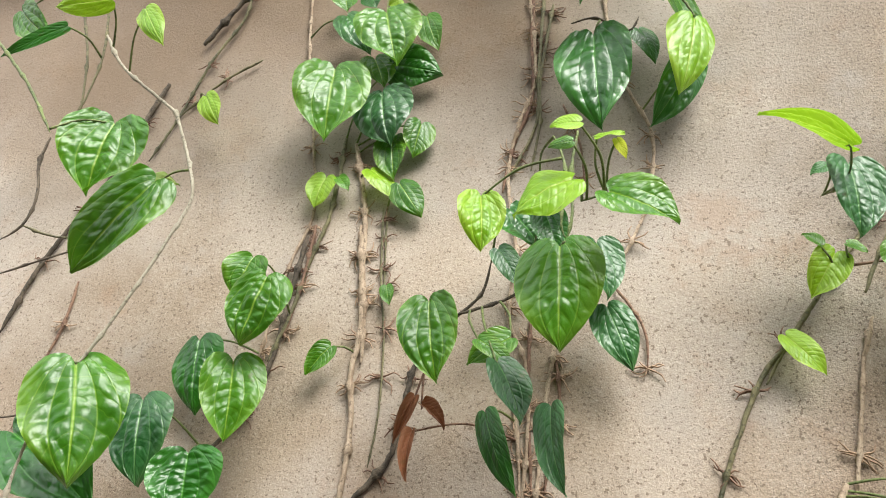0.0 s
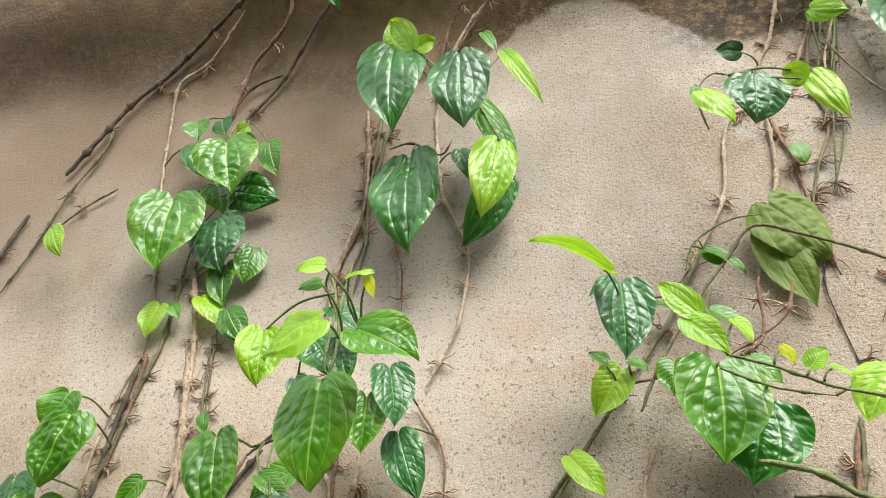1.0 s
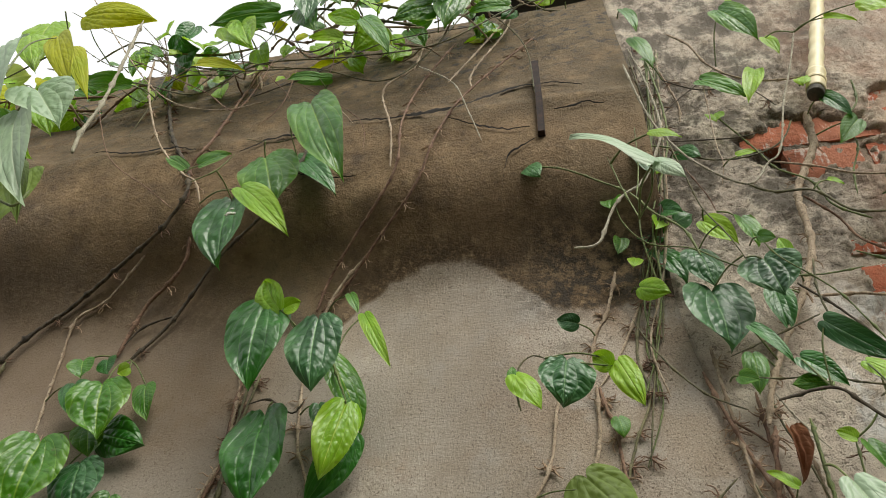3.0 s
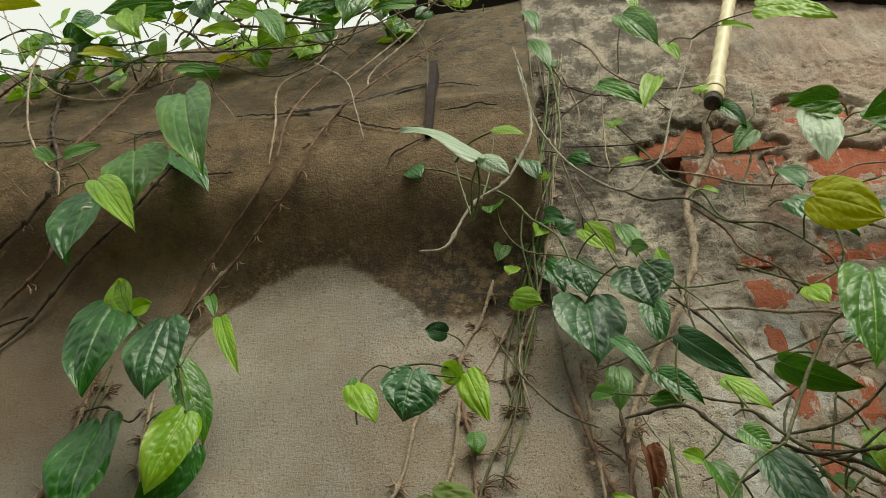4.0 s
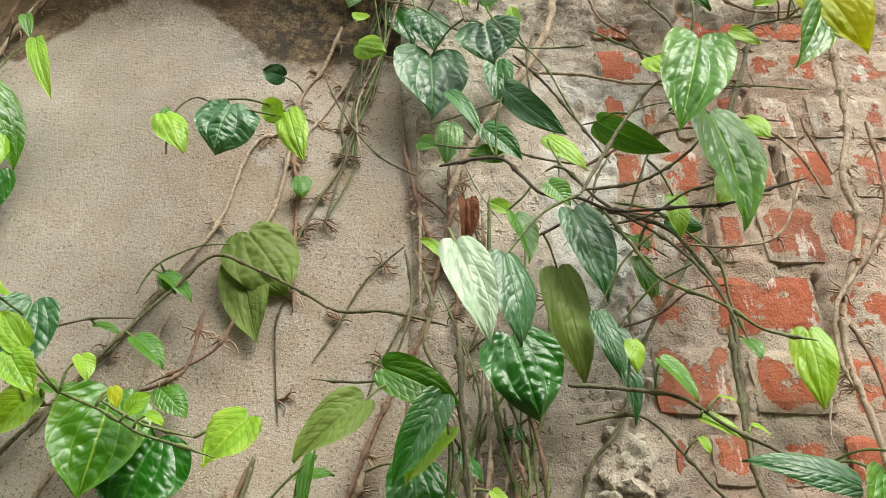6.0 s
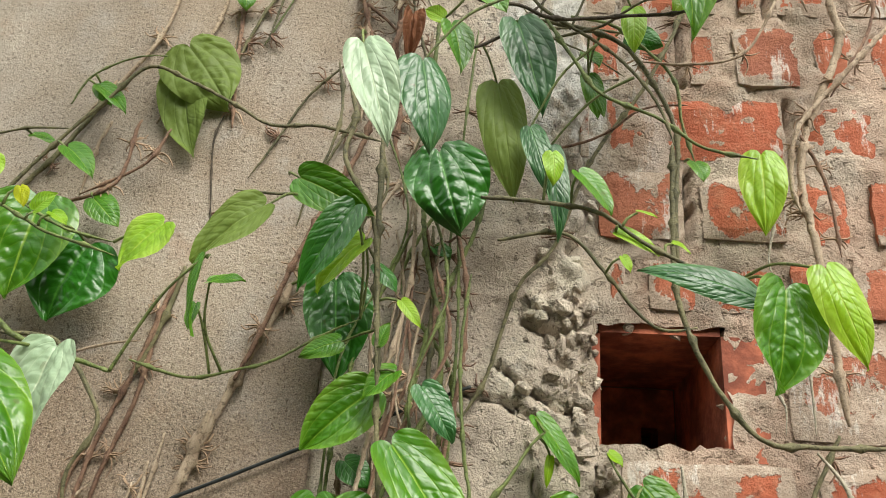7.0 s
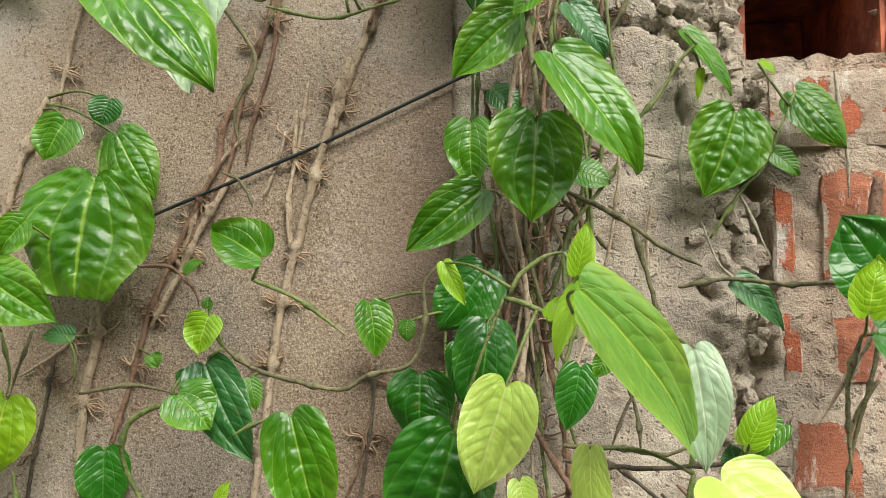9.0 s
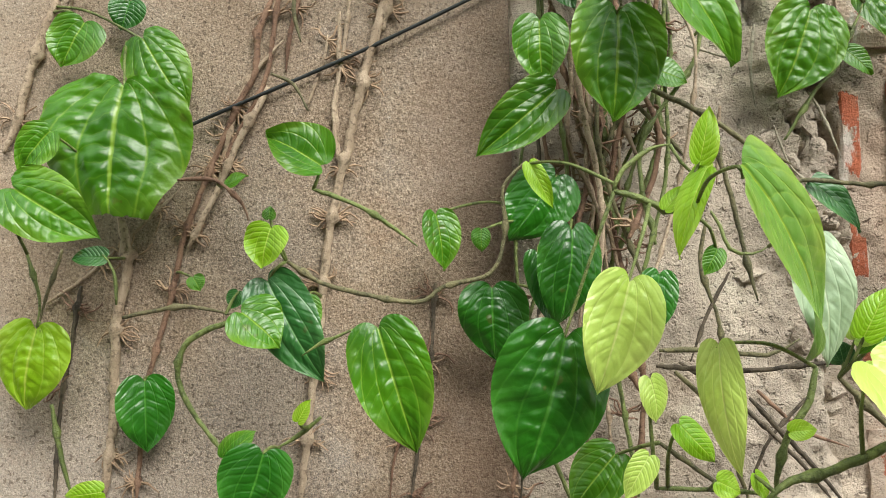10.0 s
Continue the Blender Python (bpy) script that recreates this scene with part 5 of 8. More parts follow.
leaf(v, (0.522, 0.720, 2.313), (0.546, 0.720, 2.327), 0.027, "dark", stalk=(0.496, 0.715, 2.324))
leaf(v, (0.444, 0.740, 2.315), (0.437, 0.740, 2.278), 0.023, "mid", stalk=(0.479, 0.750, 2.303))
leaf(v, (0.480, 0.670, 2.425), (0.499, 0.670, 2.359), 0.032, "dark", stalk=(0.533, 0.680, 2.432))
leaf(v, (0.776, 0.560, 2.145), (0.837, 0.560, 2.107), 0.060, "yellow", stalk=(0.776, 0.620, 2.145))
leaf(v, (0.813, 0.683, 2.291), (0.874, 0.683, 2.219), 0.055, "dark")
leaf(v, (0.884, 0.664, 2.449), (0.873, 0.664, 2.336), 0.055, "pale")
leaf(v, (0.909, 0.660, 2.432), (0.855, 0.660, 2.491), 0.036, "mid")
leaf(v, (0.936, 0.641, 2.412), (0.994, 0.641, 2.368), 0.048, "mid")
leaf(v, (1.023, 0.660, 2.498), (1.051, 0.660, 2.429), 0.048, "dark")
leaf(v, (0.955, 0.620, 2.343), (0.963, 0.620, 2.218), 0.051, "pale")
leaf(v, (0.902, 0.660, 2.247), (0.923, 0.660, 2.192), 0.040, "dark")
leaf(v, (0.803, 0.580, 2.050), (0.769, 0.580, 1.930), 0.064, "mid", stalk=(0.811, 0.600, 2.034))
leaf(v, (0.817, 0.632, 2.003), (0.831, 0.632, 1.864), 0.061, "mid", stalk=(0.807, 0.630, 1.971))
leaf(v, (0.686, 0.677, 1.918), (0.712, 0.677, 1.816), 0.043, "blue", stalk=(0.687, 0.680, 1.917))
leaf(v, (0.700, 0.680, 1.809), (0.718, 0.680, 1.742), 0.022, "blue", stalk=(0.755, 0.660, 1.879))
leaf(v, (0.718, 0.690, 1.798), (0.722, 0.690, 1.706), 0.022, "blue", stalk=(0.785, 0.660, 1.846))
leaf(v, (0.671, 0.700, 1.868), (0.688, 0.700, 1.746), 0.042, "back", stalk=(0.656, 0.680, 1.893))
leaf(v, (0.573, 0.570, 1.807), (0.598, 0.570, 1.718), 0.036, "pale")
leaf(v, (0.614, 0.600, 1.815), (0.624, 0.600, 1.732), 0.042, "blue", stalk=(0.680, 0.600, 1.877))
leaf(v, (0.624, 0.691, 1.789), (0.643, 0.691, 1.711), 0.069, "dark", stalk=(0.589, 0.750, 1.801))
leaf(v, (0.658, 0.634, 1.916), (0.677, 0.634, 1.889), 0.023, "mid", stalk=(0.657, 0.645, 1.912))
leaf(v, (0.666, 0.676, 2.009), (0.705, 0.676, 1.965), 0.024, "lime", stalk=(0.677, 0.660, 1.955))
leaf(v, (0.619, 0.620, 2.023), (0.675, 0.620, 1.957), 0.027, "blue", twist=30, stalk=(0.612, 0.645, 1.954))
leaf(v, (0.565, 0.690, 2.085), (0.602, 0.690, 2.023), 0.019, "dark", stalk=(0.600, 0.742, 2.068))
leaf(v, (0.601, 0.673, 2.018), (0.639, 0.673, 1.974), 0.027, "dark", stalk=(0.612, 0.645, 1.954))
leaf(v, (0.621, 0.680, 1.988), (0.586, 0.680, 1.987), 0.021, "mid", stalk=(0.612, 0.645, 1.954))
leaf(v, (0.708, 0.631, 1.989), (0.773, 0.631, 1.946), 0.029, "mid", twist=40, stalk=(0.733, 0.600, 1.970))
leaf(v, (0.794, 0.700, 1.954), (0.795, 0.700, 1.899), 0.023, "lime", stalk=(0.759, 0.660, 1.967))
leaf(v, (0.755, 0.720, 1.893), (0.763, 0.720, 1.843), 0.021, "mid", stalk=(0.748, 0.660, 1.885))
leaf(v, (0.629, 0.660, 1.899), (0.643, 0.660, 1.845), 0.028, "mid", stalk=(0.647, 0.680, 1.887))
leaf(v, (0.622, 0.660, 1.903), (0.605, 0.660, 1.913), 0.015, "lime", stalk=(0.645, 0.645, 1.922))
leaf(v, (0.566, 0.700, 1.878), (0.538, 0.700, 1.896), 0.014, "lime", stalk=(0.554, 0.752, 1.880))
leaf(v, (0.584, 0.735, 1.972), (0.580, 0.735, 1.903), 0.030, "dead", fold=.5, stalk=(0.588, 0.750, 1.972))
leaf(v, (0.901, 0.550, 2.115), (0.938, 0.550, 2.000), 0.063, "yellow", stalk=(0.905, 0.600, 2.102))
leaf(v, (0.915, 0.550, 2.073), (0.868, 0.550, 1.978), 0.042, "mid", stalk=(0.905, 0.600, 2.102))
leaf(v, (0.887, 0.580, 2.209), (0.883, 0.580, 2.130), 0.021, "lime", stalk=(0.918, 0.600, 2.106))
leaf(v, (0.835, 0.580, 2.061), (0.861, 0.580, 2.042), 0.015, "lime", stalk=(0.838, 0.600, 2.059))
leaf(v, (0.889, 0.580, 2.114), (0.862, 0.580, 2.099), 0.016, "lime", stalk=(0.895, 0.600, 2.099))
leaf(v, (0.447, 0.380, 2.011), (0.381, 0.380, 2.074), 0.032, "pale", twist=45, stalk=(0.434, 0.450, 2.019))
leaf(v, (0.447, 0.385, 2.020), (0.469, 0.385, 1.992), 0.018, "pale", stalk=(0.434, 0.450, 2.019))
leaf(v, (0.456, 0.420, 2.113), (0.487, 0.420, 2.100), 0.013, "lime", stalk=(0.417, 0.450, 2.107))
leaf(v, (0.664, 0.640, 2.756), (0.709, 0.640, 2.645), 0.051, "mid", stalk=(0.648, 0.700, 2.673))
leaf(v, (0.679, 0.640, 2.888), (0.687, 0.640, 2.758), 0.035, "lime")
leaf(v, (0.606, 0.680, 2.606), (0.666, 0.680, 2.543), 0.040, "mid", stalk=(0.611, 0.680, 2.605))
leaf(v, (0.697, 0.680, 2.617), (0.666, 0.680, 2.524), 0.031, "lime", stalk=(0.676, 0.700, 2.599))
leaf(v, (0.841, 0.580, 2.611), (0.943, 0.580, 2.572), 0.078, "lime", stalk=(0.749, 0.620, 2.612))
leaf(v, (0.790, 0.600, 2.612), (0.832, 0.600, 2.588), 0.013, "lime", stalk=(0.749, 0.620, 2.612))
leaf(v, (0.724, 0.660, 2.679), (0.738, 0.660, 2.622), 0.022, "lime", stalk=(0.749, 0.620, 2.612))
leaf(v, (0.612, 0.660, 2.369), (0.640, 0.660, 2.375), 0.014, "lime", stalk=(0.596, 0.680, 2.373))
leaf(v, (0.781, 0.700, 2.552), (0.809, 0.700, 2.483), 0.027, "dark", stalk=(0.766, 0.742, 2.554))
leaf(v, (0.819, 0.710, 2.490), (0.774, 0.710, 2.439), 0.033, "mid", stalk=(0.758, 0.742, 2.499))
leaf(v, (0.692, 0.620, 2.250), (0.708, 0.620, 2.236), 0.009, "lime", stalk=(0.670, 0.620, 2.231))
leaf(v, (0.398, 0.640, 2.910), (0.445, 0.640, 2.884), 0.031, "lime")
leaf(v, (0.505, 0.620, 2.769), (0.525, 0.620, 2.687), 0.024, "mid")
leaf(v, (0.513, 0.640, 2.703), (0.537, 0.640, 2.602), 0.029, "mid", stalk=(0.556, 0.700, 2.650))
stem(v, [(0.513, 0.757, 2.073), (0.527, 0.757, 2.010), (0.541, 0.759, 1.958), (0.560, 0.759, 1.906), (0.577, 0.759, 1.874), (0.576, 0.760, 1.830)], 0.0024, "brown", roots=3)
stem(v, [(0.567, 0.759, 2.039), (0.567, 0.760, 1.981), (0.568, 0.760, 1.930), (0.577, 0.759, 1.874), (0.575, 0.759, 1.837), (0.585, 0.760, 1.802)], 0.0022, "brown", roots=2)
stem(v, [(0.523, 0.758, 2.007), (0.549, 0.760, 1.987), (0.571, 0.760, 1.963)], 0.0018, "brown", roots=2)
stem(v, [(0.580, 0.750, 2.026), (0.583, 0.750, 1.989), (0.599, 0.750, 1.929), (0.607, 0.750, 1.873), (0.603, 0.750, 1.844), (0.587, 0.750, 1.796)], 0.0014, "olive", roots=1)
stem(v, [(0.603, 0.752, 1.962), (0.604, 0.752, 1.913), (0.603, 0.752, 1.860), (0.588, 0.752, 1.797), (0.569, 0.752, 1.759), (0.553, 0.752, 1.717)], 0.0018, "tan", roots=2)
stem(v, [(0.579, 0.750, 2.049), (0.599, 0.750, 1.996), (0.625, 0.750, 1.950)], 0.0011, "pale")
stem(v, [(0.558, 0.761, 1.896), (0.535, 0.760, 1.864), (0.514, 0.758, 1.814), (0.500, 0.757, 1.781), (0.491, 0.764, 1.746)], 0.0016, "olive", roots=3)

leaf(v, (0.986, 0.620, 2.365), (0.908, 0.620, 2.364), 0.072, "mid", stalk=(1.010, 0.660, 2.372))
leaf(v, (0.985, 0.640, 2.405), (1.050, 0.620, 2.360), 0.060, "dark", stalk=(0.975, 0.670, 2.420))
leaf(v, (0.895, 0.620, 2.410), (0.830, 0.620, 2.409), 0.036, "mid", stalk=(0.915, 0.650, 2.415))
leaf(v, (0.802, 0.650, 2.310), (0.809, 0.640, 2.255), 0.036, "dark", stalk=(0.798, 0.690, 2.325))

v = thing("betel_vine", "thick-stemmed betel vine with few leaves climbing the red bricks", "climbing vine", (0.819, 0.740, 1.217), "betel vines on the wall")
bpy.context.view_layer.update()
stem(v, [(0.928, 0.759, 2.203), (0.882, 0.759, 2.086), (0.859, 0.759, 2.010), (0.834, 0.759, 1.949), (0.807, 0.759, 1.896), (0.770, 0.759, 1.839), (0.751, 0.759, 1.798), (0.727, 0.760, 1.732), (0.696, 0.760, 1.692), (0.673, 0.760, 1.614), (0.653, 0.760, 1.575)], 0.0023, "olive", roots=2)
stem(v, [(0.981, 0.758, 2.349), (0.930, 0.759, 2.208), (0.874, 0.760, 2.048), (0.844, 0.758, 1.979)], 0.0027, "olive", roots=1)
stem(v, [(1.036, 0.742, 2.244), (1.031, 0.742, 2.187), (1.019, 0.742, 2.087), (0.995, 0.742, 2.011), (0.997, 0.742, 1.955), (0.971, 0.742, 1.889), (0.955, 0.742, 1.852), (0.944, 0.742, 1.794), (0.951, 0.742, 1.726), (0.954, 0.742, 1.672), (0.955, 0.742, 1.618), (0.957, 0.742, 1.581)], 0.0042, "tan", roots=3)
stem(v, [(1.039, 0.735, 1.964), (0.993, 0.735, 1.910), (0.944, 0.735, 1.848), (0.933, 0.735, 1.791), (0.938, 0.735, 1.764)], 0.0026, "tan", roots=2)
stem(v, [(0.948, 0.740, 1.845), (0.965, 0.740, 1.794), (0.969, 0.740, 1.725)], 0.0018, "brown", roots=1)
stem(v, [(0.967, 0.730, 2.095), (0.963, 0.730, 2.075), (0.978, 0.730, 2.008)], 0.0019, "brown", roots=1)
stem(v, [(1.040, 0.740, 2.093), (1.038, 0.740, 2.032), (1.026, 0.740, 1.968), (0.980, 0.740, 1.888)], 0.0019, "brown", roots=2)
stem(v, [(0.940, 0.720, 1.999), (0.901, 0.720, 1.923), (0.851, 0.720, 1.906), (0.800, 0.720, 1.908)], 0.0015, "tan", roots=1)
stem(v, [(0.709, 0.660, 1.910), (0.743, 0.660, 1.849), (0.760, 0.660, 1.827), (0.804, 0.660, 1.806), (0.836, 0.660, 1.781), (0.879, 0.660, 1.771)], 0.0017, "green")
stem(v, [(0.708, 0.700, 1.937), (0.777, 0.700, 1.916), (0.811, 0.700, 1.865), (0.827, 0.700, 1.813), (0.823, 0.700, 1.750), (0.822, 0.700, 1.691)], 0.0023, "olive")
stem(v, [(0.823, 0.700, 1.806), (0.819, 0.700, 1.712), (0.821, 0.700, 1.661), (0.841, 0.700, 1.604), (0.874, 0.700, 1.559), (0.912, 0.700, 1.555), (0.949, 0.700, 1.556), (0.976, 0.700, 1.557)], 0.0024, "olive")
stem(v, [(0.663, 0.640, 1.718), (0.705, 0.640, 1.716), (0.750, 0.640, 1.709), (0.781, 0.640, 1.687), (0.822, 0.640, 1.665), (0.846, 0.640, 1.655)], 0.0019, "olive")
stem(v, [(0.677, 0.700, 1.710), (0.732, 0.700, 1.718), (0.768, 0.700, 1.680), (0.787, 0.700, 1.654), (0.807, 0.700, 1.639), (0.834, 0.700, 1.642)], 0.0017, "olive")
stem(v, [(0.934, 0.750, 1.671), (0.935, 0.750, 1.619), (0.934, 0.750, 1.574)], 0.0012, "pale")
stem(v, [(0.933, 0.750, 1.561), (0.953, 0.750, 1.532), (0.954, 0.750, 1.502), (0.936, 0.750, 1.469), (0.913, 0.750, 1.452), (0.906, 0.750, 1.436)], 0.0015, "pale")
stem(v, [(0.902, 0.740, 1.622), (0.903, 0.740, 1.606), (0.909, 0.740, 1.593), (0.907, 0.740, 1.571)], 0.0009, "pale")
stem(v, [(0.905, 0.735, 1.804), (0.916, 0.735, 1.768), (0.906, 0.735, 1.717), (0.910, 0.735, 1.702)], 0.0012, "pale")
# an added olive stem that stands in for grey shadow lines
stem(v, [(0.956, 0.760, 1.577), (0.918, 0.759, 1.506), (0.895, 0.759, 1.463), (0.892, 0.760, 1.411)], 0.0019, "olive", roots=2)
# a white lime-mortar drip on the brick, built as a pale stem
stem(v, [(0.830, 0.760, 1.546), (0.833, 0.760, 1.511), (0.837, 0.760, 1.477), (0.837, 0.760, 1.446)], 0.0015, "pale")
stem(v, [(0.662, 0.730, 1.490), (0.690, 0.730, 1.521), (0.710, 0.730, 1.552), (0.720, 0.730, 1.561)], 0.0017, "green")
stem(v, [(0.730, 0.745, 1.414), (0.754, 0.745, 1.451), (0.770, 0.745, 1.468), (0.791, 0.745, 1.515)], 0.0015, "green")
stem(v, [(0.753, 0.755, 1.451), (0.763, 0.755, 1.432), (0.775, 0.755, 1.401)], 0.0012, "pale")
stem(v, [(0.664, 0.760, 1.491), (0.691, 0.760, 1.482), (0.710, 0.760, 1.477)], 0.0010, "pale")
stem(v, [(0.714, 0.755, 1.504), (0.710, 0.755, 1.470), (0.713, 0.755, 1.441)], 0.0013, "pale")
stem(v, [(0.688, 0.760, 1.444), (0.685, 0.760, 1.415), (0.684, 0.760, 1.383)], 0.0015, "tan")
leaf(v, (0.843, 0.583, 1.623), (0.768, 0.583, 1.643), 0.024, "blue", stalk=(0.846, 0.640, 1.655))
leaf(v, (0.858, 0.576, 1.629), (0.844, 0.576, 1.559), 0.049, "mid", stalk=(0.846, 0.640, 1.655))
leaf(v, (0.907, 0.729, 1.819), (0.904, 0.729, 1.738), 0.039, "lime", stalk=(0.905, 0.735, 1.804))
leaf(v, (0.735, 0.629, 1.737), (0.760, 0.629, 1.701), 0.024, "mid", stalk=(0.731, 0.640, 1.712))
leaf(v, (0.716, 0.630, 1.754), (0.719, 0.630, 1.725), 0.016, "lime", stalk=(0.710, 0.640, 1.716))
leaf(v, (0.754, 0.720, 1.890), (0.770, 0.720, 1.845), 0.017, "mid", stalk=(0.763, 0.700, 1.920))
leaf(v, (0.779, 0.640, 1.711), (0.795, 0.640, 1.706), 0.006, "lime", stalk=(0.768, 0.640, 1.696))
leaf(v, (0.764, 0.645, 1.696), (0.797, 0.645, 1.678), 0.015, "lime", stalk=(0.765, 0.640, 1.698))
leaf(v, (0.776, 0.690, 1.696), (0.783, 0.690, 1.682), 0.009, "lime", stalk=(0.764, 0.700, 1.684))
leaf(v, (0.809, 0.660, 1.696), (0.823, 0.660, 1.687), 0.008, "lime", stalk=(0.799, 0.640, 1.677))
leaf(v, (0.878, 0.563, 1.639), (0.895, 0.563, 1.573), 0.029, "lime", stalk=(0.846, 0.640, 1.655))
leaf(v, (0.623, 0.700, 1.586), (0.649, 0.700, 1.542), 0.026, "blue", stalk=(0.653, 0.760, 1.575))
leaf(v, (0.749, 0.739, 1.510), (0.728, 0.739, 1.442), 0.059, "mid", stalk=(0.782, 0.745, 1.495))
leaf(v, (0.797, 0.752, 1.529), (0.835, 0.752, 1.482), 0.037, "mid", stalk=(0.791, 0.745, 1.515))
leaf(v, (0.712, 0.740, 1.577), (0.747, 0.740, 1.522), 0.022, "mid", stalk=(0.720, 0.730, 1.561))
leaf(v, (0.725, 0.740, 1.546), (0.721, 0.740, 1.520), 0.007, "lime", stalk=(0.715, 0.730, 1.557))
leaf(v, (0.779, 0.752, 1.482), (0.799, 0.752, 1.462), 0.018, "mid", stalk=(0.777, 0.745, 1.483))
leaf(v, (0.771, 0.750, 1.552), (0.782, 0.750, 1.541), 0.012, "lime", stalk=(0.791, 0.745, 1.515))
leaf(v, (0.949, 0.720, 1.473), (0.940, 0.720, 1.428), 0.028, "mid", stalk=(0.941, 0.750, 1.478))
leaf(v, (0.744, 0.740, 1.384), (0.782, 0.740, 1.344), 0.024, "blue", lobe=.04, stalk=(0.744, 0.730, 1.381))
leaf(v, (0.840, 0.700, 1.378), (0.806, 0.700, 1.424), 0.059, "dark", stalk=(0.850, 0.720, 1.363))
leaf(v, (0.810, 0.660, 1.355), (0.815, 0.660, 1.395), 0.030, "lime", stalk=(0.824, 0.710, 1.341))
leaf(v, (0.826, 0.690, 1.344), (0.867, 0.690, 1.325), 0.054, "dark", stalk=(0.824, 0.710, 1.341))
stem(v, [(0.824, 0.710, 1.341), (0.814, 0.710, 1.311), (0.813, 0.710, 1.284), (0.814, 0.710, 1.246)], 0.0020, "olive")
stem(v, [(0.873, 0.720, 1.376), (0.845, 0.720, 1.360), (0.836, 0.720, 1.343), (0.819, 0.720, 1.315), (0.795, 0.720, 1.277)], 0.0019, "tan")
stem(v, [(0.726, 0.755, 1.427), (0.736, 0.755, 1.398), (0.749, 0.755, 1.381), (0.750, 0.755, 1.354)], 0.0009, "pale")
stem(v, [(0.857, 0.756, 1.461), (0.854, 0.756, 1.421), (0.857, 0.757, 1.382)], 0.0054, "brown")
stem(v, [(0.889, 0.750, 1.462), (0.875, 0.750, 1.438), (0.870, 0.750, 1.421), (0.873, 0.750, 1.399)], 0.0026, "olive")
stem(v, [(0.845, 0.740, 1.308), (0.828, 0.740, 1.281), (0.824, 0.740, 1.261)], 0.0019, "olive")
leaf(v, (0.828, 0.660, 1.388), (0.849, 0.660, 1.383), 0.013, "lime", stalk=(0.845, 0.720, 1.360))
stem(v, [(0.703, 0.730, 1.376), (0.740, 0.730, 1.382), (0.784, 0.730, 1.378), (0.831, 0.730, 1.380), (0.862, 0.730, 1.376)], 0.0018, "olive")
stem(v, [(0.850, 0.740, 1.364), (0.842, 0.740, 1.314), (0.826, 0.740, 1.261), (0.819, 0.740, 1.217)], 0.0018, "olive")
stem(v, [(0.855, 0.750, 1.360), (0.840, 0.750, 1.330), (0.829, 0.750, 1.305)], 0.0015, "pale")

v = thing("betel_vine", "bare twining vine stems and small leaves along the wall's top", "climbing vine", (-0.147, 0.600, 2.326), "betel vines on the wall")
bpy.context.view_layer.update()
stem(v, [(-0.632, 0.620, 2.868), (-0.391, 0.620, 2.749), (-0.257, 0.620, 2.681), (-0.155, 0.620, 2.757), (0.017, 0.620, 2.737), (0.178, 0.620, 2.738), (0.313, 0.620, 2.832), (0.435, 0.620, 2.867)], 0.0016, "olive")
stem(v, [(-0.705, 0.600, 3.279), (-0.485, 0.600, 2.911), (-0.312, 0.600, 2.659), (-0.192, 0.600, 2.581), (-0.098, 0.600, 2.587)], 0.0012, "tan")
stem(v, [(-0.498, 0.660, 2.956), (-0.260, 0.660, 2.831), (-0.070, 0.660, 2.788), (0.092, 0.660, 2.711), (0.216, 0.660, 2.918), (0.272, 0.660, 3.112)], 0.0014, "olive")
stem(v, [(-0.365, 0.600, 2.791), (-0.343, 0.600, 2.685), (-0.272, 0.600, 2.514), (-0.203, 0.600, 2.413), (-0.169, 0.600, 2.380), (-0.147, 0.600, 2.326)], 0.0020, "tan", roots=1)
stem(v, [(-0.654, 0.600, 3.084), (-0.434, 0.600, 2.874), (-0.264, 0.600, 2.726), (-0.171, 0.600, 2.765), (-0.118, 0.600, 2.885), (-0.109, 0.600, 3.035)], 0.0008, "olive")
stem(v, [(-0.356, 0.640, 2.776), (-0.270, 0.640, 2.886), (-0.220, 0.640, 2.995), (-0.189, 0.640, 3.211)], 0.0010, "brown")
stem(v, [(-0.023, 0.640, 2.702), (-0.024, 0.640, 2.804), (-0.067, 0.640, 2.954), (-0.078, 0.640, 3.117)], 0.0010, "brown")
stem(v, [(-0.044, 0.630, 3.084), (0.013, 0.630, 2.911), (0.089, 0.630, 2.779), (0.136, 0.630, 2.737)], 0.0008, "tan")
stem(v, [(-0.178, 0.660, 2.711), (-0.065, 0.660, 2.766), (0.070, 0.660, 2.852), (0.242, 0.660, 2.864)], 0.0011, "dark")
stem(v, [(-0.055, 0.620, 2.656), (0.059, 0.620, 2.529), (0.078, 0.620, 2.435)], 0.0008, "brown")
stem(v, [(-0.020, 0.620, 2.630), (0.032, 0.620, 2.551), (0.053, 0.620, 2.515)], 0.0008, "tan")
stem(v, [(-0.249, 0.600, 2.655), (-0.195, 0.600, 2.740), (-0.125, 0.600, 2.714), (-0.065, 0.600, 2.760)], 0.0010, "olive")
stem(v, [(0.116, 0.755, 3.034), (0.116, 0.709, 2.832), (0.070, 0.683, 2.716), (0.109, 0.641, 2.520), (0.115, 0.648, 2.425)], 0.0021, "tan")
stem(v, [(0.305, 0.765, 3.110), (0.233, 0.713, 2.855), (0.190, 0.679, 2.703)], 0.0021, "tan")
stem(v, [(0.148, 0.630, 2.685), (0.209, 0.630, 2.616), (0.236, 0.630, 2.526), (0.258, 0.630, 2.439)], 0.0011, "pale")
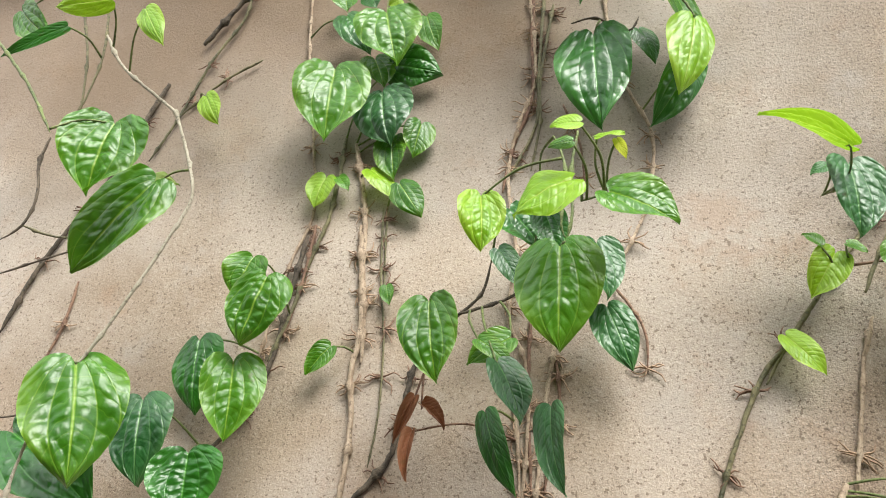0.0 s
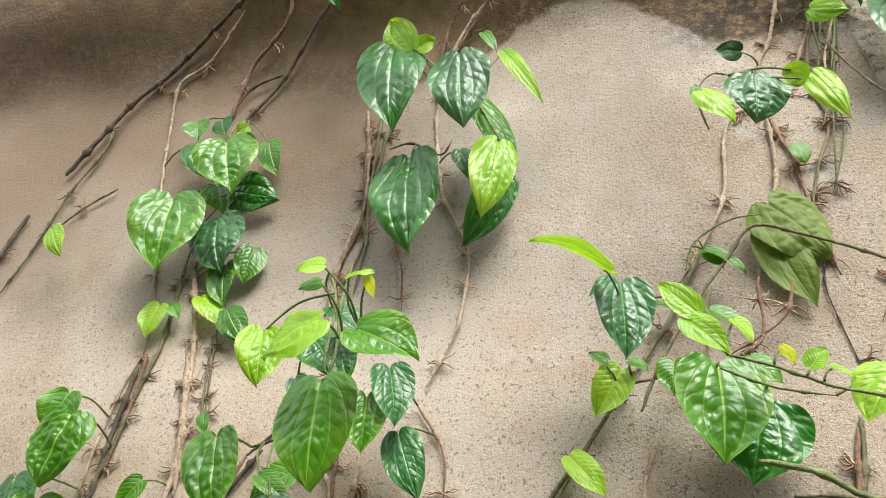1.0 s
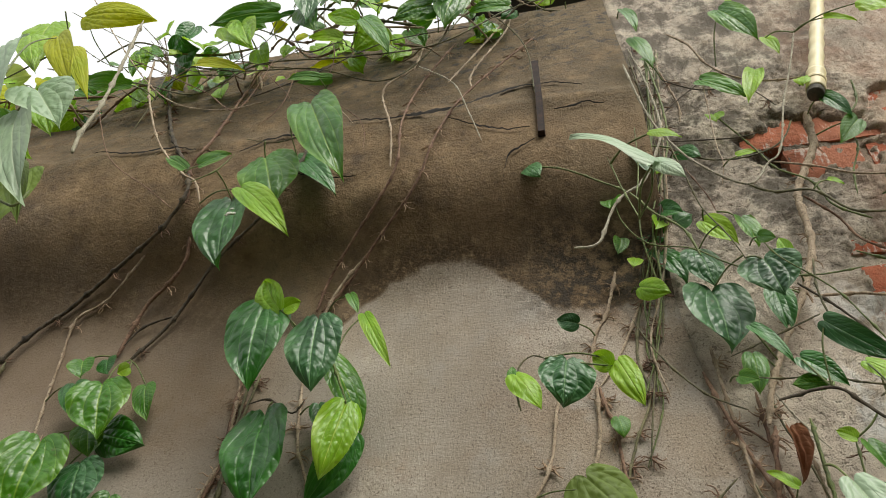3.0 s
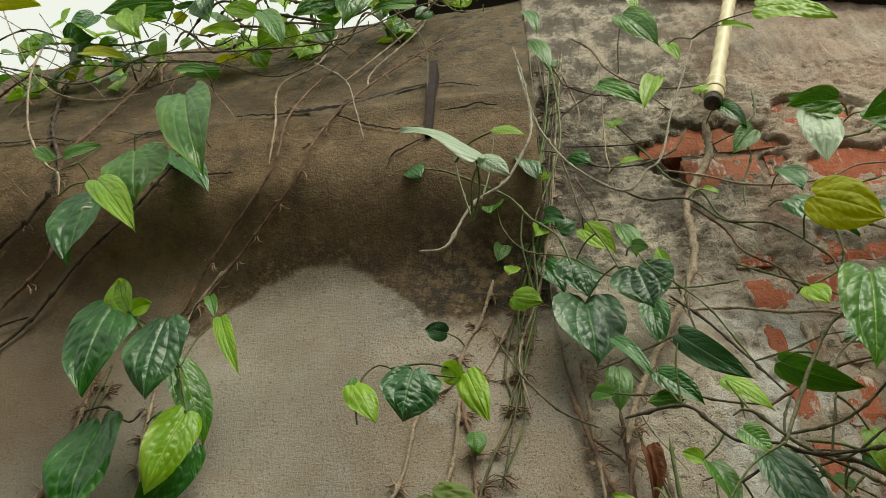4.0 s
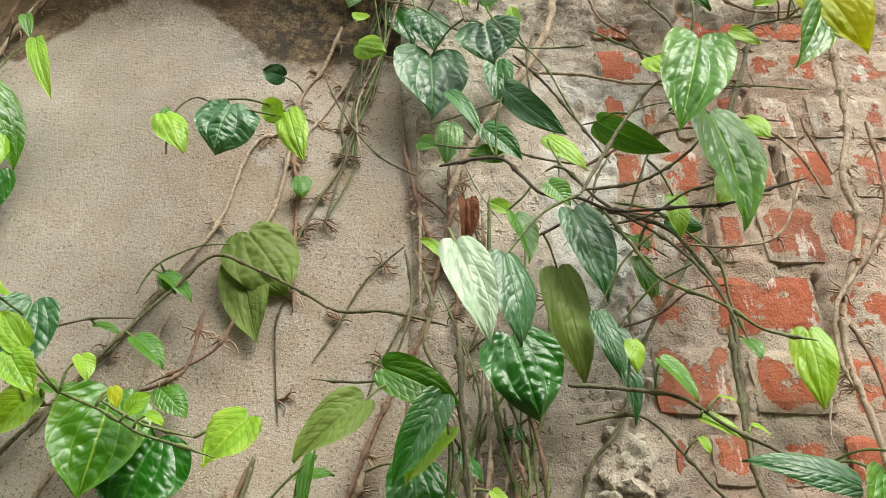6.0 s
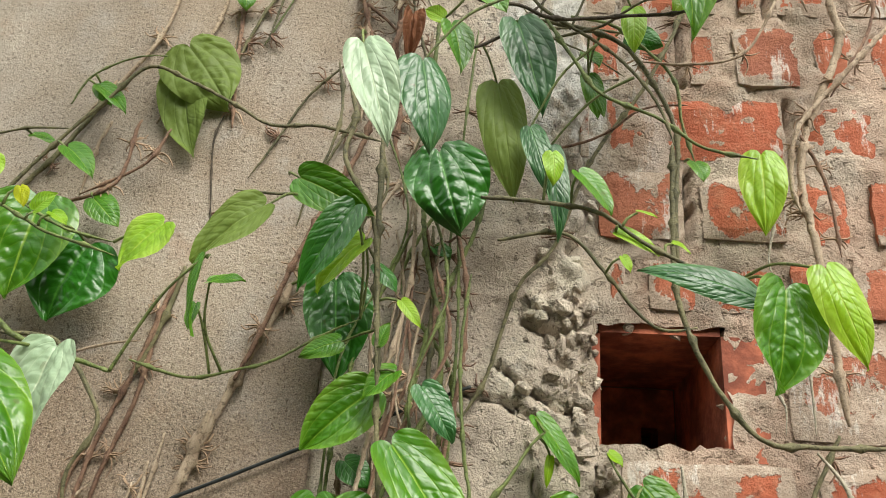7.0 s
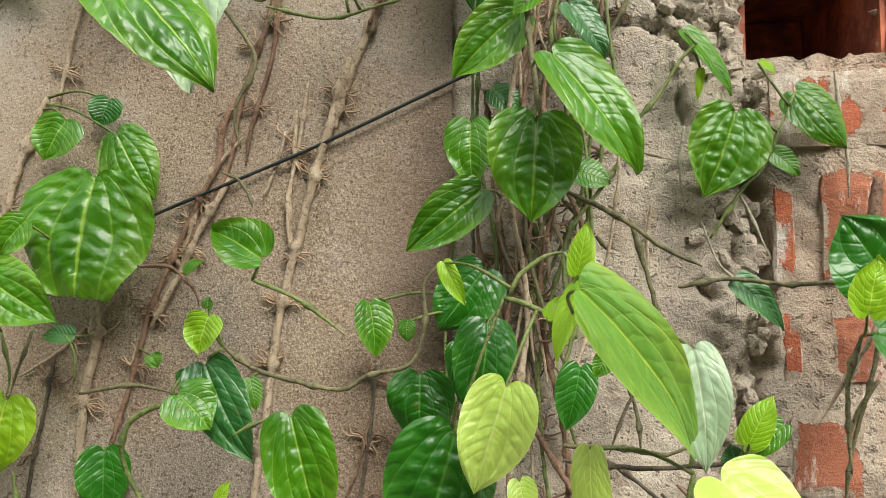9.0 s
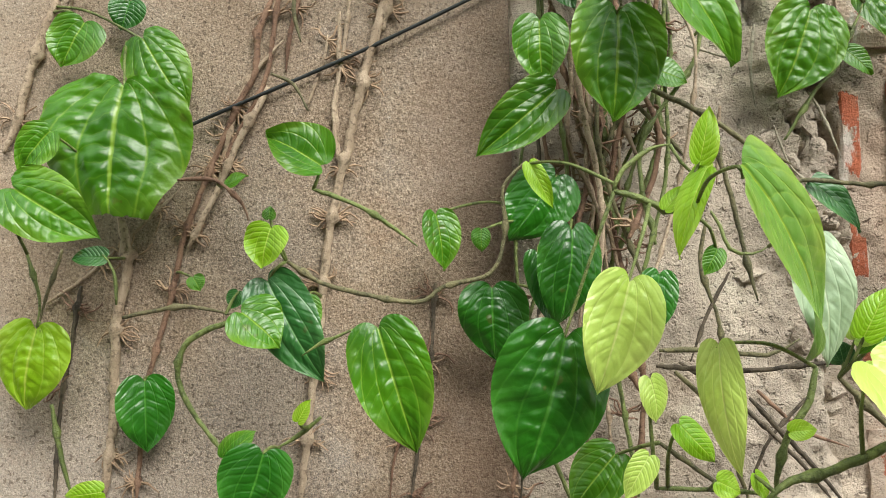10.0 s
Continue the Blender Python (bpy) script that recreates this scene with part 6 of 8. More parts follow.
stem(v, [(0.292, 0.815, 3.335), (0.298, 0.747, 3.022), (0.234, 0.689, 2.750), (0.235, 0.669, 2.657)], 0.0021, "tan")
stem(v, [(0.204, 0.640, 2.979), (0.289, 0.640, 2.835), (0.333, 0.640, 2.718), (0.342, 0.640, 2.570)], 0.0012, "olive")
stem(v, [(-0.459, 0.620, 2.705), (-0.368, 0.620, 2.514), (-0.264, 0.620, 2.408), (-0.203, 0.620, 2.346)], 0.0010, "brown")
stem(v, [(-0.568, 0.600, 2.908), (-0.442, 0.600, 2.788), (-0.353, 0.600, 2.788), (-0.234, 0.600, 2.699)], 0.0008, "olive")
stem(v, [(-0.425, 0.600, 2.815), (-0.350, 0.600, 2.754), (-0.225, 0.600, 2.646), (-0.148, 0.600, 2.575), (-0.114, 0.600, 2.731)], 0.0010, "brown")
stem(v, [(-0.442, 0.600, 2.955), (-0.337, 0.600, 2.791), (-0.321, 0.600, 2.651), (-0.330, 0.600, 2.532)], 0.0008, "olive")
stem(v, [(-0.123, 0.620, 2.897), (-0.058, 0.620, 2.750), (-0.010, 0.620, 2.798), (0.072, 0.620, 2.715), (0.151, 0.620, 2.794)], 0.0008, "olive")
stem(v, [(-0.064, 0.600, 2.679), (-0.069, 0.600, 2.573), (-0.098, 0.600, 2.514)], 0.0008, "brown")
stem(v, [(-0.115, 0.600, 2.674), (-0.061, 0.600, 2.588), (-0.047, 0.600, 2.519)], 0.0008, "brown")
stem(v, [(0.010, 0.580, 2.447), (-0.041, 0.580, 2.428), (-0.099, 0.580, 2.448)], 0.0008, "olive")
stem(v, [(-0.161, 0.580, 2.353), (-0.127, 0.580, 2.374), (-0.107, 0.580, 2.411)], 0.0010, "green")
leaf(v, (0.007, 0.550, 2.482), (0.087, 0.550, 2.279), 0.074, "mid", stalk=(0.010, 0.580, 2.447))
leaf(v, (-0.069, 0.600, 2.422), (-0.024, 0.600, 2.305), 0.089, "mid", stalk=(-0.064, 0.580, 2.436))
leaf(v, (-0.046, 0.650, 2.489), (0.030, 0.650, 2.374), 0.045, "dark", stalk=(-0.047, 0.600, 2.519))
leaf(v, (-0.113, 0.624, 2.357), (-0.102, 0.624, 2.208), 0.083, "dark", stalk=(-0.127, 0.580, 2.374))
leaf(v, (-0.065, 0.560, 2.299), (0.026, 0.560, 2.189), 0.039, "lime", stalk=(-0.147, 0.600, 2.326))
leaf(v, (-0.175, 0.600, 2.424), (-0.127, 0.600, 2.445), 0.030, "mid", stalk=(-0.194, 0.600, 2.404))
leaf(v, (-0.192, 0.600, 2.416), (-0.241, 0.600, 2.460), 0.020, "mid", stalk=(-0.198, 0.600, 2.409))
leaf(v, (0.007, 0.600, 2.633), (-0.060, 0.600, 2.641), 0.021, "mid", stalk=(-0.013, 0.620, 2.620))
leaf(v, (-0.173, 0.550, 2.792), (-0.139, 0.550, 2.692), 0.053, "lime", stalk=(-0.162, 0.600, 2.787))
leaf(v, (-0.466, 0.500, 2.808), (-0.313, 0.500, 2.755), 0.065, "yellow", stalk=(-0.465, 0.600, 2.809))
leaf(v, (-0.103, 0.550, 2.812), (-0.250, 0.550, 2.819), 0.043, "mid", stalk=(-0.143, 0.600, 2.830))
leaf(v, (-0.217, 0.560, 2.807), (-0.133, 0.560, 2.709), 0.045, "lime", stalk=(-0.195, 0.600, 2.755))
leaf(v, (-0.161, 0.550, 2.964), (-0.144, 0.550, 2.844), 0.063, "mid", stalk=(-0.113, 0.600, 2.961))
leaf(v, (-0.066, 0.560, 2.932), (-0.063, 0.560, 2.786), 0.058, "dark", stalk=(-0.115, 0.600, 2.935))
leaf(v, (-0.075, 0.580, 2.875), (-0.047, 0.580, 2.779), 0.055, "mid", stalk=(-0.118, 0.600, 2.885))
leaf(v, (-0.066, 0.580, 2.977), (-0.012, 0.580, 2.883), 0.056, "mid", stalk=(-0.112, 0.600, 2.980))
leaf(v, (0.038, 0.580, 2.791), (-0.026, 0.580, 2.831), 0.036, "lime", stalk=(0.018, 0.620, 2.771))
leaf(v, (0.005, 0.600, 2.774), (-0.063, 0.600, 2.792), 0.030, "lime", stalk=(0.009, 0.620, 2.779))
leaf(v, (0.033, 0.600, 2.844), (0.092, 0.600, 2.700), 0.046, "mid", stalk=(0.047, 0.630, 2.852))
leaf(v, (0.170, 0.600, 2.853), (0.093, 0.600, 2.828), 0.063, "mid", stalk=(0.169, 0.660, 2.859))
leaf(v, (0.218, 0.600, 2.899), (0.188, 0.600, 2.778), 0.067, "mid", stalk=(0.242, 0.640, 2.913))
leaf(v, (0.175, 0.580, 2.942), (0.195, 0.580, 2.847), 0.073, "dark", stalk=(0.212, 0.640, 2.964))
leaf(v, (0.312, 0.620, 2.844), (0.234, 0.620, 2.843), 0.037, "mid", stalk=(0.315, 0.620, 2.833))
leaf(v, (-0.253, 0.580, 2.717), (-0.151, 0.580, 2.663), 0.027, "yellow", stalk=(-0.254, 0.600, 2.715))
leaf(v, (-0.360, 0.560, 2.648), (-0.447, 0.560, 2.658), 0.036, "mid", stalk=(-0.333, 0.600, 2.660))
leaf(v, (-0.005, 0.580, 2.604), (-0.064, 0.580, 2.617), 0.022, "mid", stalk=(-0.003, 0.620, 2.605))

v = thing("betel_vine", "vine shoot with leaves painted pale for sky sheen, hanging free before the ledge", "climbing vine", (-0.076, 0.300, 1.939), "betel vines on the wall")
bpy.context.view_layer.update()
stem(v, [(-0.558, 0.290, 2.609), (-0.381, 0.290, 2.370), (-0.310, 0.290, 2.288), (-0.196, 0.290, 2.141), (-0.148, 0.290, 2.019), (-0.138, 0.290, 2.000), (-0.123, 0.290, 1.953)], 0.0020, "dark")
stem(v, [(-0.123, 0.290, 1.953), (-0.101, 0.290, 1.946), (-0.080, 0.290, 1.935), (-0.075, 0.290, 1.954)], 0.0015, "green")
stem(v, [(-0.115, 0.340, 2.085), (-0.120, 0.340, 2.120), (-0.117, 0.340, 2.182), (-0.125, 0.340, 2.279), (-0.134, 0.340, 2.375)], 0.0022, "pale")
stem(v, [(-0.294, 0.340, 2.094), (-0.259, 0.340, 2.106), (-0.222, 0.340, 2.131), (-0.221, 0.340, 2.151)], 0.0013, "green")
stem(v, [(-0.428, 0.420, 2.186), (-0.352, 0.420, 2.152), (-0.312, 0.420, 2.120)], 0.0010, "tan")
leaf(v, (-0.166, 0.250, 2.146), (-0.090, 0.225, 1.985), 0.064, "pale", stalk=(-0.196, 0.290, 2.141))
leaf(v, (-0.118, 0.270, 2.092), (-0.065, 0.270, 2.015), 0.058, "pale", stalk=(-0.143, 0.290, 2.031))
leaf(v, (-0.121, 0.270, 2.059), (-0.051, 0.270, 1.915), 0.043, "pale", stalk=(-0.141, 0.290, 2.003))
leaf(v, (-0.149, 0.300, 2.133), (-0.103, 0.300, 2.061), 0.036, "lime", stalk=(-0.143, 0.290, 2.031))
leaf(v, (-0.192, 0.270, 2.130), (-0.294, 0.270, 2.180), 0.024, "pale", stalk=(-0.207, 0.290, 2.156))
leaf(v, (-0.252, 0.360, 2.198), (-0.308, 0.360, 2.190), 0.040, "mid", stalk=(-0.162, 0.290, 2.053))
leaf(v, (-0.240, 0.360, 2.183), (-0.271, 0.360, 2.157), 0.034, "lime", stalk=(-0.208, 0.340, 2.118))
leaf(v, (-0.278, 0.400, 2.144), (-0.339, 0.400, 2.128), 0.048, "mid", stalk=(-0.146, 0.290, 2.014))
leaf(v, (-0.296, 0.450, 2.237), (-0.300, 0.450, 2.107), 0.068, "back", stalk=(-0.139, 0.290, 2.000))
leaf(v, (-0.176, 0.340, 2.083), (-0.122, 0.340, 1.983), 0.024, "back", stalk=(-0.136, 0.290, 1.999))
leaf(v, (-0.281, 0.400, 2.144), (-0.259, 0.400, 2.122), 0.018, "dead")
leaf(v, (-0.342, 0.400, 2.511), (-0.247, 0.400, 2.349), 0.040, "yellow", stalk=(-0.202, 0.290, 2.149))
leaf(v, (-0.392, 0.400, 2.525), (-0.341, 0.400, 2.418), 0.045, "lime")
leaf(v, (-0.478, 0.400, 2.408), (-0.396, 0.400, 2.260), 0.045, "yellow")
leaf(v, (-0.387, 0.460, 2.601), (-0.297, 0.460, 2.440), 0.033, "yellow", stalk=(-0.364, 0.400, 2.594))
leaf(v, (-0.450, 0.450, 2.677), (-0.421, 0.450, 2.547), 0.072, "lime")
leaf(v, (-0.416, 0.420, 2.426), (-0.499, 0.420, 2.478), 0.040, "mid", stalk=(-0.326, 0.400, 2.449))
leaf(v, (-0.271, 0.500, 2.517), (-0.364, 0.500, 2.543), 0.020, "mid")
leaf(v, (-0.377, 0.420, 2.324), (-0.299, 0.420, 2.275), 0.036, "mid", stalk=(-0.410, 0.420, 2.267))
leaf(v, (-0.342, 0.420, 2.272), (-0.261, 0.420, 2.218), 0.043, "lime", stalk=(-0.365, 0.420, 2.240))

v = thing("betel_vine", "betel vine with large round leaves and fibrous stems on plaster", "climbing vine", (0.430, 0.764, 1.145), "betel vines on the wall")
bpy.context.view_layer.update()
stem(v, [(0.442, 0.761, 1.570), (0.433, 0.761, 1.534), (0.416, 0.761, 1.477), (0.404, 0.762, 1.429), (0.386, 0.762, 1.350), (0.377, 0.762, 1.275), (0.368, 0.761, 1.201), (0.361, 0.761, 1.146)], 0.0040, "tan", roots=7)
stem(v, [(0.495, 0.760, 1.686), (0.464, 0.761, 1.608), (0.440, 0.762, 1.547), (0.431, 0.760, 1.510)], 0.0040, "tan", roots=6)
stem(v, [(0.343, 0.763, 1.538), (0.332, 0.762, 1.511), (0.330, 0.762, 1.482), (0.315, 0.762, 1.453), (0.291, 0.762, 1.399), (0.272, 0.762, 1.352), (0.263, 0.762, 1.311), (0.249, 0.763, 1.265), (0.241, 0.762, 1.229), (0.233, 0.762, 1.147)], 0.0026, "brown", roots=6)
stem(v, [(0.341, 0.761, 1.469), (0.315, 0.761, 1.423), (0.298, 0.761, 1.386), (0.275, 0.761, 1.343)], 0.0030, "tan", roots=6)
stem(v, [(0.172, 0.761, 1.543), (0.150, 0.761, 1.487), (0.139, 0.761, 1.445), (0.128, 0.761, 1.422)], 0.0040, "tan", roots=4)
stem(v, [(0.223, 0.760, 1.370), (0.228, 0.760, 1.328), (0.218, 0.762, 1.286), (0.216, 0.761, 1.219), (0.207, 0.761, 1.147)], 0.0042, "tan", roots=5)
stem(v, [(0.190, 0.762, 1.316), (0.181, 0.763, 1.266), (0.172, 0.764, 1.220), (0.168, 0.762, 1.147)], 0.0019, "dark", roots=3)
stem(v, [(0.390, 0.763, 1.690), (0.370, 0.762, 1.605), (0.349, 0.763, 1.539), (0.338, 0.762, 1.476), (0.309, 0.762, 1.420), (0.301, 0.762, 1.393)], 0.0023, "brown", roots=4)
stem(v, [(0.382, 0.762, 1.649), (0.375, 0.763, 1.577), (0.358, 0.763, 1.513), (0.354, 0.763, 1.480)], 0.0023, "brown", roots=3)
stem(v, [(0.395, 0.763, 1.700), (0.389, 0.763, 1.663), (0.379, 0.762, 1.623), (0.368, 0.762, 1.594)], 0.0026, "olive", roots=4)
stem(v, [(0.406, 0.764, 1.551), (0.401, 0.763, 1.505), (0.393, 0.763, 1.453), (0.396, 0.764, 1.400)], 0.0016, "tan", roots=3)
stem(v, [(0.299, 0.763, 1.389), (0.319, 0.763, 1.465), (0.354, 0.762, 1.507)], 0.0022, "tan", roots=5)
stem(v, [(0.371, 0.763, 1.454), (0.385, 0.764, 1.495), (0.387, 0.763, 1.509)], 0.0016, "tan", roots=3)
stem(v, [(0.397, 0.763, 1.527), (0.395, 0.764, 1.478), (0.391, 0.762, 1.447), (0.395, 0.762, 1.402)], 0.0018, "tan", roots=2)
stem(v, [(0.465, 0.763, 1.278), (0.454, 0.763, 1.231), (0.435, 0.764, 1.183), (0.430, 0.764, 1.145)], 0.0014, "brown", roots=2)
stem(v, [(0.468, 0.764, 1.313), (0.463, 0.763, 1.252), (0.455, 0.763, 1.201), (0.446, 0.764, 1.145)], 0.0018, "dark", roots=2)
stem(v, [(0.307, 0.660, 1.600), (0.347, 0.660, 1.597), (0.369, 0.660, 1.580), (0.388, 0.660, 1.556), (0.398, 0.660, 1.535), (0.384, 0.660, 1.502), (0.388, 0.660, 1.473)], 0.0019, "olive")
stem(v, [(0.387, 0.710, 1.597), (0.437, 0.710, 1.585), (0.478, 0.710, 1.594), (0.503, 0.710, 1.602), (0.542, 0.710, 1.626), (0.569, 0.710, 1.640)], 0.0013, "green")
stem(v, [(0.332, 0.720, 1.603), (0.361, 0.720, 1.612), (0.389, 0.720, 1.616)], 0.0013, "tan")
stem(v, [(0.282, 0.620, 1.613), (0.317, 0.620, 1.604), (0.346, 0.620, 1.585), (0.385, 0.620, 1.573), (0.417, 0.620, 1.564)], 0.0024, "green")
stem(v, [(0.388, 0.690, 1.380), (0.426, 0.690, 1.364), (0.460, 0.690, 1.339)], 0.0018, "green")
stem(v, [(0.372, 0.680, 1.330), (0.401, 0.680, 1.313), (0.458, 0.680, 1.301), (0.478, 0.680, 1.311), (0.510, 0.680, 1.320), (0.520, 0.680, 1.350), (0.519, 0.680, 1.377), (0.535, 0.680, 1.394)], 0.0018, "olive")
stem(v, [(0.250, 0.700, 1.293), (0.294, 0.700, 1.300), (0.328, 0.700, 1.294)], 0.0017, "olive")
stem(v, [(0.340, 0.680, 1.292), (0.305, 0.680, 1.278), (0.297, 0.680, 1.253), (0.308, 0.680, 1.228), (0.326, 0.680, 1.204)], 0.0022, "green")
stem(v, [(0.421, 0.660, 1.285), (0.397, 0.660, 1.275), (0.386, 0.660, 1.268)], 0.0013, "green")
stem(v, [(0.400, 0.650, 1.230), (0.384, 0.650, 1.218), (0.370, 0.650, 1.210)], 0.0018, "green")
stem(v, [(0.283, 0.720, 1.392), (0.311, 0.720, 1.391), (0.331, 0.720, 1.373), (0.335, 0.720, 1.361)], 0.0017, "brown")
stem(v, [(0.176, 0.710, 1.340), (0.185, 0.710, 1.307), (0.183, 0.710, 1.288)], 0.0015, "green")
stem(v, [(0.197, 0.720, 1.343), (0.184, 0.720, 1.306), (0.180, 0.720, 1.290)], 0.0015, "olive")
stem(v, [(0.199, 0.700, 1.233), (0.207, 0.700, 1.191), (0.215, 0.700, 1.164)], 0.0019, "green")
stem(v, [(0.158, 0.764, 1.301), (0.193, 0.764, 1.323), (0.238, 0.763, 1.362), (0.270, 0.764, 1.392)], 0.0016, "tan", roots=2)
stem(v, [(0.246, 0.700, 1.302), (0.244, 0.700, 1.326), (0.236, 0.700, 1.338)], 0.0014, "green")
stem(v, [(0.358, 0.700, 1.463), (0.374, 0.700, 1.455), (0.384, 0.700, 1.436)], 0.0014, "olive")
leaf(v, (0.240, 0.728, 1.468), (0.227, 0.712, 1.366), 0.108, "mid", twist=-4, blunt=True, droop=0.12, fold=0.10, lobe=0.085, stalk=(0.232, 0.752, 1.505))
leaf(v, (0.191, 0.665, 1.383), (0.249, 0.665, 1.343), 0.046, "mid", stalk=(0.176, 0.710, 1.340))
leaf(v, (0.199, 0.700, 1.427), (0.175, 0.700, 1.399), 0.029, "mid", stalk=(0.223, 0.760, 1.370))
leaf(v, (0.206, 0.737, 1.517), (0.189, 0.737, 1.481), 0.050, "mid", stalk=(0.168, 0.761, 1.533))
leaf(v, (0.247, 0.745, 1.506), (0.280, 0.745, 1.448), 0.047, "mid", stalk=(0.170, 0.761, 1.538))
leaf(v, (0.235, 0.752, 1.538), (0.228, 0.752, 1.513), 0.027, "dark", stalk=(0.172, 0.761, 1.543))
leaf(v, (0.226, 0.730, 1.337), (0.198, 0.730, 1.337), 0.016, "dark", stalk=(0.227, 0.760, 1.337))
leaf(v, (0.178, 0.720, 1.287), (0.167, 0.720, 1.225), 0.055, "lime", stalk=(0.180, 0.720, 1.290))
leaf(v, (0.246, 0.748, 1.244), (0.247, 0.748, 1.188), 0.041, "dark", stalk=(0.244, 0.762, 1.244))
leaf(v, (0.365, 0.669, 1.353), (0.357, 0.669, 1.325), 0.031, "lime", stalk=(0.372, 0.680, 1.330))
leaf(v, (0.363, 0.670, 1.358), (0.364, 0.670, 1.367), 0.011, "mid", stalk=(0.372, 0.680, 1.330))
leaf(v, (0.344, 0.666, 1.297), (0.372, 0.666, 1.274), 0.042, "mid", stalk=(0.340, 0.680, 1.292))
leaf(v, (0.358, 0.680, 1.319), (0.394, 0.680, 1.246), 0.043, "blue", stalk=(0.372, 0.680, 1.330))
leaf(v, (0.378, 0.720, 1.305), (0.384, 0.720, 1.280), 0.015, "mid", stalk=(0.380, 0.762, 1.304))
leaf(v, (0.327, 0.720, 1.310), (0.322, 0.720, 1.297), 0.013, "dark", stalk=(0.324, 0.700, 1.294))
leaf(v, (0.439, 0.629, 1.289), (0.463, 0.629, 1.210), 0.047, "mid", stalk=(0.421, 0.660, 1.285))
leaf(v, (0.371, 0.620, 1.215), (0.358, 0.620, 1.170), 0.042, "dark", stalk=(0.373, 0.650, 1.211))
leaf(v, (0.340, 0.640, 1.207), (0.362, 0.640, 1.223), 0.018, "mid", stalk=(0.370, 0.650, 1.210))
leaf(v, (0.387, 0.640, 1.229), (0.396, 0.640, 1.243), 0.010, "lime", stalk=(0.391, 0.650, 1.224))
leaf(v, (0.245, 0.680, 1.177), (0.217, 0.680, 1.173), 0.016, "lime", stalk=(0.214, 0.700, 1.168))
leaf(v, (0.395, 0.691, 1.395), (0.356, 0.691, 1.419), 0.041, "mid", fold=.4, stalk=(0.389, 0.690, 1.380))
leaf(v, (0.285, 0.745, 1.321), (0.291, 0.745, 1.310), 0.015, "mid", stalk=(0.266, 0.762, 1.325))
leaf(v, (0.313, 0.740, 1.389), (0.330, 0.740, 1.397), 0.013, "mid", stalk=(0.313, 0.720, 1.389))
leaf(v, (0.383, 0.609, 1.577), (0.372, 0.609, 1.498), 0.056, "pale", twist=15, stalk=(0.381, 0.620, 1.574))
leaf(v, (0.358, 0.530, 1.548), (0.424, 0.530, 1.479), 0.060, "mid", stalk=(0.368, 0.620, 1.578))
leaf(v, (0.507, 0.618, 1.695), (0.459, 0.618, 1.644), 0.036, "back")
leaf(v, (0.475, 0.600, 1.647), (0.477, 0.600, 1.585), 0.019, "mid", twist=50, stalk=(0.417, 0.620, 1.564))
leaf(v, (0.450, 0.680, 1.655), (0.481, 0.680, 1.658), 0.020, "mid", stalk=(0.463, 0.710, 1.591))
leaf(v, (0.444, 0.680, 1.637), (0.443, 0.680, 1.614), 0.011, "mid", stalk=(0.454, 0.710, 1.589))
leaf(v, (0.514, 0.664, 1.743), (0.582, 0.664, 1.713), 0.035, "mid", twist=35)
leaf(v, (0.565, 0.660, 1.719), (0.524, 0.660, 1.643), 0.030, "dark", stalk=(0.569, 0.710, 1.640))
leaf(v, (0.571, 0.685, 1.700), (0.534, 0.685, 1.652), 0.031, "lime", stalk=(0.569, 0.710, 1.640))
leaf(v, (0.540, 0.735, 1.685), (0.547, 0.735, 1.592), 0.055, "dark", stalk=(0.495, 0.760, 1.686))

v = thing("betel_vine", "column of betel vine stems with large glossy layered leaves", "climbing vine", (0.529, 0.745, 1.149), "betel vines on the wall")
bpy.context.view_layer.update()
stem(v, [(0.577, 0.680, 1.792), (0.581, 0.680, 1.707), (0.585, 0.680, 1.651), (0.590, 0.680, 1.616), (0.593, 0.680, 1.564), (0.601, 0.680, 1.496)], 0.0027, "olive")
stem(v, [(0.545, 0.670, 1.840), (0.554, 0.670, 1.805), (0.549, 0.670, 1.766), (0.576, 0.670, 1.715), (0.585, 0.670, 1.667), (0.592, 0.670, 1.585)], 0.0022, "olive")
stem(v, [(0.526, 0.700, 1.884), (0.534, 0.700, 1.828), (0.522, 0.700, 1.770), (0.504, 0.700, 1.747), (0.450, 0.700, 1.748)], 0.0015, "olive")
stem(v, [(0.576, 0.690, 1.788), (0.583, 0.690, 1.745), (0.566, 0.690, 1.713), (0.586, 0.690, 1.674)], 0.0014, "olive")
stem(v, [(0.588, 0.735, 1.732), (0.600, 0.735, 1.671), (0.598, 0.735, 1.594), (0.611, 0.735, 1.549)], 0.0015, "tan", roots=1)
stem(v, [(0.630, 0.735, 1.738), (0.624, 0.735, 1.692), (0.613, 0.735, 1.637), (0.608, 0.735, 1.585)], 0.0015, "tan", roots=1)
stem(v, [(0.608, 0.740, 1.714), (0.605, 0.740, 1.654), (0.613, 0.740, 1.596), (0.621, 0.740, 1.551)], 0.0013, "brown", roots=1)
stem(v, [(0.558, 0.740, 1.530), (0.568, 0.740, 1.470), (0.585, 0.740, 1.429), (0.588, 0.740, 1.390)], 0.0019, "brown", roots=1)
stem(v, [(0.570, 0.735, 1.504), (0.573, 0.735, 1.457), (0.568, 0.735, 1.419), (0.583, 0.735, 1.382), (0.599, 0.735, 1.344), (0.606, 0.735, 1.302)], 0.0019, "tan", roots=2)
stem(v, [(0.581, 0.735, 1.474), (0.586, 0.735, 1.427), (0.582, 0.735, 1.394), (0.591, 0.735, 1.361), (0.596, 0.735, 1.319)], 0.0019, "tan", roots=2)
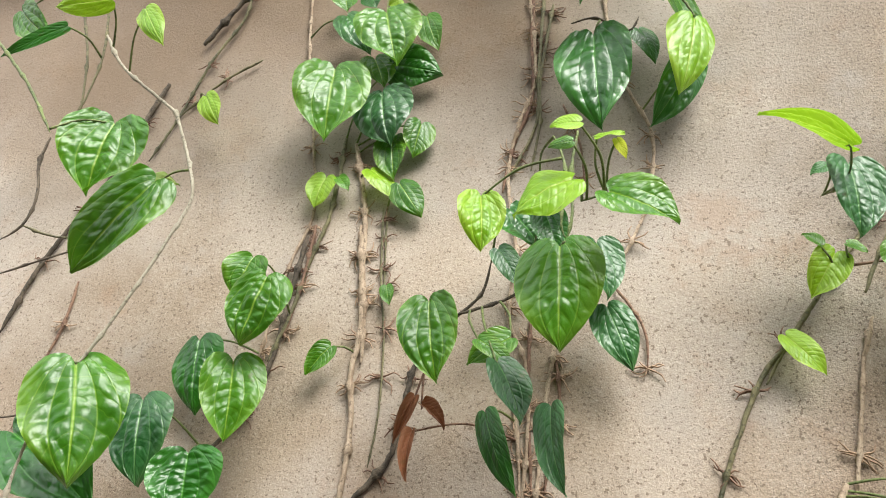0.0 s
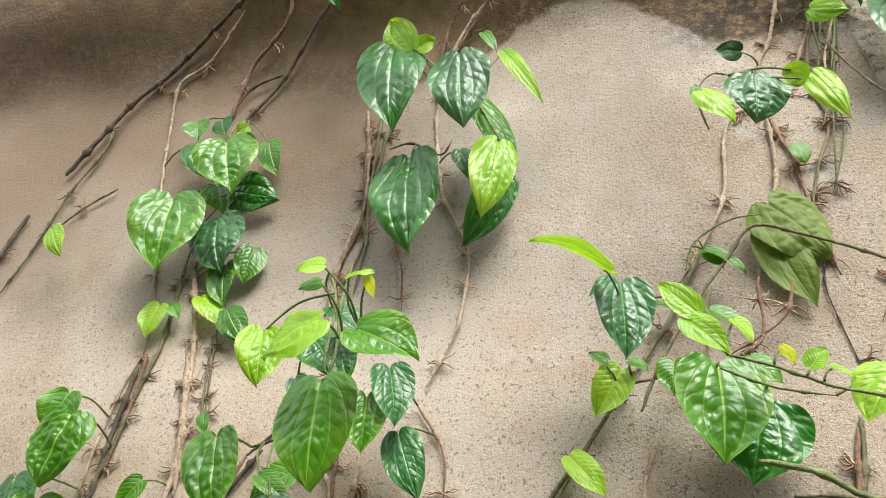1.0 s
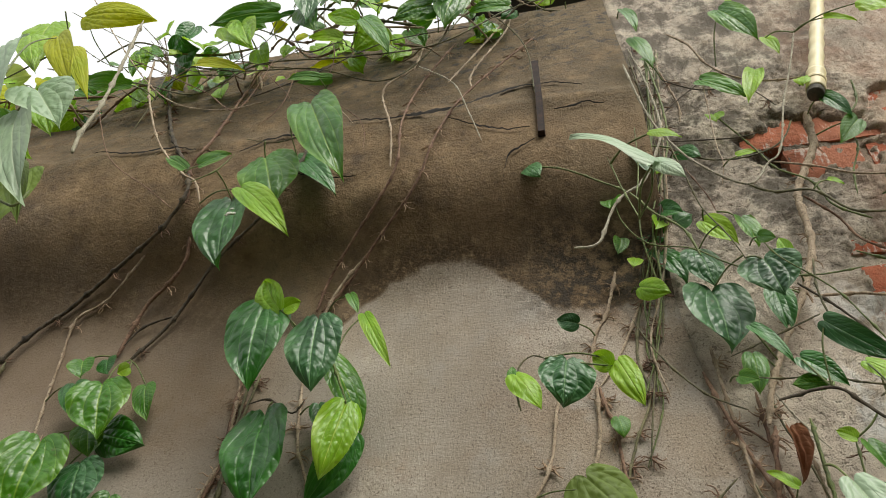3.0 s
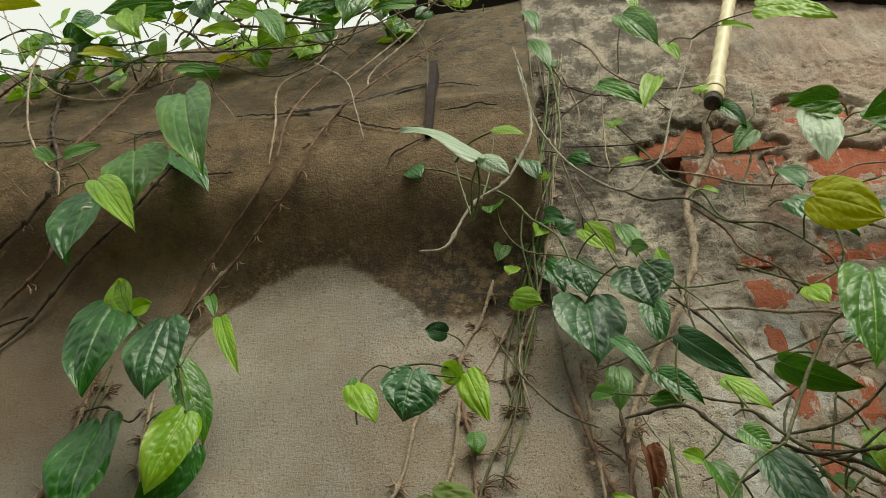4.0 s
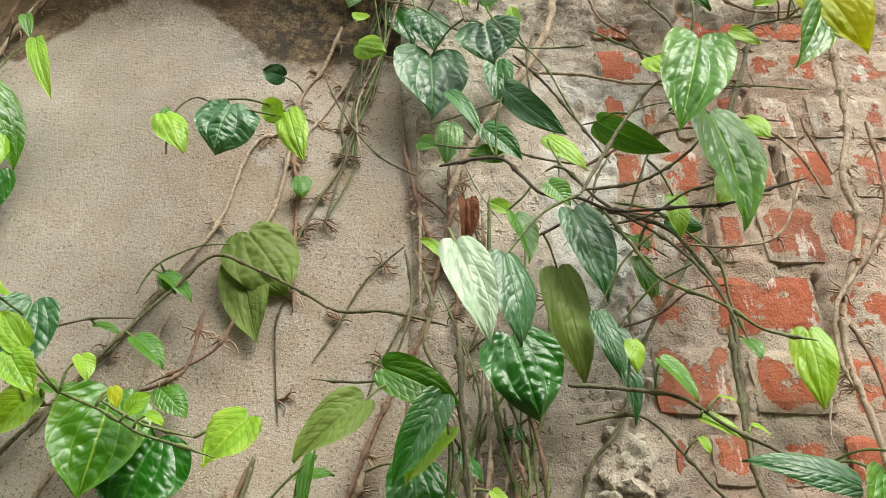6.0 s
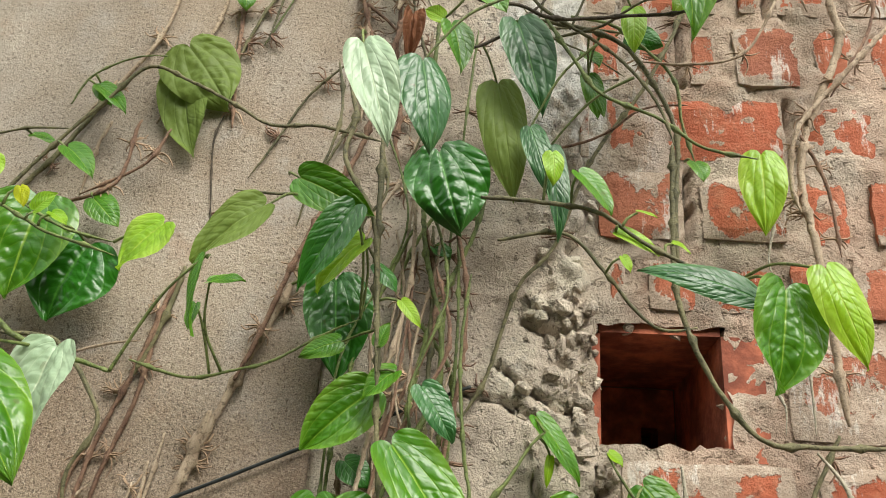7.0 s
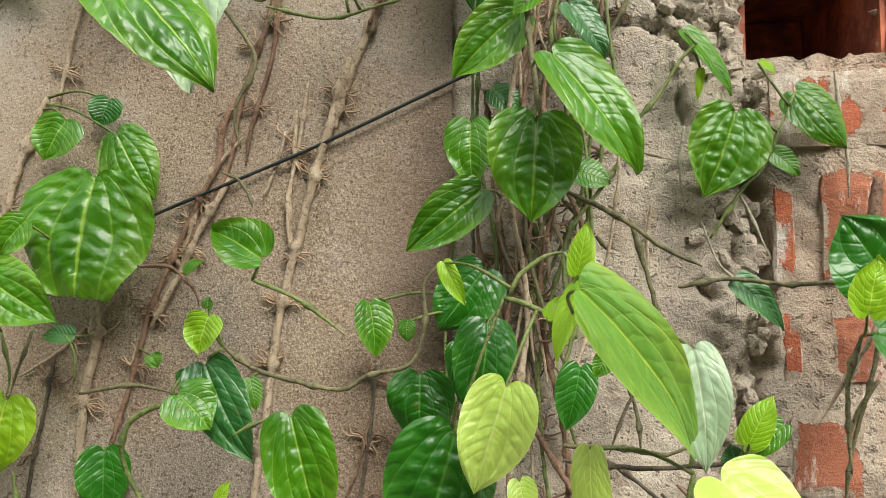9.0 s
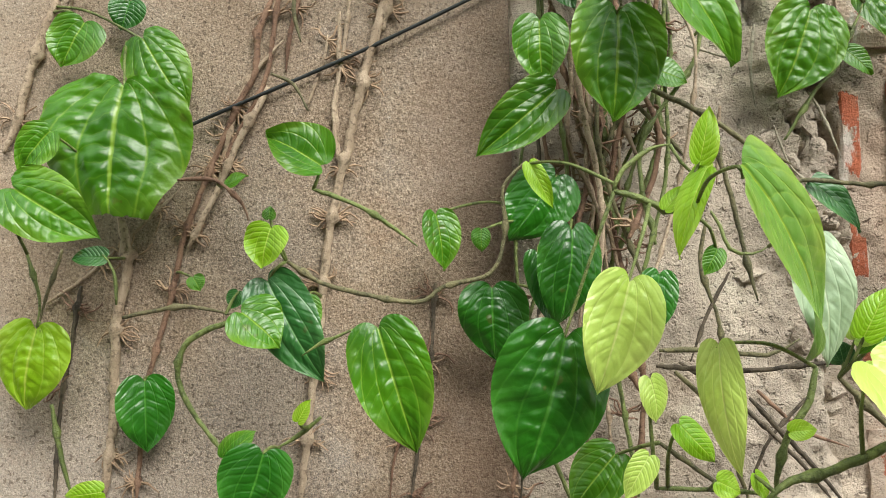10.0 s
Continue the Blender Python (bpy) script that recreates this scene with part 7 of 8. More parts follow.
stem(v, [(0.552, 0.740, 1.459), (0.553, 0.740, 1.412), (0.563, 0.740, 1.374), (0.575, 0.740, 1.340)], 0.0017, "brown", roots=2)
stem(v, [(0.593, 0.730, 1.472), (0.590, 0.730, 1.418), (0.597, 0.730, 1.381), (0.610, 0.730, 1.343), (0.621, 0.730, 1.310)], 0.0019, "olive", roots=1)
stem(v, [(0.563, 0.745, 1.464), (0.569, 0.745, 1.413), (0.572, 0.745, 1.362), (0.570, 0.745, 1.311)], 0.0017, "brown", roots=1)
stem(v, [(0.548, 0.745, 1.439), (0.549, 0.745, 1.383), (0.550, 0.745, 1.324), (0.540, 0.745, 1.253), (0.529, 0.745, 1.149)], 0.0015, "dark", roots=1)
stem(v, [(0.607, 0.740, 1.457), (0.614, 0.740, 1.423), (0.622, 0.740, 1.394), (0.626, 0.740, 1.343)], 0.0017, "tan", roots=1)
stem(v, [(0.535, 0.745, 1.249), (0.528, 0.745, 1.203), (0.523, 0.745, 1.149)], 0.0020, "brown", roots=1)
stem(v, [(0.588, 0.740, 1.438), (0.592, 0.740, 1.414), (0.593, 0.740, 1.382)], 0.0018, "tan", roots=1)
stem(v, [(0.602, 0.740, 1.430), (0.607, 0.740, 1.411), (0.607, 0.740, 1.383)], 0.0018, "tan", roots=1)
stem(v, [(0.618, 0.735, 1.443), (0.636, 0.735, 1.424), (0.654, 0.735, 1.402)], 0.0018, "olive", roots=1)
stem(v, [(0.579, 0.600, 1.364), (0.593, 0.600, 1.360), (0.607, 0.600, 1.354), (0.624, 0.600, 1.349)], 0.0023, "green")
stem(v, [(0.582, 0.620, 1.366), (0.588, 0.620, 1.379), (0.605, 0.620, 1.391), (0.616, 0.620, 1.393)], 0.0019, "green")
stem(v, [(0.617, 0.690, 1.444), (0.655, 0.690, 1.425), (0.687, 0.690, 1.402), (0.713, 0.690, 1.389)], 0.0020, "olive")
stem(v, [(0.668, 0.725, 1.427), (0.682, 0.725, 1.377), (0.692, 0.725, 1.330), (0.700, 0.725, 1.296)], 0.0020, "olive")
stem(v, [(0.615, 0.660, 1.268), (0.649, 0.660, 1.268), (0.682, 0.660, 1.264), (0.703, 0.660, 1.274)], 0.0018, "olive")
stem(v, [(0.615, 0.670, 1.257), (0.672, 0.670, 1.253), (0.716, 0.670, 1.257), (0.761, 0.670, 1.257)], 0.0019, "dark")
stem(v, [(0.622, 0.650, 1.256), (0.651, 0.650, 1.225), (0.660, 0.650, 1.192), (0.667, 0.650, 1.171)], 0.0018, "olive")
stem(v, [(0.688, 0.600, 1.263), (0.684, 0.600, 1.245), (0.669, 0.600, 1.219), (0.663, 0.600, 1.188)], 0.0023, "green")
stem(v, [(0.715, 0.560, 1.231), (0.706, 0.560, 1.227), (0.681, 0.560, 1.216), (0.658, 0.560, 1.210), (0.644, 0.560, 1.199)], 0.0029, "green")
stem(v, [(0.718, 0.640, 1.252), (0.745, 0.640, 1.223), (0.768, 0.640, 1.200)], 0.0022, "olive")
stem(v, [(0.684, 0.700, 1.231), (0.729, 0.700, 1.180), (0.747, 0.700, 1.156)], 0.0019, "dark")
stem(v, [(0.605, 0.620, 1.218), (0.635, 0.620, 1.196), (0.654, 0.620, 1.182)], 0.0017, "olive")
stem(v, [(0.594, 0.580, 1.202), (0.638, 0.580, 1.200), (0.659, 0.580, 1.196)], 0.0015, "green")
stem(v, [(0.664, 0.720, 1.354), (0.659, 0.720, 1.322), (0.670, 0.720, 1.285), (0.673, 0.720, 1.254)], 0.0017, "olive")
stem(v, [(0.650, 0.660, 1.356), (0.656, 0.660, 1.346), (0.661, 0.660, 1.332), (0.675, 0.660, 1.328), (0.686, 0.660, 1.333)], 0.0014, "green")
stem(v, [(0.679, 0.720, 1.317), (0.662, 0.720, 1.286), (0.650, 0.720, 1.254)], 0.0014, "dark")
stem(v, [(0.642, 0.720, 1.254), (0.676, 0.720, 1.230), (0.714, 0.720, 1.194), (0.744, 0.720, 1.158)], 0.0017, "dark")
stem(v, [(0.735, 0.730, 1.227), (0.706, 0.730, 1.196), (0.689, 0.730, 1.156)], 0.0014, "dark")
stem(v, [(0.699, 0.730, 1.232), (0.730, 0.730, 1.204), (0.762, 0.730, 1.191)], 0.0017, "brown")
leaf(v, (0.587, 0.702, 1.581), (0.534, 0.702, 1.533), 0.044, "mid", stalk=(0.592, 0.680, 1.582))
leaf(v, (0.606, 0.680, 1.591), (0.581, 0.680, 1.568), 0.023, "mid", stalk=(0.591, 0.680, 1.590))
leaf(v, (0.599, 0.685, 1.496), (0.592, 0.685, 1.419), 0.066, "mid", stalk=(0.601, 0.680, 1.496))
leaf(v, (0.608, 0.654, 1.534), (0.667, 0.654, 1.447), 0.047, "mid", stalk=(0.596, 0.680, 1.532))
leaf(v, (0.549, 0.717, 1.502), (0.548, 0.717, 1.451), 0.039, "mid", stalk=(0.563, 0.740, 1.504))
leaf(v, (0.559, 0.703, 1.448), (0.502, 0.703, 1.398), 0.038, "mid", stalk=(0.571, 0.735, 1.446))
leaf(v, (0.565, 0.730, 1.531), (0.586, 0.730, 1.511), 0.024, "dark", stalk=(0.558, 0.740, 1.530))
leaf(v, (0.629, 0.720, 1.463), (0.654, 0.720, 1.454), 0.025, "mid", stalk=(0.618, 0.735, 1.443))
leaf(v, (0.592, 0.670, 1.606), (0.599, 0.670, 1.625), 0.015, "mid", stalk=(0.591, 0.670, 1.605))
leaf(v, (0.604, 0.680, 1.647), (0.622, 0.680, 1.625), 0.011, "lime", stalk=(0.586, 0.680, 1.645))
leaf(v, (0.558, 0.700, 1.618), (0.525, 0.700, 1.602), 0.020, "mid", stalk=(0.589, 0.680, 1.622))
leaf(v, (0.579, 0.700, 1.684), (0.600, 0.700, 1.661), 0.017, "dark", stalk=(0.580, 0.690, 1.685))
leaf(v, (0.542, 0.700, 1.738), (0.554, 0.700, 1.763), 0.018, "mid", stalk=(0.571, 0.690, 1.722))
leaf(v, (0.622, 0.740, 1.720), (0.636, 0.740, 1.707), 0.023, "dark", stalk=(0.628, 0.735, 1.719))
leaf(v, (0.559, 0.720, 1.389), (0.526, 0.720, 1.340), 0.049, "dark", stalk=(0.559, 0.740, 1.389))
leaf(v, (0.535, 0.660, 1.391), (0.549, 0.660, 1.359), 0.013, "lime", stalk=(0.584, 0.620, 1.370))
leaf(v, (0.471, 0.720, 1.364), (0.478, 0.720, 1.321), 0.029, "mid", stalk=(0.549, 0.745, 1.365))
leaf(v, (0.504, 0.700, 1.350), (0.503, 0.700, 1.334), 0.013, "mid", stalk=(0.549, 0.745, 1.351))
leaf(v, (0.511, 0.719, 1.310), (0.510, 0.719, 1.256), 0.049, "dark", stalk=(0.547, 0.745, 1.305))
leaf(v, (0.564, 0.680, 1.349), (0.558, 0.680, 1.281), 0.044, "dark", stalk=(0.571, 0.740, 1.352))
leaf(v, (0.542, 0.700, 1.335), (0.555, 0.700, 1.280), 0.024, "dark", stalk=(0.550, 0.745, 1.336))
leaf(v, (0.582, 0.573, 1.315), (0.562, 0.573, 1.252), 0.041, "bright", stalk=(0.599, 0.600, 1.357))
leaf(v, (0.550, 0.600, 1.284), (0.526, 0.600, 1.199), 0.064, "dark", stalk=(0.579, 0.600, 1.364))
leaf(v, (0.583, 0.640, 1.208), (0.555, 0.640, 1.174), 0.035, "mid", stalk=(0.605, 0.620, 1.218))
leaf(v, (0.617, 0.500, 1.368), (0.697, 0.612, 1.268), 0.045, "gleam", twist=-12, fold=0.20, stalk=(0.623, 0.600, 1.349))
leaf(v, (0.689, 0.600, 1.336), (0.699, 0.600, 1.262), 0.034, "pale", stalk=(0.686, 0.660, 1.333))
leaf(v, (0.628, 0.577, 1.281), (0.636, 0.577, 1.206), 0.024, "bright", twist=40, stalk=(0.688, 0.600, 1.263))
leaf(v, (0.589, 0.565, 1.263), (0.593, 0.565, 1.239), 0.018, "bright", stalk=(0.594, 0.580, 1.202))
leaf(v, (0.602, 0.561, 1.240), (0.620, 0.561, 1.218), 0.015, "lime", stalk=(0.600, 0.580, 1.202))
leaf(v, (0.589, 0.570, 1.222), (0.575, 0.570, 1.199), 0.015, "bright", stalk=(0.594, 0.580, 1.202))
leaf(v, (0.626, 0.580, 1.374), (0.608, 0.580, 1.324), 0.018, "lime", twist=35, stalk=(0.619, 0.600, 1.350))
leaf(v, (0.622, 0.580, 1.376), (0.628, 0.580, 1.408), 0.015, "lime", stalk=(0.614, 0.600, 1.352))
leaf(v, (0.642, 0.620, 1.331), (0.634, 0.620, 1.315), 0.013, "mid", stalk=(0.624, 0.600, 1.349))
leaf(v, (0.724, 0.620, 1.277), (0.740, 0.620, 1.307), 0.019, "lime", stalk=(0.718, 0.640, 1.252))
leaf(v, (0.748, 0.630, 1.289), (0.725, 0.630, 1.265), 0.017, "mid", stalk=(0.718, 0.640, 1.252))
leaf(v, (0.690, 0.540, 1.272), (0.722, 0.520, 1.230), 0.056, "bright", stalk=(0.694, 0.560, 1.222))
leaf(v, (0.701, 0.560, 1.270), (0.710, 0.560, 1.245), 0.018, "bright", stalk=(0.715, 0.560, 1.231))
leaf(v, (0.665, 0.580, 1.231), (0.680, 0.580, 1.232), 0.011, "lime", stalk=(0.673, 0.600, 1.226))
leaf(v, (0.643, 0.570, 1.212), (0.650, 0.570, 1.197), 0.011, "lime", stalk=(0.650, 0.560, 1.204))
leaf(v, (0.623, 0.570, 1.208), (0.636, 0.570, 1.202), 0.014, "lime", stalk=(0.622, 0.580, 1.201))
leaf(v, (0.630, 0.720, 1.318), (0.622, 0.720, 1.269), 0.029, "dark", stalk=(0.620, 0.730, 1.315))
leaf(v, (0.605, 0.590, 1.352), (0.618, 0.590, 1.365), 0.011, "lime", stalk=(0.606, 0.600, 1.355))
leaf(v, (0.617, 0.590, 1.349), (0.628, 0.590, 1.360), 0.009, "lime", stalk=(0.618, 0.600, 1.351))
leaf(v, (0.723, 0.630, 1.275), (0.742, 0.630, 1.289), 0.020, "bright", stalk=(0.718, 0.640, 1.252))
leaf(v, (0.721, 0.640, 1.261), (0.718, 0.640, 1.275), 0.017, "blue", stalk=(0.718, 0.640, 1.252))
leaf(v, (0.631, 0.620, 1.374), (0.641, 0.620, 1.382), 0.011, "lime", stalk=(0.616, 0.620, 1.393))
leaf(v, (0.553, 0.740, 1.484), (0.543, 0.740, 1.498), 0.013, "mid", stalk=(0.566, 0.740, 1.486))

# ---- small leaves and twigs crowding the wall's top ----
v = thing("betel_vine", "sunlit thicket of small leaves and twigs on the wall's top", "climbing vine", (-0.2, 0.80, 2.86), "betel vines on the wall")
bpy.context.view_layer.update()
rnd = random.Random(31)
def wall_top(x):
    return 2.852 + top_rise(x)


for k in range(46):
    x = rnd.uniform(-1.0, 0.34)
    z = wall_top(x) - 0.03 + rnd.uniform(-0.05, 0.03)
    y = rnd.uniform(0.64, 0.76)
    dx = rnd.uniform(-0.30, 0.30)
    stem(v, [(x, y, z), (x + dx * 0.4, y - rnd.uniform(-0.03, 0.04), z + rnd.uniform(0.0, 0.05)), (x + dx * 0.7, y - rnd.uniform(-0.03, 0.05), z + rnd.uniform(-0.02, 0.06)), (x + dx, y - rnd.uniform(-0.05, 0.08), z + rnd.uniform(-0.03, 0.10))], rnd.uniform(0.0012, 0.0030), rnd.choice(("olive", "tan", "brown")))
# mostly lime and yellow tones, to paint sky light coming through the leaves
for k in range(190):
    x = rnd.uniform(-0.9, 0.42)
    z = wall_top(x) + abs(rnd.gauss(0, 0.06)) - 0.01
    y = rnd.uniform(0.60, 0.84)
    n = rnd.uniform(0.025, 0.085)
    a = rnd.uniform(-1.5, 1.5)
    base = Vector((x, y, z))
    tip = base + Vector((math.sin(a), rnd.uniform(-0.5, 0.3), -math.cos(a))).normalized() * n
    leaf(v, base, tip, n * rnd.uniform(0.65, 0.95), rnd.choice(("lime", "lime", "lime", "bright", "mid", "mid", "yellow", "dark")), twist=rnd.uniform(-50, 50))

# ---- bundle of thin stems down the edge of the plaster ----
v = thing("betel_vine", "bundle of thin green and brown stems down the plaster's edge", "climbing vine", (0.54, 0.74, 1.2), "betel vines on the wall")
bpy.context.view_layer.update()
for k in range(20):
    x, z0, z1 = rnd.uniform(0.560, 0.645), rnd.uniform(0.95, 1.35), rnd.uniform(1.6, 2.0)
    y = rnd.uniform(0.722, 0.752)
    run = []
    for i in range(6):
        f = i / 5
        run.append((x + rnd.uniform(-0.03, 0.03) + (f - 0.5) * 0.02, y + rnd.uniform(-0.006, 0.004), z0 + (z1 - z0) * f))
    stem(v, run, rnd.uniform(0.0013, 0.0028), rnd.choice(("green", "green", "olive", "tan", "tan", "brown")), roots=1 if k % 3 == 0 else 0)

# ---- bundle of green stems down the ledge's end ----
v = thing("betel_vine", "bundle of parallel green stems hugging the ledge's end", "climbing vine", (0.444, 0.755, 2.122), "betel vines on the wall")
bpy.context.view_layer.update()
for k in range(7):
    shift = Vector((0.012 + rnd.gauss(0, 0.010), rnd.uniform(-0.006, 0.010), 0))
    run = [Vector(q) + shift + Vector((rnd.gauss(0, 0.010), 0, 0)) for q in ((0.534, 0.71, 2.766), (0.508, 0.7, 2.494), (0.479, 0.715, 2.317), (0.464, 0.745, 2.208), (0.444, 0.755, 2.122), (0.433, 0.757, 2.038), (0.42, 0.76, 1.95))]
    stem(v, run[: rnd.randint(5, 7)], rnd.uniform(0.0013, 0.0024), rnd.choice(("green", "green", "olive", "tan")), knots=0.5, roots=1 if k % 3 == 0 else 0)
for k in range(9):
    q = Vector((0.508, 0.7, 2.494)).lerp(Vector((0.464, 0.745, 2.208)), rnd.random()) + Vector((rnd.gauss(0.01, 0.015), -0.01, rnd.uniform(-0.05, 0.12)))
    n, side = rnd.uniform(0.025, 0.045), rnd.uniform(-1.2, 1.2)
    leaf(v, q, q + Vector((math.sin(side) * n, -0.012, -math.cos(side) * n)), n * 0.75, rnd.choice(("dark", "mid", "mid", "lime")))

# ---- tangle of wandering shoots over the coarse coat ----
v = thing("betel_vine", "loose tangle of wandering thin shoots over the mortar coat", "climbing vine", (0.75, 0.72, 2.2), "betel vines on the wall")
bpy.context.view_layer.update()
for k in range(15):
    p = Vector((rnd.uniform(0.52, 0.95), rnd.uniform(0.66, 0.745), rnd.uniform(2.15, 2.75)))
    turn = rnd.uniform(0, 6.28)
    run = [tuple(p)]
    for i in range(rnd.randint(4, 7)):
        turn += rnd.uniform(-0.7, 0.7)
        p = p + Vector((math.cos(turn) * 0.055, rnd.uniform(-0.008, 0.008), math.sin(turn) * 0.055))
        p.y = min(0.75, max(0.64, p.y))
        run.append(tuple(p))
    stem(v, run, rnd.uniform(0.0011, 0.0020), rnd.choice(("olive", "brown", "tan", "green")))
    if k % 2 == 0:
        q = Vector(run[-1])
        leaf(v, q, q + Vector((rnd.uniform(-0.03, 0.03), -0.01, -0.035)), 0.03, rnd.choice(("lime", "mid", "dark")), twist=rnd.uniform(-30, 30))

# ---- thicket of thin shoots and small leaves before the bricks ----
v = thing("betel_vine", "thicket of thin shoots and small leaves before the bricks", "climbing vine", (0.70, 0.70, 2.0), "betel vines on the wall")
bpy.context.view_layer.update()
for k in range(13):
    p = Vector((rnd.gauss(0.70, 0.05), rnd.uniform(0.68, 0.735), rnd.gauss(2.0, 0.09)))
    turn = rnd.choice((rnd.uniform(-0.9, 0.7), rnd.uniform(-0.9, 0.7), rnd.uniform(2.2, 4.6)))
    run = [tuple(p)]
    for i in range(rnd.randint(3, 5)):
        turn += rnd.uniform(-0.45, 0.45)
        p = p + Vector((math.cos(turn) * 0.042, rnd.uniform(-0.008, 0.006), math.sin(turn) * 0.042))
        p.y = min(0.75, max(0.64, p.y))
        run.append(tuple(p))
    stem(v, run, rnd.uniform(0.0010, 0.0018), rnd.choice(("olive", "olive", "brown", "green", "tan")))
    if k % 3 != 2:
        q = Vector(run[-1 - k % 2])
        a, n = rnd.uniform(-1.2, 1.2), rnd.uniform(0.022, 0.042)
        leaf(v, q, q + Vector((math.sin(a) * n, -0.01, -math.cos(a) * n)), n * 0.75, rnd.choice(("lime", "mid", "mid", "dark", "blue")), twist=rnd.uniform(-30, 30))

# ---- on the ledge: near-black strips for the shade in cracks, and an iron bar ----
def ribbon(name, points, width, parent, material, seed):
    """A ragged near-black strip on the plaster's face that paints the shade inside a crack."""
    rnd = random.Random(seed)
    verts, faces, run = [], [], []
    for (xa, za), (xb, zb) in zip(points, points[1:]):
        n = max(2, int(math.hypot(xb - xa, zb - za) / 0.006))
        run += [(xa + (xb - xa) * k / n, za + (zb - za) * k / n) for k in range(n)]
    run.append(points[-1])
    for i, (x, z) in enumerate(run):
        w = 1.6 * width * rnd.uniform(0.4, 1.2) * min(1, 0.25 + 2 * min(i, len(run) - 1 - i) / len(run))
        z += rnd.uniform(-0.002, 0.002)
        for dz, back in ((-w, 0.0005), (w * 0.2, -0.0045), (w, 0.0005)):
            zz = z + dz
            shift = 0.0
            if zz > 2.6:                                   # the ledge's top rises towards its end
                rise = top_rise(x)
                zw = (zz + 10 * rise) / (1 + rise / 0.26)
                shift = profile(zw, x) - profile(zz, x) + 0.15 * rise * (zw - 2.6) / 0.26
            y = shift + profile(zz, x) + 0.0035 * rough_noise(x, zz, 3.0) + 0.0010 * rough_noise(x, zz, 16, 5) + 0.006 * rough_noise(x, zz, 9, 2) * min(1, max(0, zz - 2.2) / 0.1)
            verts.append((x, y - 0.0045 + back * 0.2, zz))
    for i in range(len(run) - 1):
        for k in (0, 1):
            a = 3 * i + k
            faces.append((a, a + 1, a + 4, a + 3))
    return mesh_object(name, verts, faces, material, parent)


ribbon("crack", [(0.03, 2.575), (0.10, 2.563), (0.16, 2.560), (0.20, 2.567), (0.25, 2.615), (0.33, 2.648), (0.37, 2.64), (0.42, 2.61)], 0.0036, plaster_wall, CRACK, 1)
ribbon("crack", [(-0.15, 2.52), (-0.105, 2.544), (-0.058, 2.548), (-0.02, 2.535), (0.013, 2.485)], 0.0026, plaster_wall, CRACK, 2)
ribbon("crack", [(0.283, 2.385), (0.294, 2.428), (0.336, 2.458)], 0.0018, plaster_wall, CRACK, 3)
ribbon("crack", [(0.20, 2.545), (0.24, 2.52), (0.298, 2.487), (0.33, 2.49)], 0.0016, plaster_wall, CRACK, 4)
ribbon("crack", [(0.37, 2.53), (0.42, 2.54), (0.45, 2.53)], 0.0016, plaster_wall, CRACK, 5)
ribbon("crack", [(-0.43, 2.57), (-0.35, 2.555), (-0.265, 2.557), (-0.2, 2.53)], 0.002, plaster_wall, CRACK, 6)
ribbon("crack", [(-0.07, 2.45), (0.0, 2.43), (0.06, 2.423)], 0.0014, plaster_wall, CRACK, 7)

# the bar follows the ledge's lean
bm = bmesh.new()
low = [bm.verts.new(v) for v in ((0.342, 0.644, 2.466), (0.352, 0.644, 2.466), (0.354, 0.68, 2.466), (0.341, 0.68, 2.466))]
mid = [bm.verts.new(v) for v in ((0.343, 0.643, 2.575), (0.353, 0.643, 2.575), (0.356, 0.70, 2.575), (0.342, 0.70, 2.575))]
top = [bm.verts.new(v) for v in ((0.340, 0.652, 2.69), (0.352, 0.652, 2.69), (0.352, 0.74, 2.69), (0.340, 0.74, 2.69))]
for lower, upper in ((low, mid), (mid, top)):
    for k in range(4):
        bm.faces.new((lower[k], lower[(k + 1) % 4], upper[(k + 1) % 4], upper[k]))
bm.faces.new(low[::-1])
bm.faces.new(top)
tagged(part("iron_bar", bm, RUST, None), "short rusty flat iron bar set in the ledge", "iron bar")

# ---- yellowed conduit hanging down the brick wall ----
pipe = thing("conduit_pipe", "yellowed plastic conduit pipe with a collar beside the bricks", "pipe", (0.772, 0.690, 2.548))
bpy.context.view_layer.update()


def pipe_piece(name, points, r, material, label=""):
    bm = bmesh.new()
    tube(bm, points, r, r, 18)
    ob = part(name, bm, material, None, label, smooth=True)
    ob.parent = pipe
    ob.matrix_parent_inverse = pipe.matrix_world.inverted()
    return ob


P0, P1 = Vector((0.772, 0.690, 2.548)), Vector((0.957, 0.725, 3.164))
along = (P1 - P0).normalized()
pipe_piece("pipe_body", [P0 + along * 0.01, P0 + along * 0.2, P1], 0.0118, PVC)
pipe_piece("collar", [P0, P0 + along * 0.012, P0 + along * 0.055], 0.0142, PVC, "moulded collar")
pipe_piece("ridge", [P0 + along * 0.024, P0 + along * 0.027, P0 + along * 0.030], 0.0152, PVC)
pipe_piece("mouth", [P0 - along * 0.012, P0 - along * 0.006, P0 + along * 0.004], 0.0122, PVC_END, "dark end stub")

# ---- dried droppings on a leaf below the ledge ----
DROP = Vector((-0.0913, 0.595, 2.2873))
bm = bmesh.new()
for dx, dz, s in ((0.0, 0.0, 0.0042), (0.006, -0.001, 0.0034), (0.002, 0.010, 0.0026), (-0.004, -0.003, 0.0022)):
    bmesh.ops.create_icosphere(bm, subdivisions=2, radius=s, matrix=Matrix.Translation(DROP + Vector((dx, 0, dz))) @ Matrix.Diagonal((1.3, 0.45, 0.7, 1)))
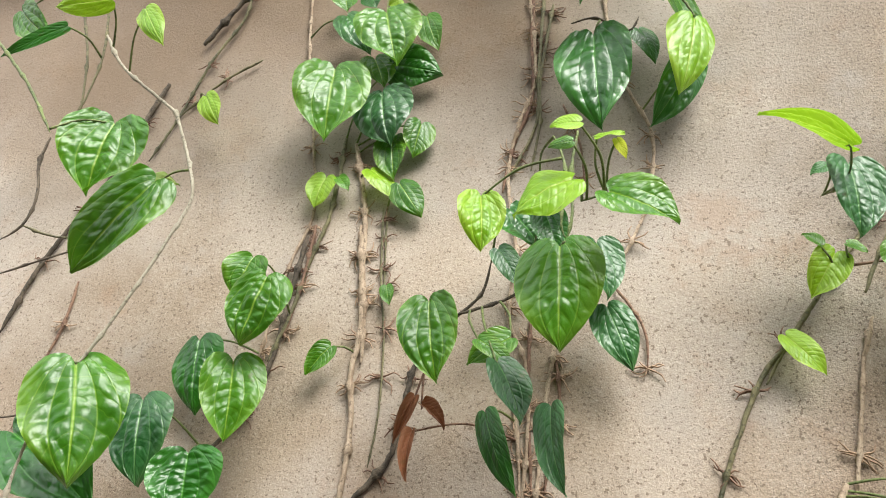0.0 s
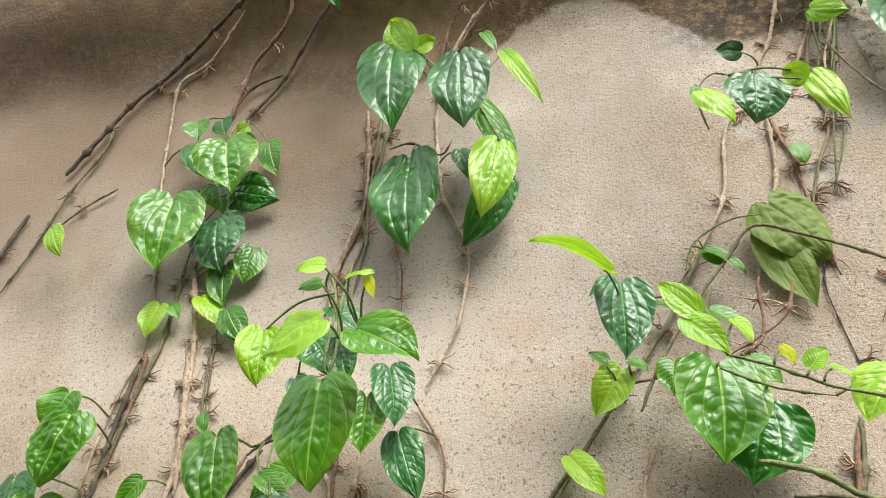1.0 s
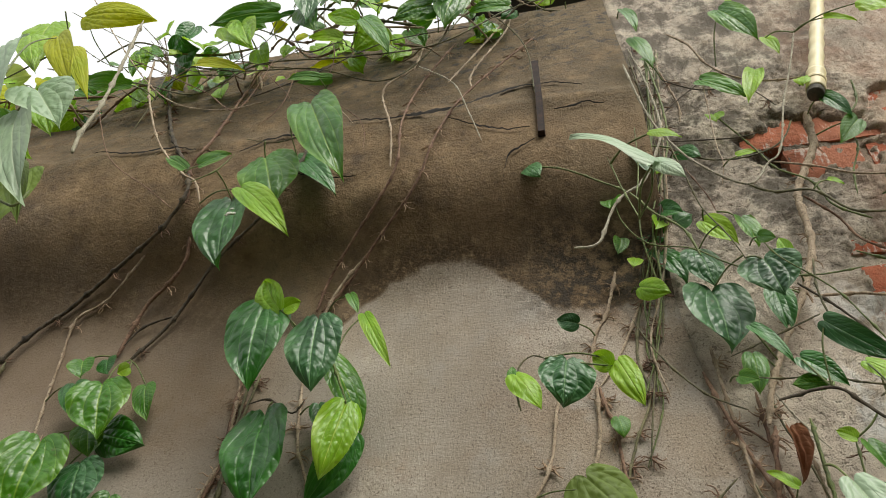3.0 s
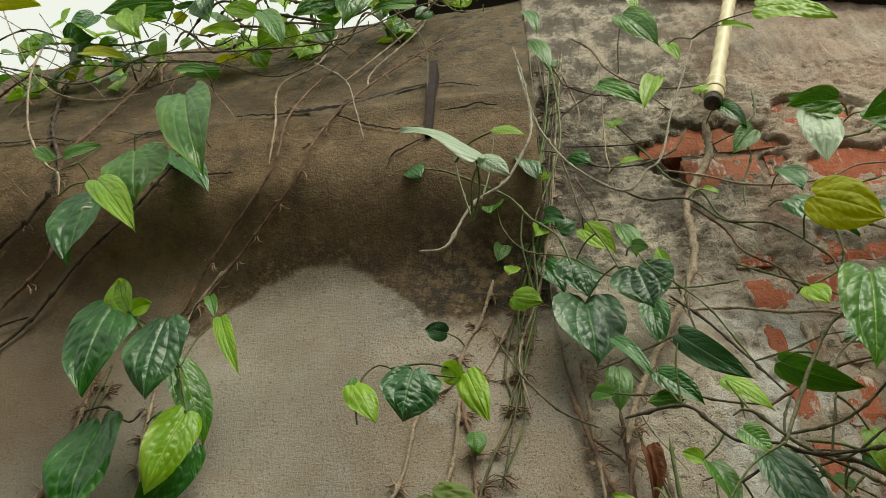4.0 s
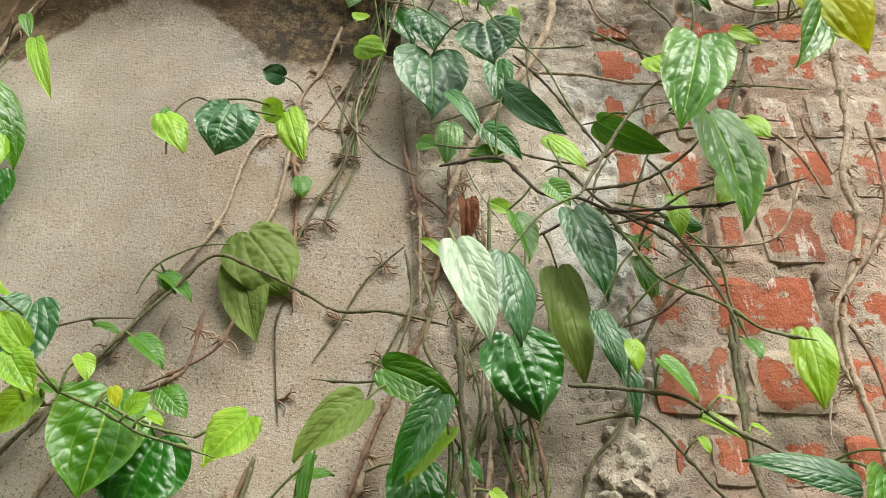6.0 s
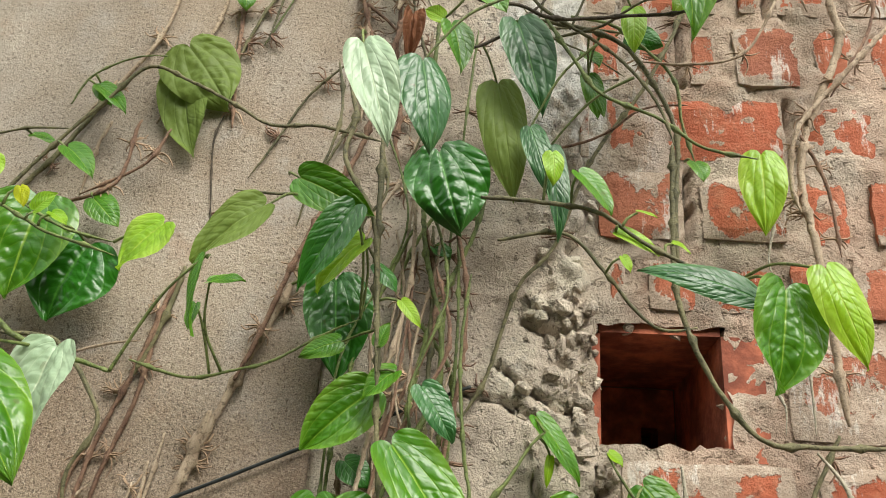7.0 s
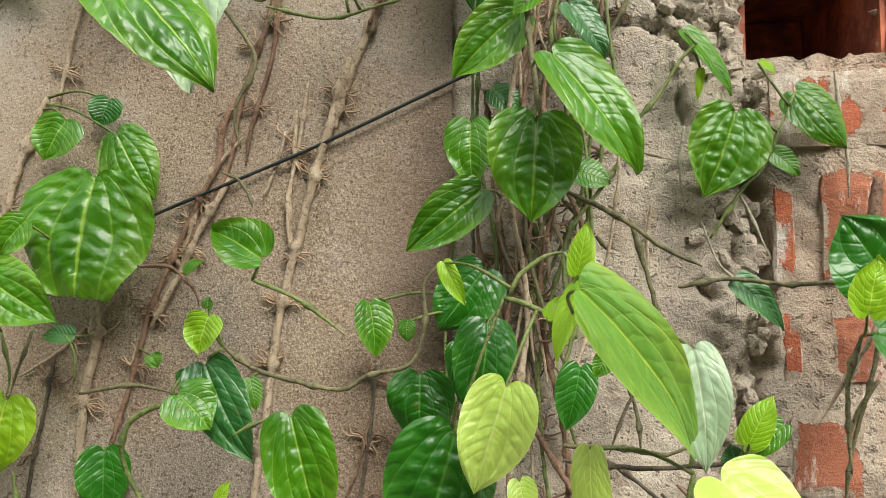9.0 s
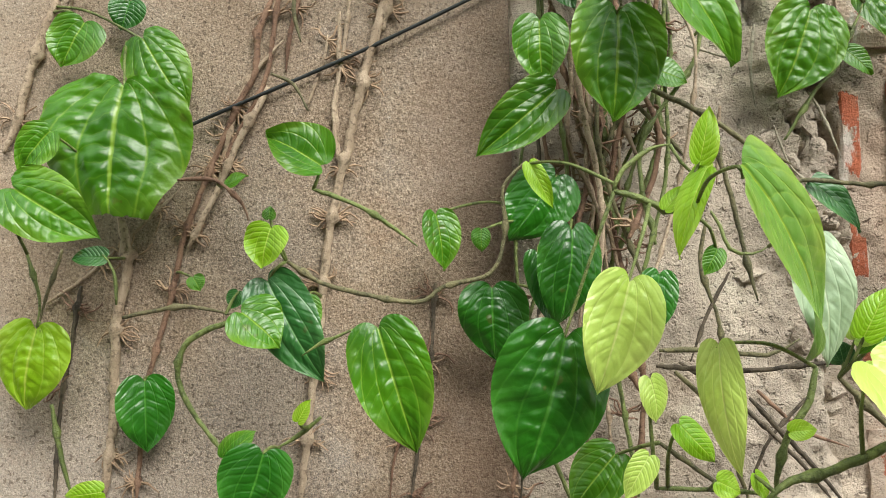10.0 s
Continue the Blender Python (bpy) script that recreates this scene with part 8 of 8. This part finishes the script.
tagged(part("dropping", bm, plain_material("chalky_white", (0.45, 0.42, 0.37), (0.72, 0.70, 0.66), 0.9, 300), None, smooth=True), "chalky white bird dropping dried on a dark leaf", "bird dropping")

# ---- black cable slung across the plaster ----
bm = bmesh.new()
tube(bm, [(0.13, 0.757, 1.372), (0.21, 0.7585, 1.410), (0.287, 0.759, 1.443), (0.42, 0.759, 1.4965), (0.541, 0.758, 1.551), (0.66, 0.752, 1.60)], 0.0016, 0.0016, 8)
tagged(part("cable", bm, CABLE, None, smooth=True), "thin black cable slung slantwise across the plaster", "cable")

# ---- loose stones in the broken edge of the coat ----
def stone_mesh(seed):
    rnd = random.Random(seed)
    bm = bmesh.new()
    bmesh.ops.create_icosphere(bm, subdivisions=1, radius=1.0)
    for v in bm.verts:
        v.co *= rnd.uniform(0.65, 1.15)
    me = bpy.data.meshes.new("stone")
    bm.to_mesh(me)
    bm.free()
    me.materials.append(ROUGH)
    return me


stones = [stone_mesh(70 + k) for k in range(6)]
rnd = random.Random(11)
for k in range(200):
    z = rnd.uniform(1.25, 1.78) if k < 110 else rnd.uniform(1.55, 1.70)
    x = coat_edge(z) - abs(rnd.gauss(0, 0.026)) + 0.008
    s = rnd.uniform(0.003, 0.0095)
    ob = new("stone", rnd.choice(stones))
    ob.parent = brick_wall
    ob.location = (x, 0.770 + rnd.uniform(-0.006, 0.012), z)
    ob.rotation_euler = (rnd.uniform(0, 6), rnd.uniform(0, 6), rnd.uniform(0, 6))
    ob.scale = (s * rnd.uniform(1, 1.9), s, s * rnd.uniform(0.6, 1.1))

for k in range(34):
    z = rnd.uniform(1.2, 1.55)
    s = rnd.uniform(0.005, 0.013)
    ob = new("stone", rnd.choice(stones))
    ob.parent = brick_wall
    ob.location = (rnd.gauss(0.768, 0.009), 0.786 + rnd.uniform(-0.006, 0.014), z)
    ob.rotation_euler = (rnd.uniform(0, 6), rnd.uniform(0, 6), rnd.uniform(0, 6))
    ob.scale = (s * rnd.uniform(0.8, 1.3), s, s * rnd.uniform(0.7, 1.3))

# crumbs of mortar round the hole's mouth
for k in range(16):
    f = rnd.uniform(0, 4)
    a = f % 1
    x, z = ((HOLE[0] + a * (HOLE[1] - HOLE[0]), HOLE[2]), (HOLE[1], HOLE[2] + a * (HOLE[3] - HOLE[2])), (HOLE[0] + a * (HOLE[1] - HOLE[0]), HOLE[3]), (HOLE[0], HOLE[2] + a * (HOLE[3] - HOLE[2])))[int(f)]
    s = rnd.uniform(0.003, 0.007)
    ob = new("stone", rnd.choice(stones))
    ob.parent = brick_wall
    ob.location = (x + rnd.uniform(-0.004, 0.004), 0.790 + rnd.uniform(-0.003, 0.006), z + rnd.uniform(-0.003, 0.003))
    ob.rotation_euler = (rnd.uniform(0, 6), rnd.uniform(0, 6), rnd.uniform(0, 6))
    ob.scale = (s * rnd.uniform(1, 1.9), s, s * rnd.uniform(0.6, 1.1))

# ---- bricks, each proud of the joints ----
def brick_mesh(length, height, seed):
    """A worn brick face: rounded, chipped edges and corners, uneven front, the back left square in the bed."""
    rnd = random.Random(seed)
    nx, nz = max(4, round(length / 0.018)), 5
    verts, faces = [], []
    for k in range(nz + 1):
        for i in range(nx + 1):
            fx, fz = i / nx, k / nz
            edge = (i in (0, nx)) + (k in (0, nz))
            wear = 0.0032 * (1 + 1.2 * noise.noise(Vector((fx * length * 55, fz * height * 55, seed))))
            x, z = (fx - 0.5) * length, (fz - 0.5) * height
            x -= math.copysign(wear, x) * (i in (0, nx))
            z -= math.copysign(wear, z) * (k in (0, nz))
            if edge == 2:
                x *= 1 - rnd.uniform(0.0, 0.05)
                z *= 1 - rnd.uniform(0.0, 0.10)
            verts.append((x, (0.0026 if edge else 0.0) + 0.0022 * noise.noise(Vector((fx * length * 40, fz * height * 40, seed + 9))), z))
    n = nx + 1
    for k in range(nz):
        for i in range(nx):
            a = k * n + i
            faces.append((a, a + 1, a + n + 1, a + n))
    rim = [i for i in range(n)] + [k * n + nx for k in range(1, nz + 1)] + [nz * n + i for i in range(nx - 1, -1, -1)] + [k * n for k in range(nz - 1, 0, -1)]
    back = {}
    for r in rim:
        back[r] = len(verts)
        verts.append((verts[r][0], 0.03, verts[r][2]))
    for a, b in zip(rim, rim[1:] + rim[:1]):
        faces.append((b, a, back[a], back[b]))
    me = bpy.data.meshes.new("brick")
    me.from_pydata(verts, [], faces)
    me.update()
    return me


JOINTS = (1.03, 1.12, 1.205, 1.293, 1.370, 1.480, 1.565, 1.676, 1.745, 1.832, 1.919, 2.008, 2.096, 2.182, 2.262, 2.35, 2.44, 2.53, 2.62, 2.71, 2.80)
FIRST = {
    2: (0.79, 0.905, 1.02), 3: (0.785, 0.86, 0.975), 4: (0.780, 0.818, 0.876, 0.99), 5: (0.775, 0.815, 0.881, 0.927, 1.04),
    6: (0.775, 0.935, 1.05), 8: (0.770, 0.804, 0.866, 0.930, 0.985), 9: (0.762, 0.855, 0.952, 1.01), 10: (0.745, 0.770, 0.830, 0.957, 1.05),
    11: (0.756, 0.803, 0.855, 0.901, 0.982, 1.035), 12: (0.748, 0.800, 0.868, 0.906, 0.948, 1.02), 13: (0.745, 0.790, 0.832, 0.884, 0.930, 0.992), 14: (0.736, 0.820, 0.886, 0.935, 1.05),
}
BARE = {(3, 0), (4, 1), (5, 1), (8, 1), (8, 2), (8, 3), (9, 0), (9, 2), (10, 1), (10, 2), (10, 3), (11, 0), (11, 1), (11, 3), (11, 4), (12, 1), (12, 3), (13, 0), (13, 3), (14, 0), (14, 2)}
OPEN = {(5, 2), (9, 1), (10, 3), (11, 2), (12, 4), (13, 4)}        # bricks whose upright joint at the start has fallen out


def courses():
    """Every brick of the wall: its course, its number in it, its ends, and whether it lies bare."""
    rnd = random.Random(5)
    for row, (z0, z1) in enumerate(zip(JOINTS, JOINTS[1:]), 1):
        cuts = list(FIRST.get(row, (0.752 + 0.045 * (row % 2),)))
        if z0 > 2.26:
            cuts = [0.66 + 0.06 * (row % 2)]
        while cuts[-1] < 1.75:
            cuts.append(cuts[-1] + rnd.choice((0.118, 0.118, 0.122, 0.235)))
        for i, (x0, x1) in enumerate(zip(cuts, cuts[1:])):
            loose = rnd.random() < 0.55
            if not (z0 < 1.6 < z1 and x0 < 0.86):      # the missing header
                yield row, i, x0, x1, z0, z1, (row, i) in BARE or row >= 15 or (loose and x0 > 0.97)


WALL_BRICKS = list(courses())


def joint_mortar():
    """The mortar between and round the bricks: lumpy, sunken here and proud there, fallen out in places."""
    gaps = [(x0, z0 + 0.006, z1 - 0.004) for row, i, x0, x1, z0, z1, bare in WALL_BRICKS if (row, i) in OPEN]
    xs, zs = np.r_[np.arange(0.728, 1.12, 0.0042), np.arange(1.12, 1.80, 0.02)], np.arange(1.0, 2.82, 0.0046)
    verts, faces = [], []
    for z in zs:
        for x in xs:
            y = JOINT_Y + 0.0042 * rough_noise(x, z, 24, 31) + 0.0035 * rough_noise(x, z, 75, 33)
            for gx, g0, g1 in gaps:
                if g0 < z < g1 and abs(x - gx) < 0.0030 + 0.002 * rough_noise(0, z, 60, gx):
                    y += 0.018
            if 1.24 < z < 1.53:
                deep = 1.2 - abs(x - cleft(z)) / (0.004 + cleft_width(z))
                y += 0.020 * min(1.0, max(0.0, deep))
            off = max(HOLE[0] - x, x - HOLE[1], HOLE[2] - z, z - HOLE[3])
            slip = max(0.0, 1 - abs(off) / 0.02)           # the hole's mouth is ragged
            verts.append((x + 0.006 * slip * rough_noise(x, z, 45, 35), y, z + 0.005 * slip * rough_noise(x, z, 45, 36)))
    n = len(xs)
    for j in range(len(zs) - 1):
        for i in range(n - 1):
            x, z = (xs[i] + xs[i + 1]) / 2, (zs[j] + zs[j + 1]) / 2
            if not (HOLE[0] < x < HOLE[1] and HOLE[2] < z < HOLE[3]):
                a = j * n + i
                faces.append((a, a + 1, a + n + 1, a + n))
    mesh_object("joint_mortar", verts, faces, JOINT, brick_wall, smooth=True, label="sunken sandy mortar joints")


joint_mortar()
rnd = random.Random(6)
made = {}
for row, i, x0, x1, z0, z1, bare in WALL_BRICKS:
    broken = row in (16, 17, 18) and x0 < 0.92
    gap = 0.004 if broken else rnd.uniform(0.011, 0.017)
    shape = (round((x1 - x0 - gap) * 50) / 50, round((z1 - z0 - gap) * 50) / 50, rnd.randint(0, 2))
    key = (*shape, bare, broken)
    if shape[0] <= 0.0:
        continue
    if key not in made:
        me = brick_mesh(shape[0], shape[1], len(made) + 3)
        me.materials.append(BRICK_RED if broken else BRICK if bare else BRICK_COATED)
        made[key] = me
    ob = new("brick", made[key])
    ob.parent = brick_wall
    ob.location = ((x0 + x1) / 2, FACE_Y + rnd.uniform(-0.003, 0.003), (z0 + z1) / 2)
    ob.rotation_euler = (rnd.uniform(-0.02, 0.02), rnd.uniform(-0.012, 0.012), rnd.uniform(-0.02, 0.02))
    ob.scale = ((x1 - x0 - gap) / shape[0], 1, (z1 - z0 - gap) / shape[1])

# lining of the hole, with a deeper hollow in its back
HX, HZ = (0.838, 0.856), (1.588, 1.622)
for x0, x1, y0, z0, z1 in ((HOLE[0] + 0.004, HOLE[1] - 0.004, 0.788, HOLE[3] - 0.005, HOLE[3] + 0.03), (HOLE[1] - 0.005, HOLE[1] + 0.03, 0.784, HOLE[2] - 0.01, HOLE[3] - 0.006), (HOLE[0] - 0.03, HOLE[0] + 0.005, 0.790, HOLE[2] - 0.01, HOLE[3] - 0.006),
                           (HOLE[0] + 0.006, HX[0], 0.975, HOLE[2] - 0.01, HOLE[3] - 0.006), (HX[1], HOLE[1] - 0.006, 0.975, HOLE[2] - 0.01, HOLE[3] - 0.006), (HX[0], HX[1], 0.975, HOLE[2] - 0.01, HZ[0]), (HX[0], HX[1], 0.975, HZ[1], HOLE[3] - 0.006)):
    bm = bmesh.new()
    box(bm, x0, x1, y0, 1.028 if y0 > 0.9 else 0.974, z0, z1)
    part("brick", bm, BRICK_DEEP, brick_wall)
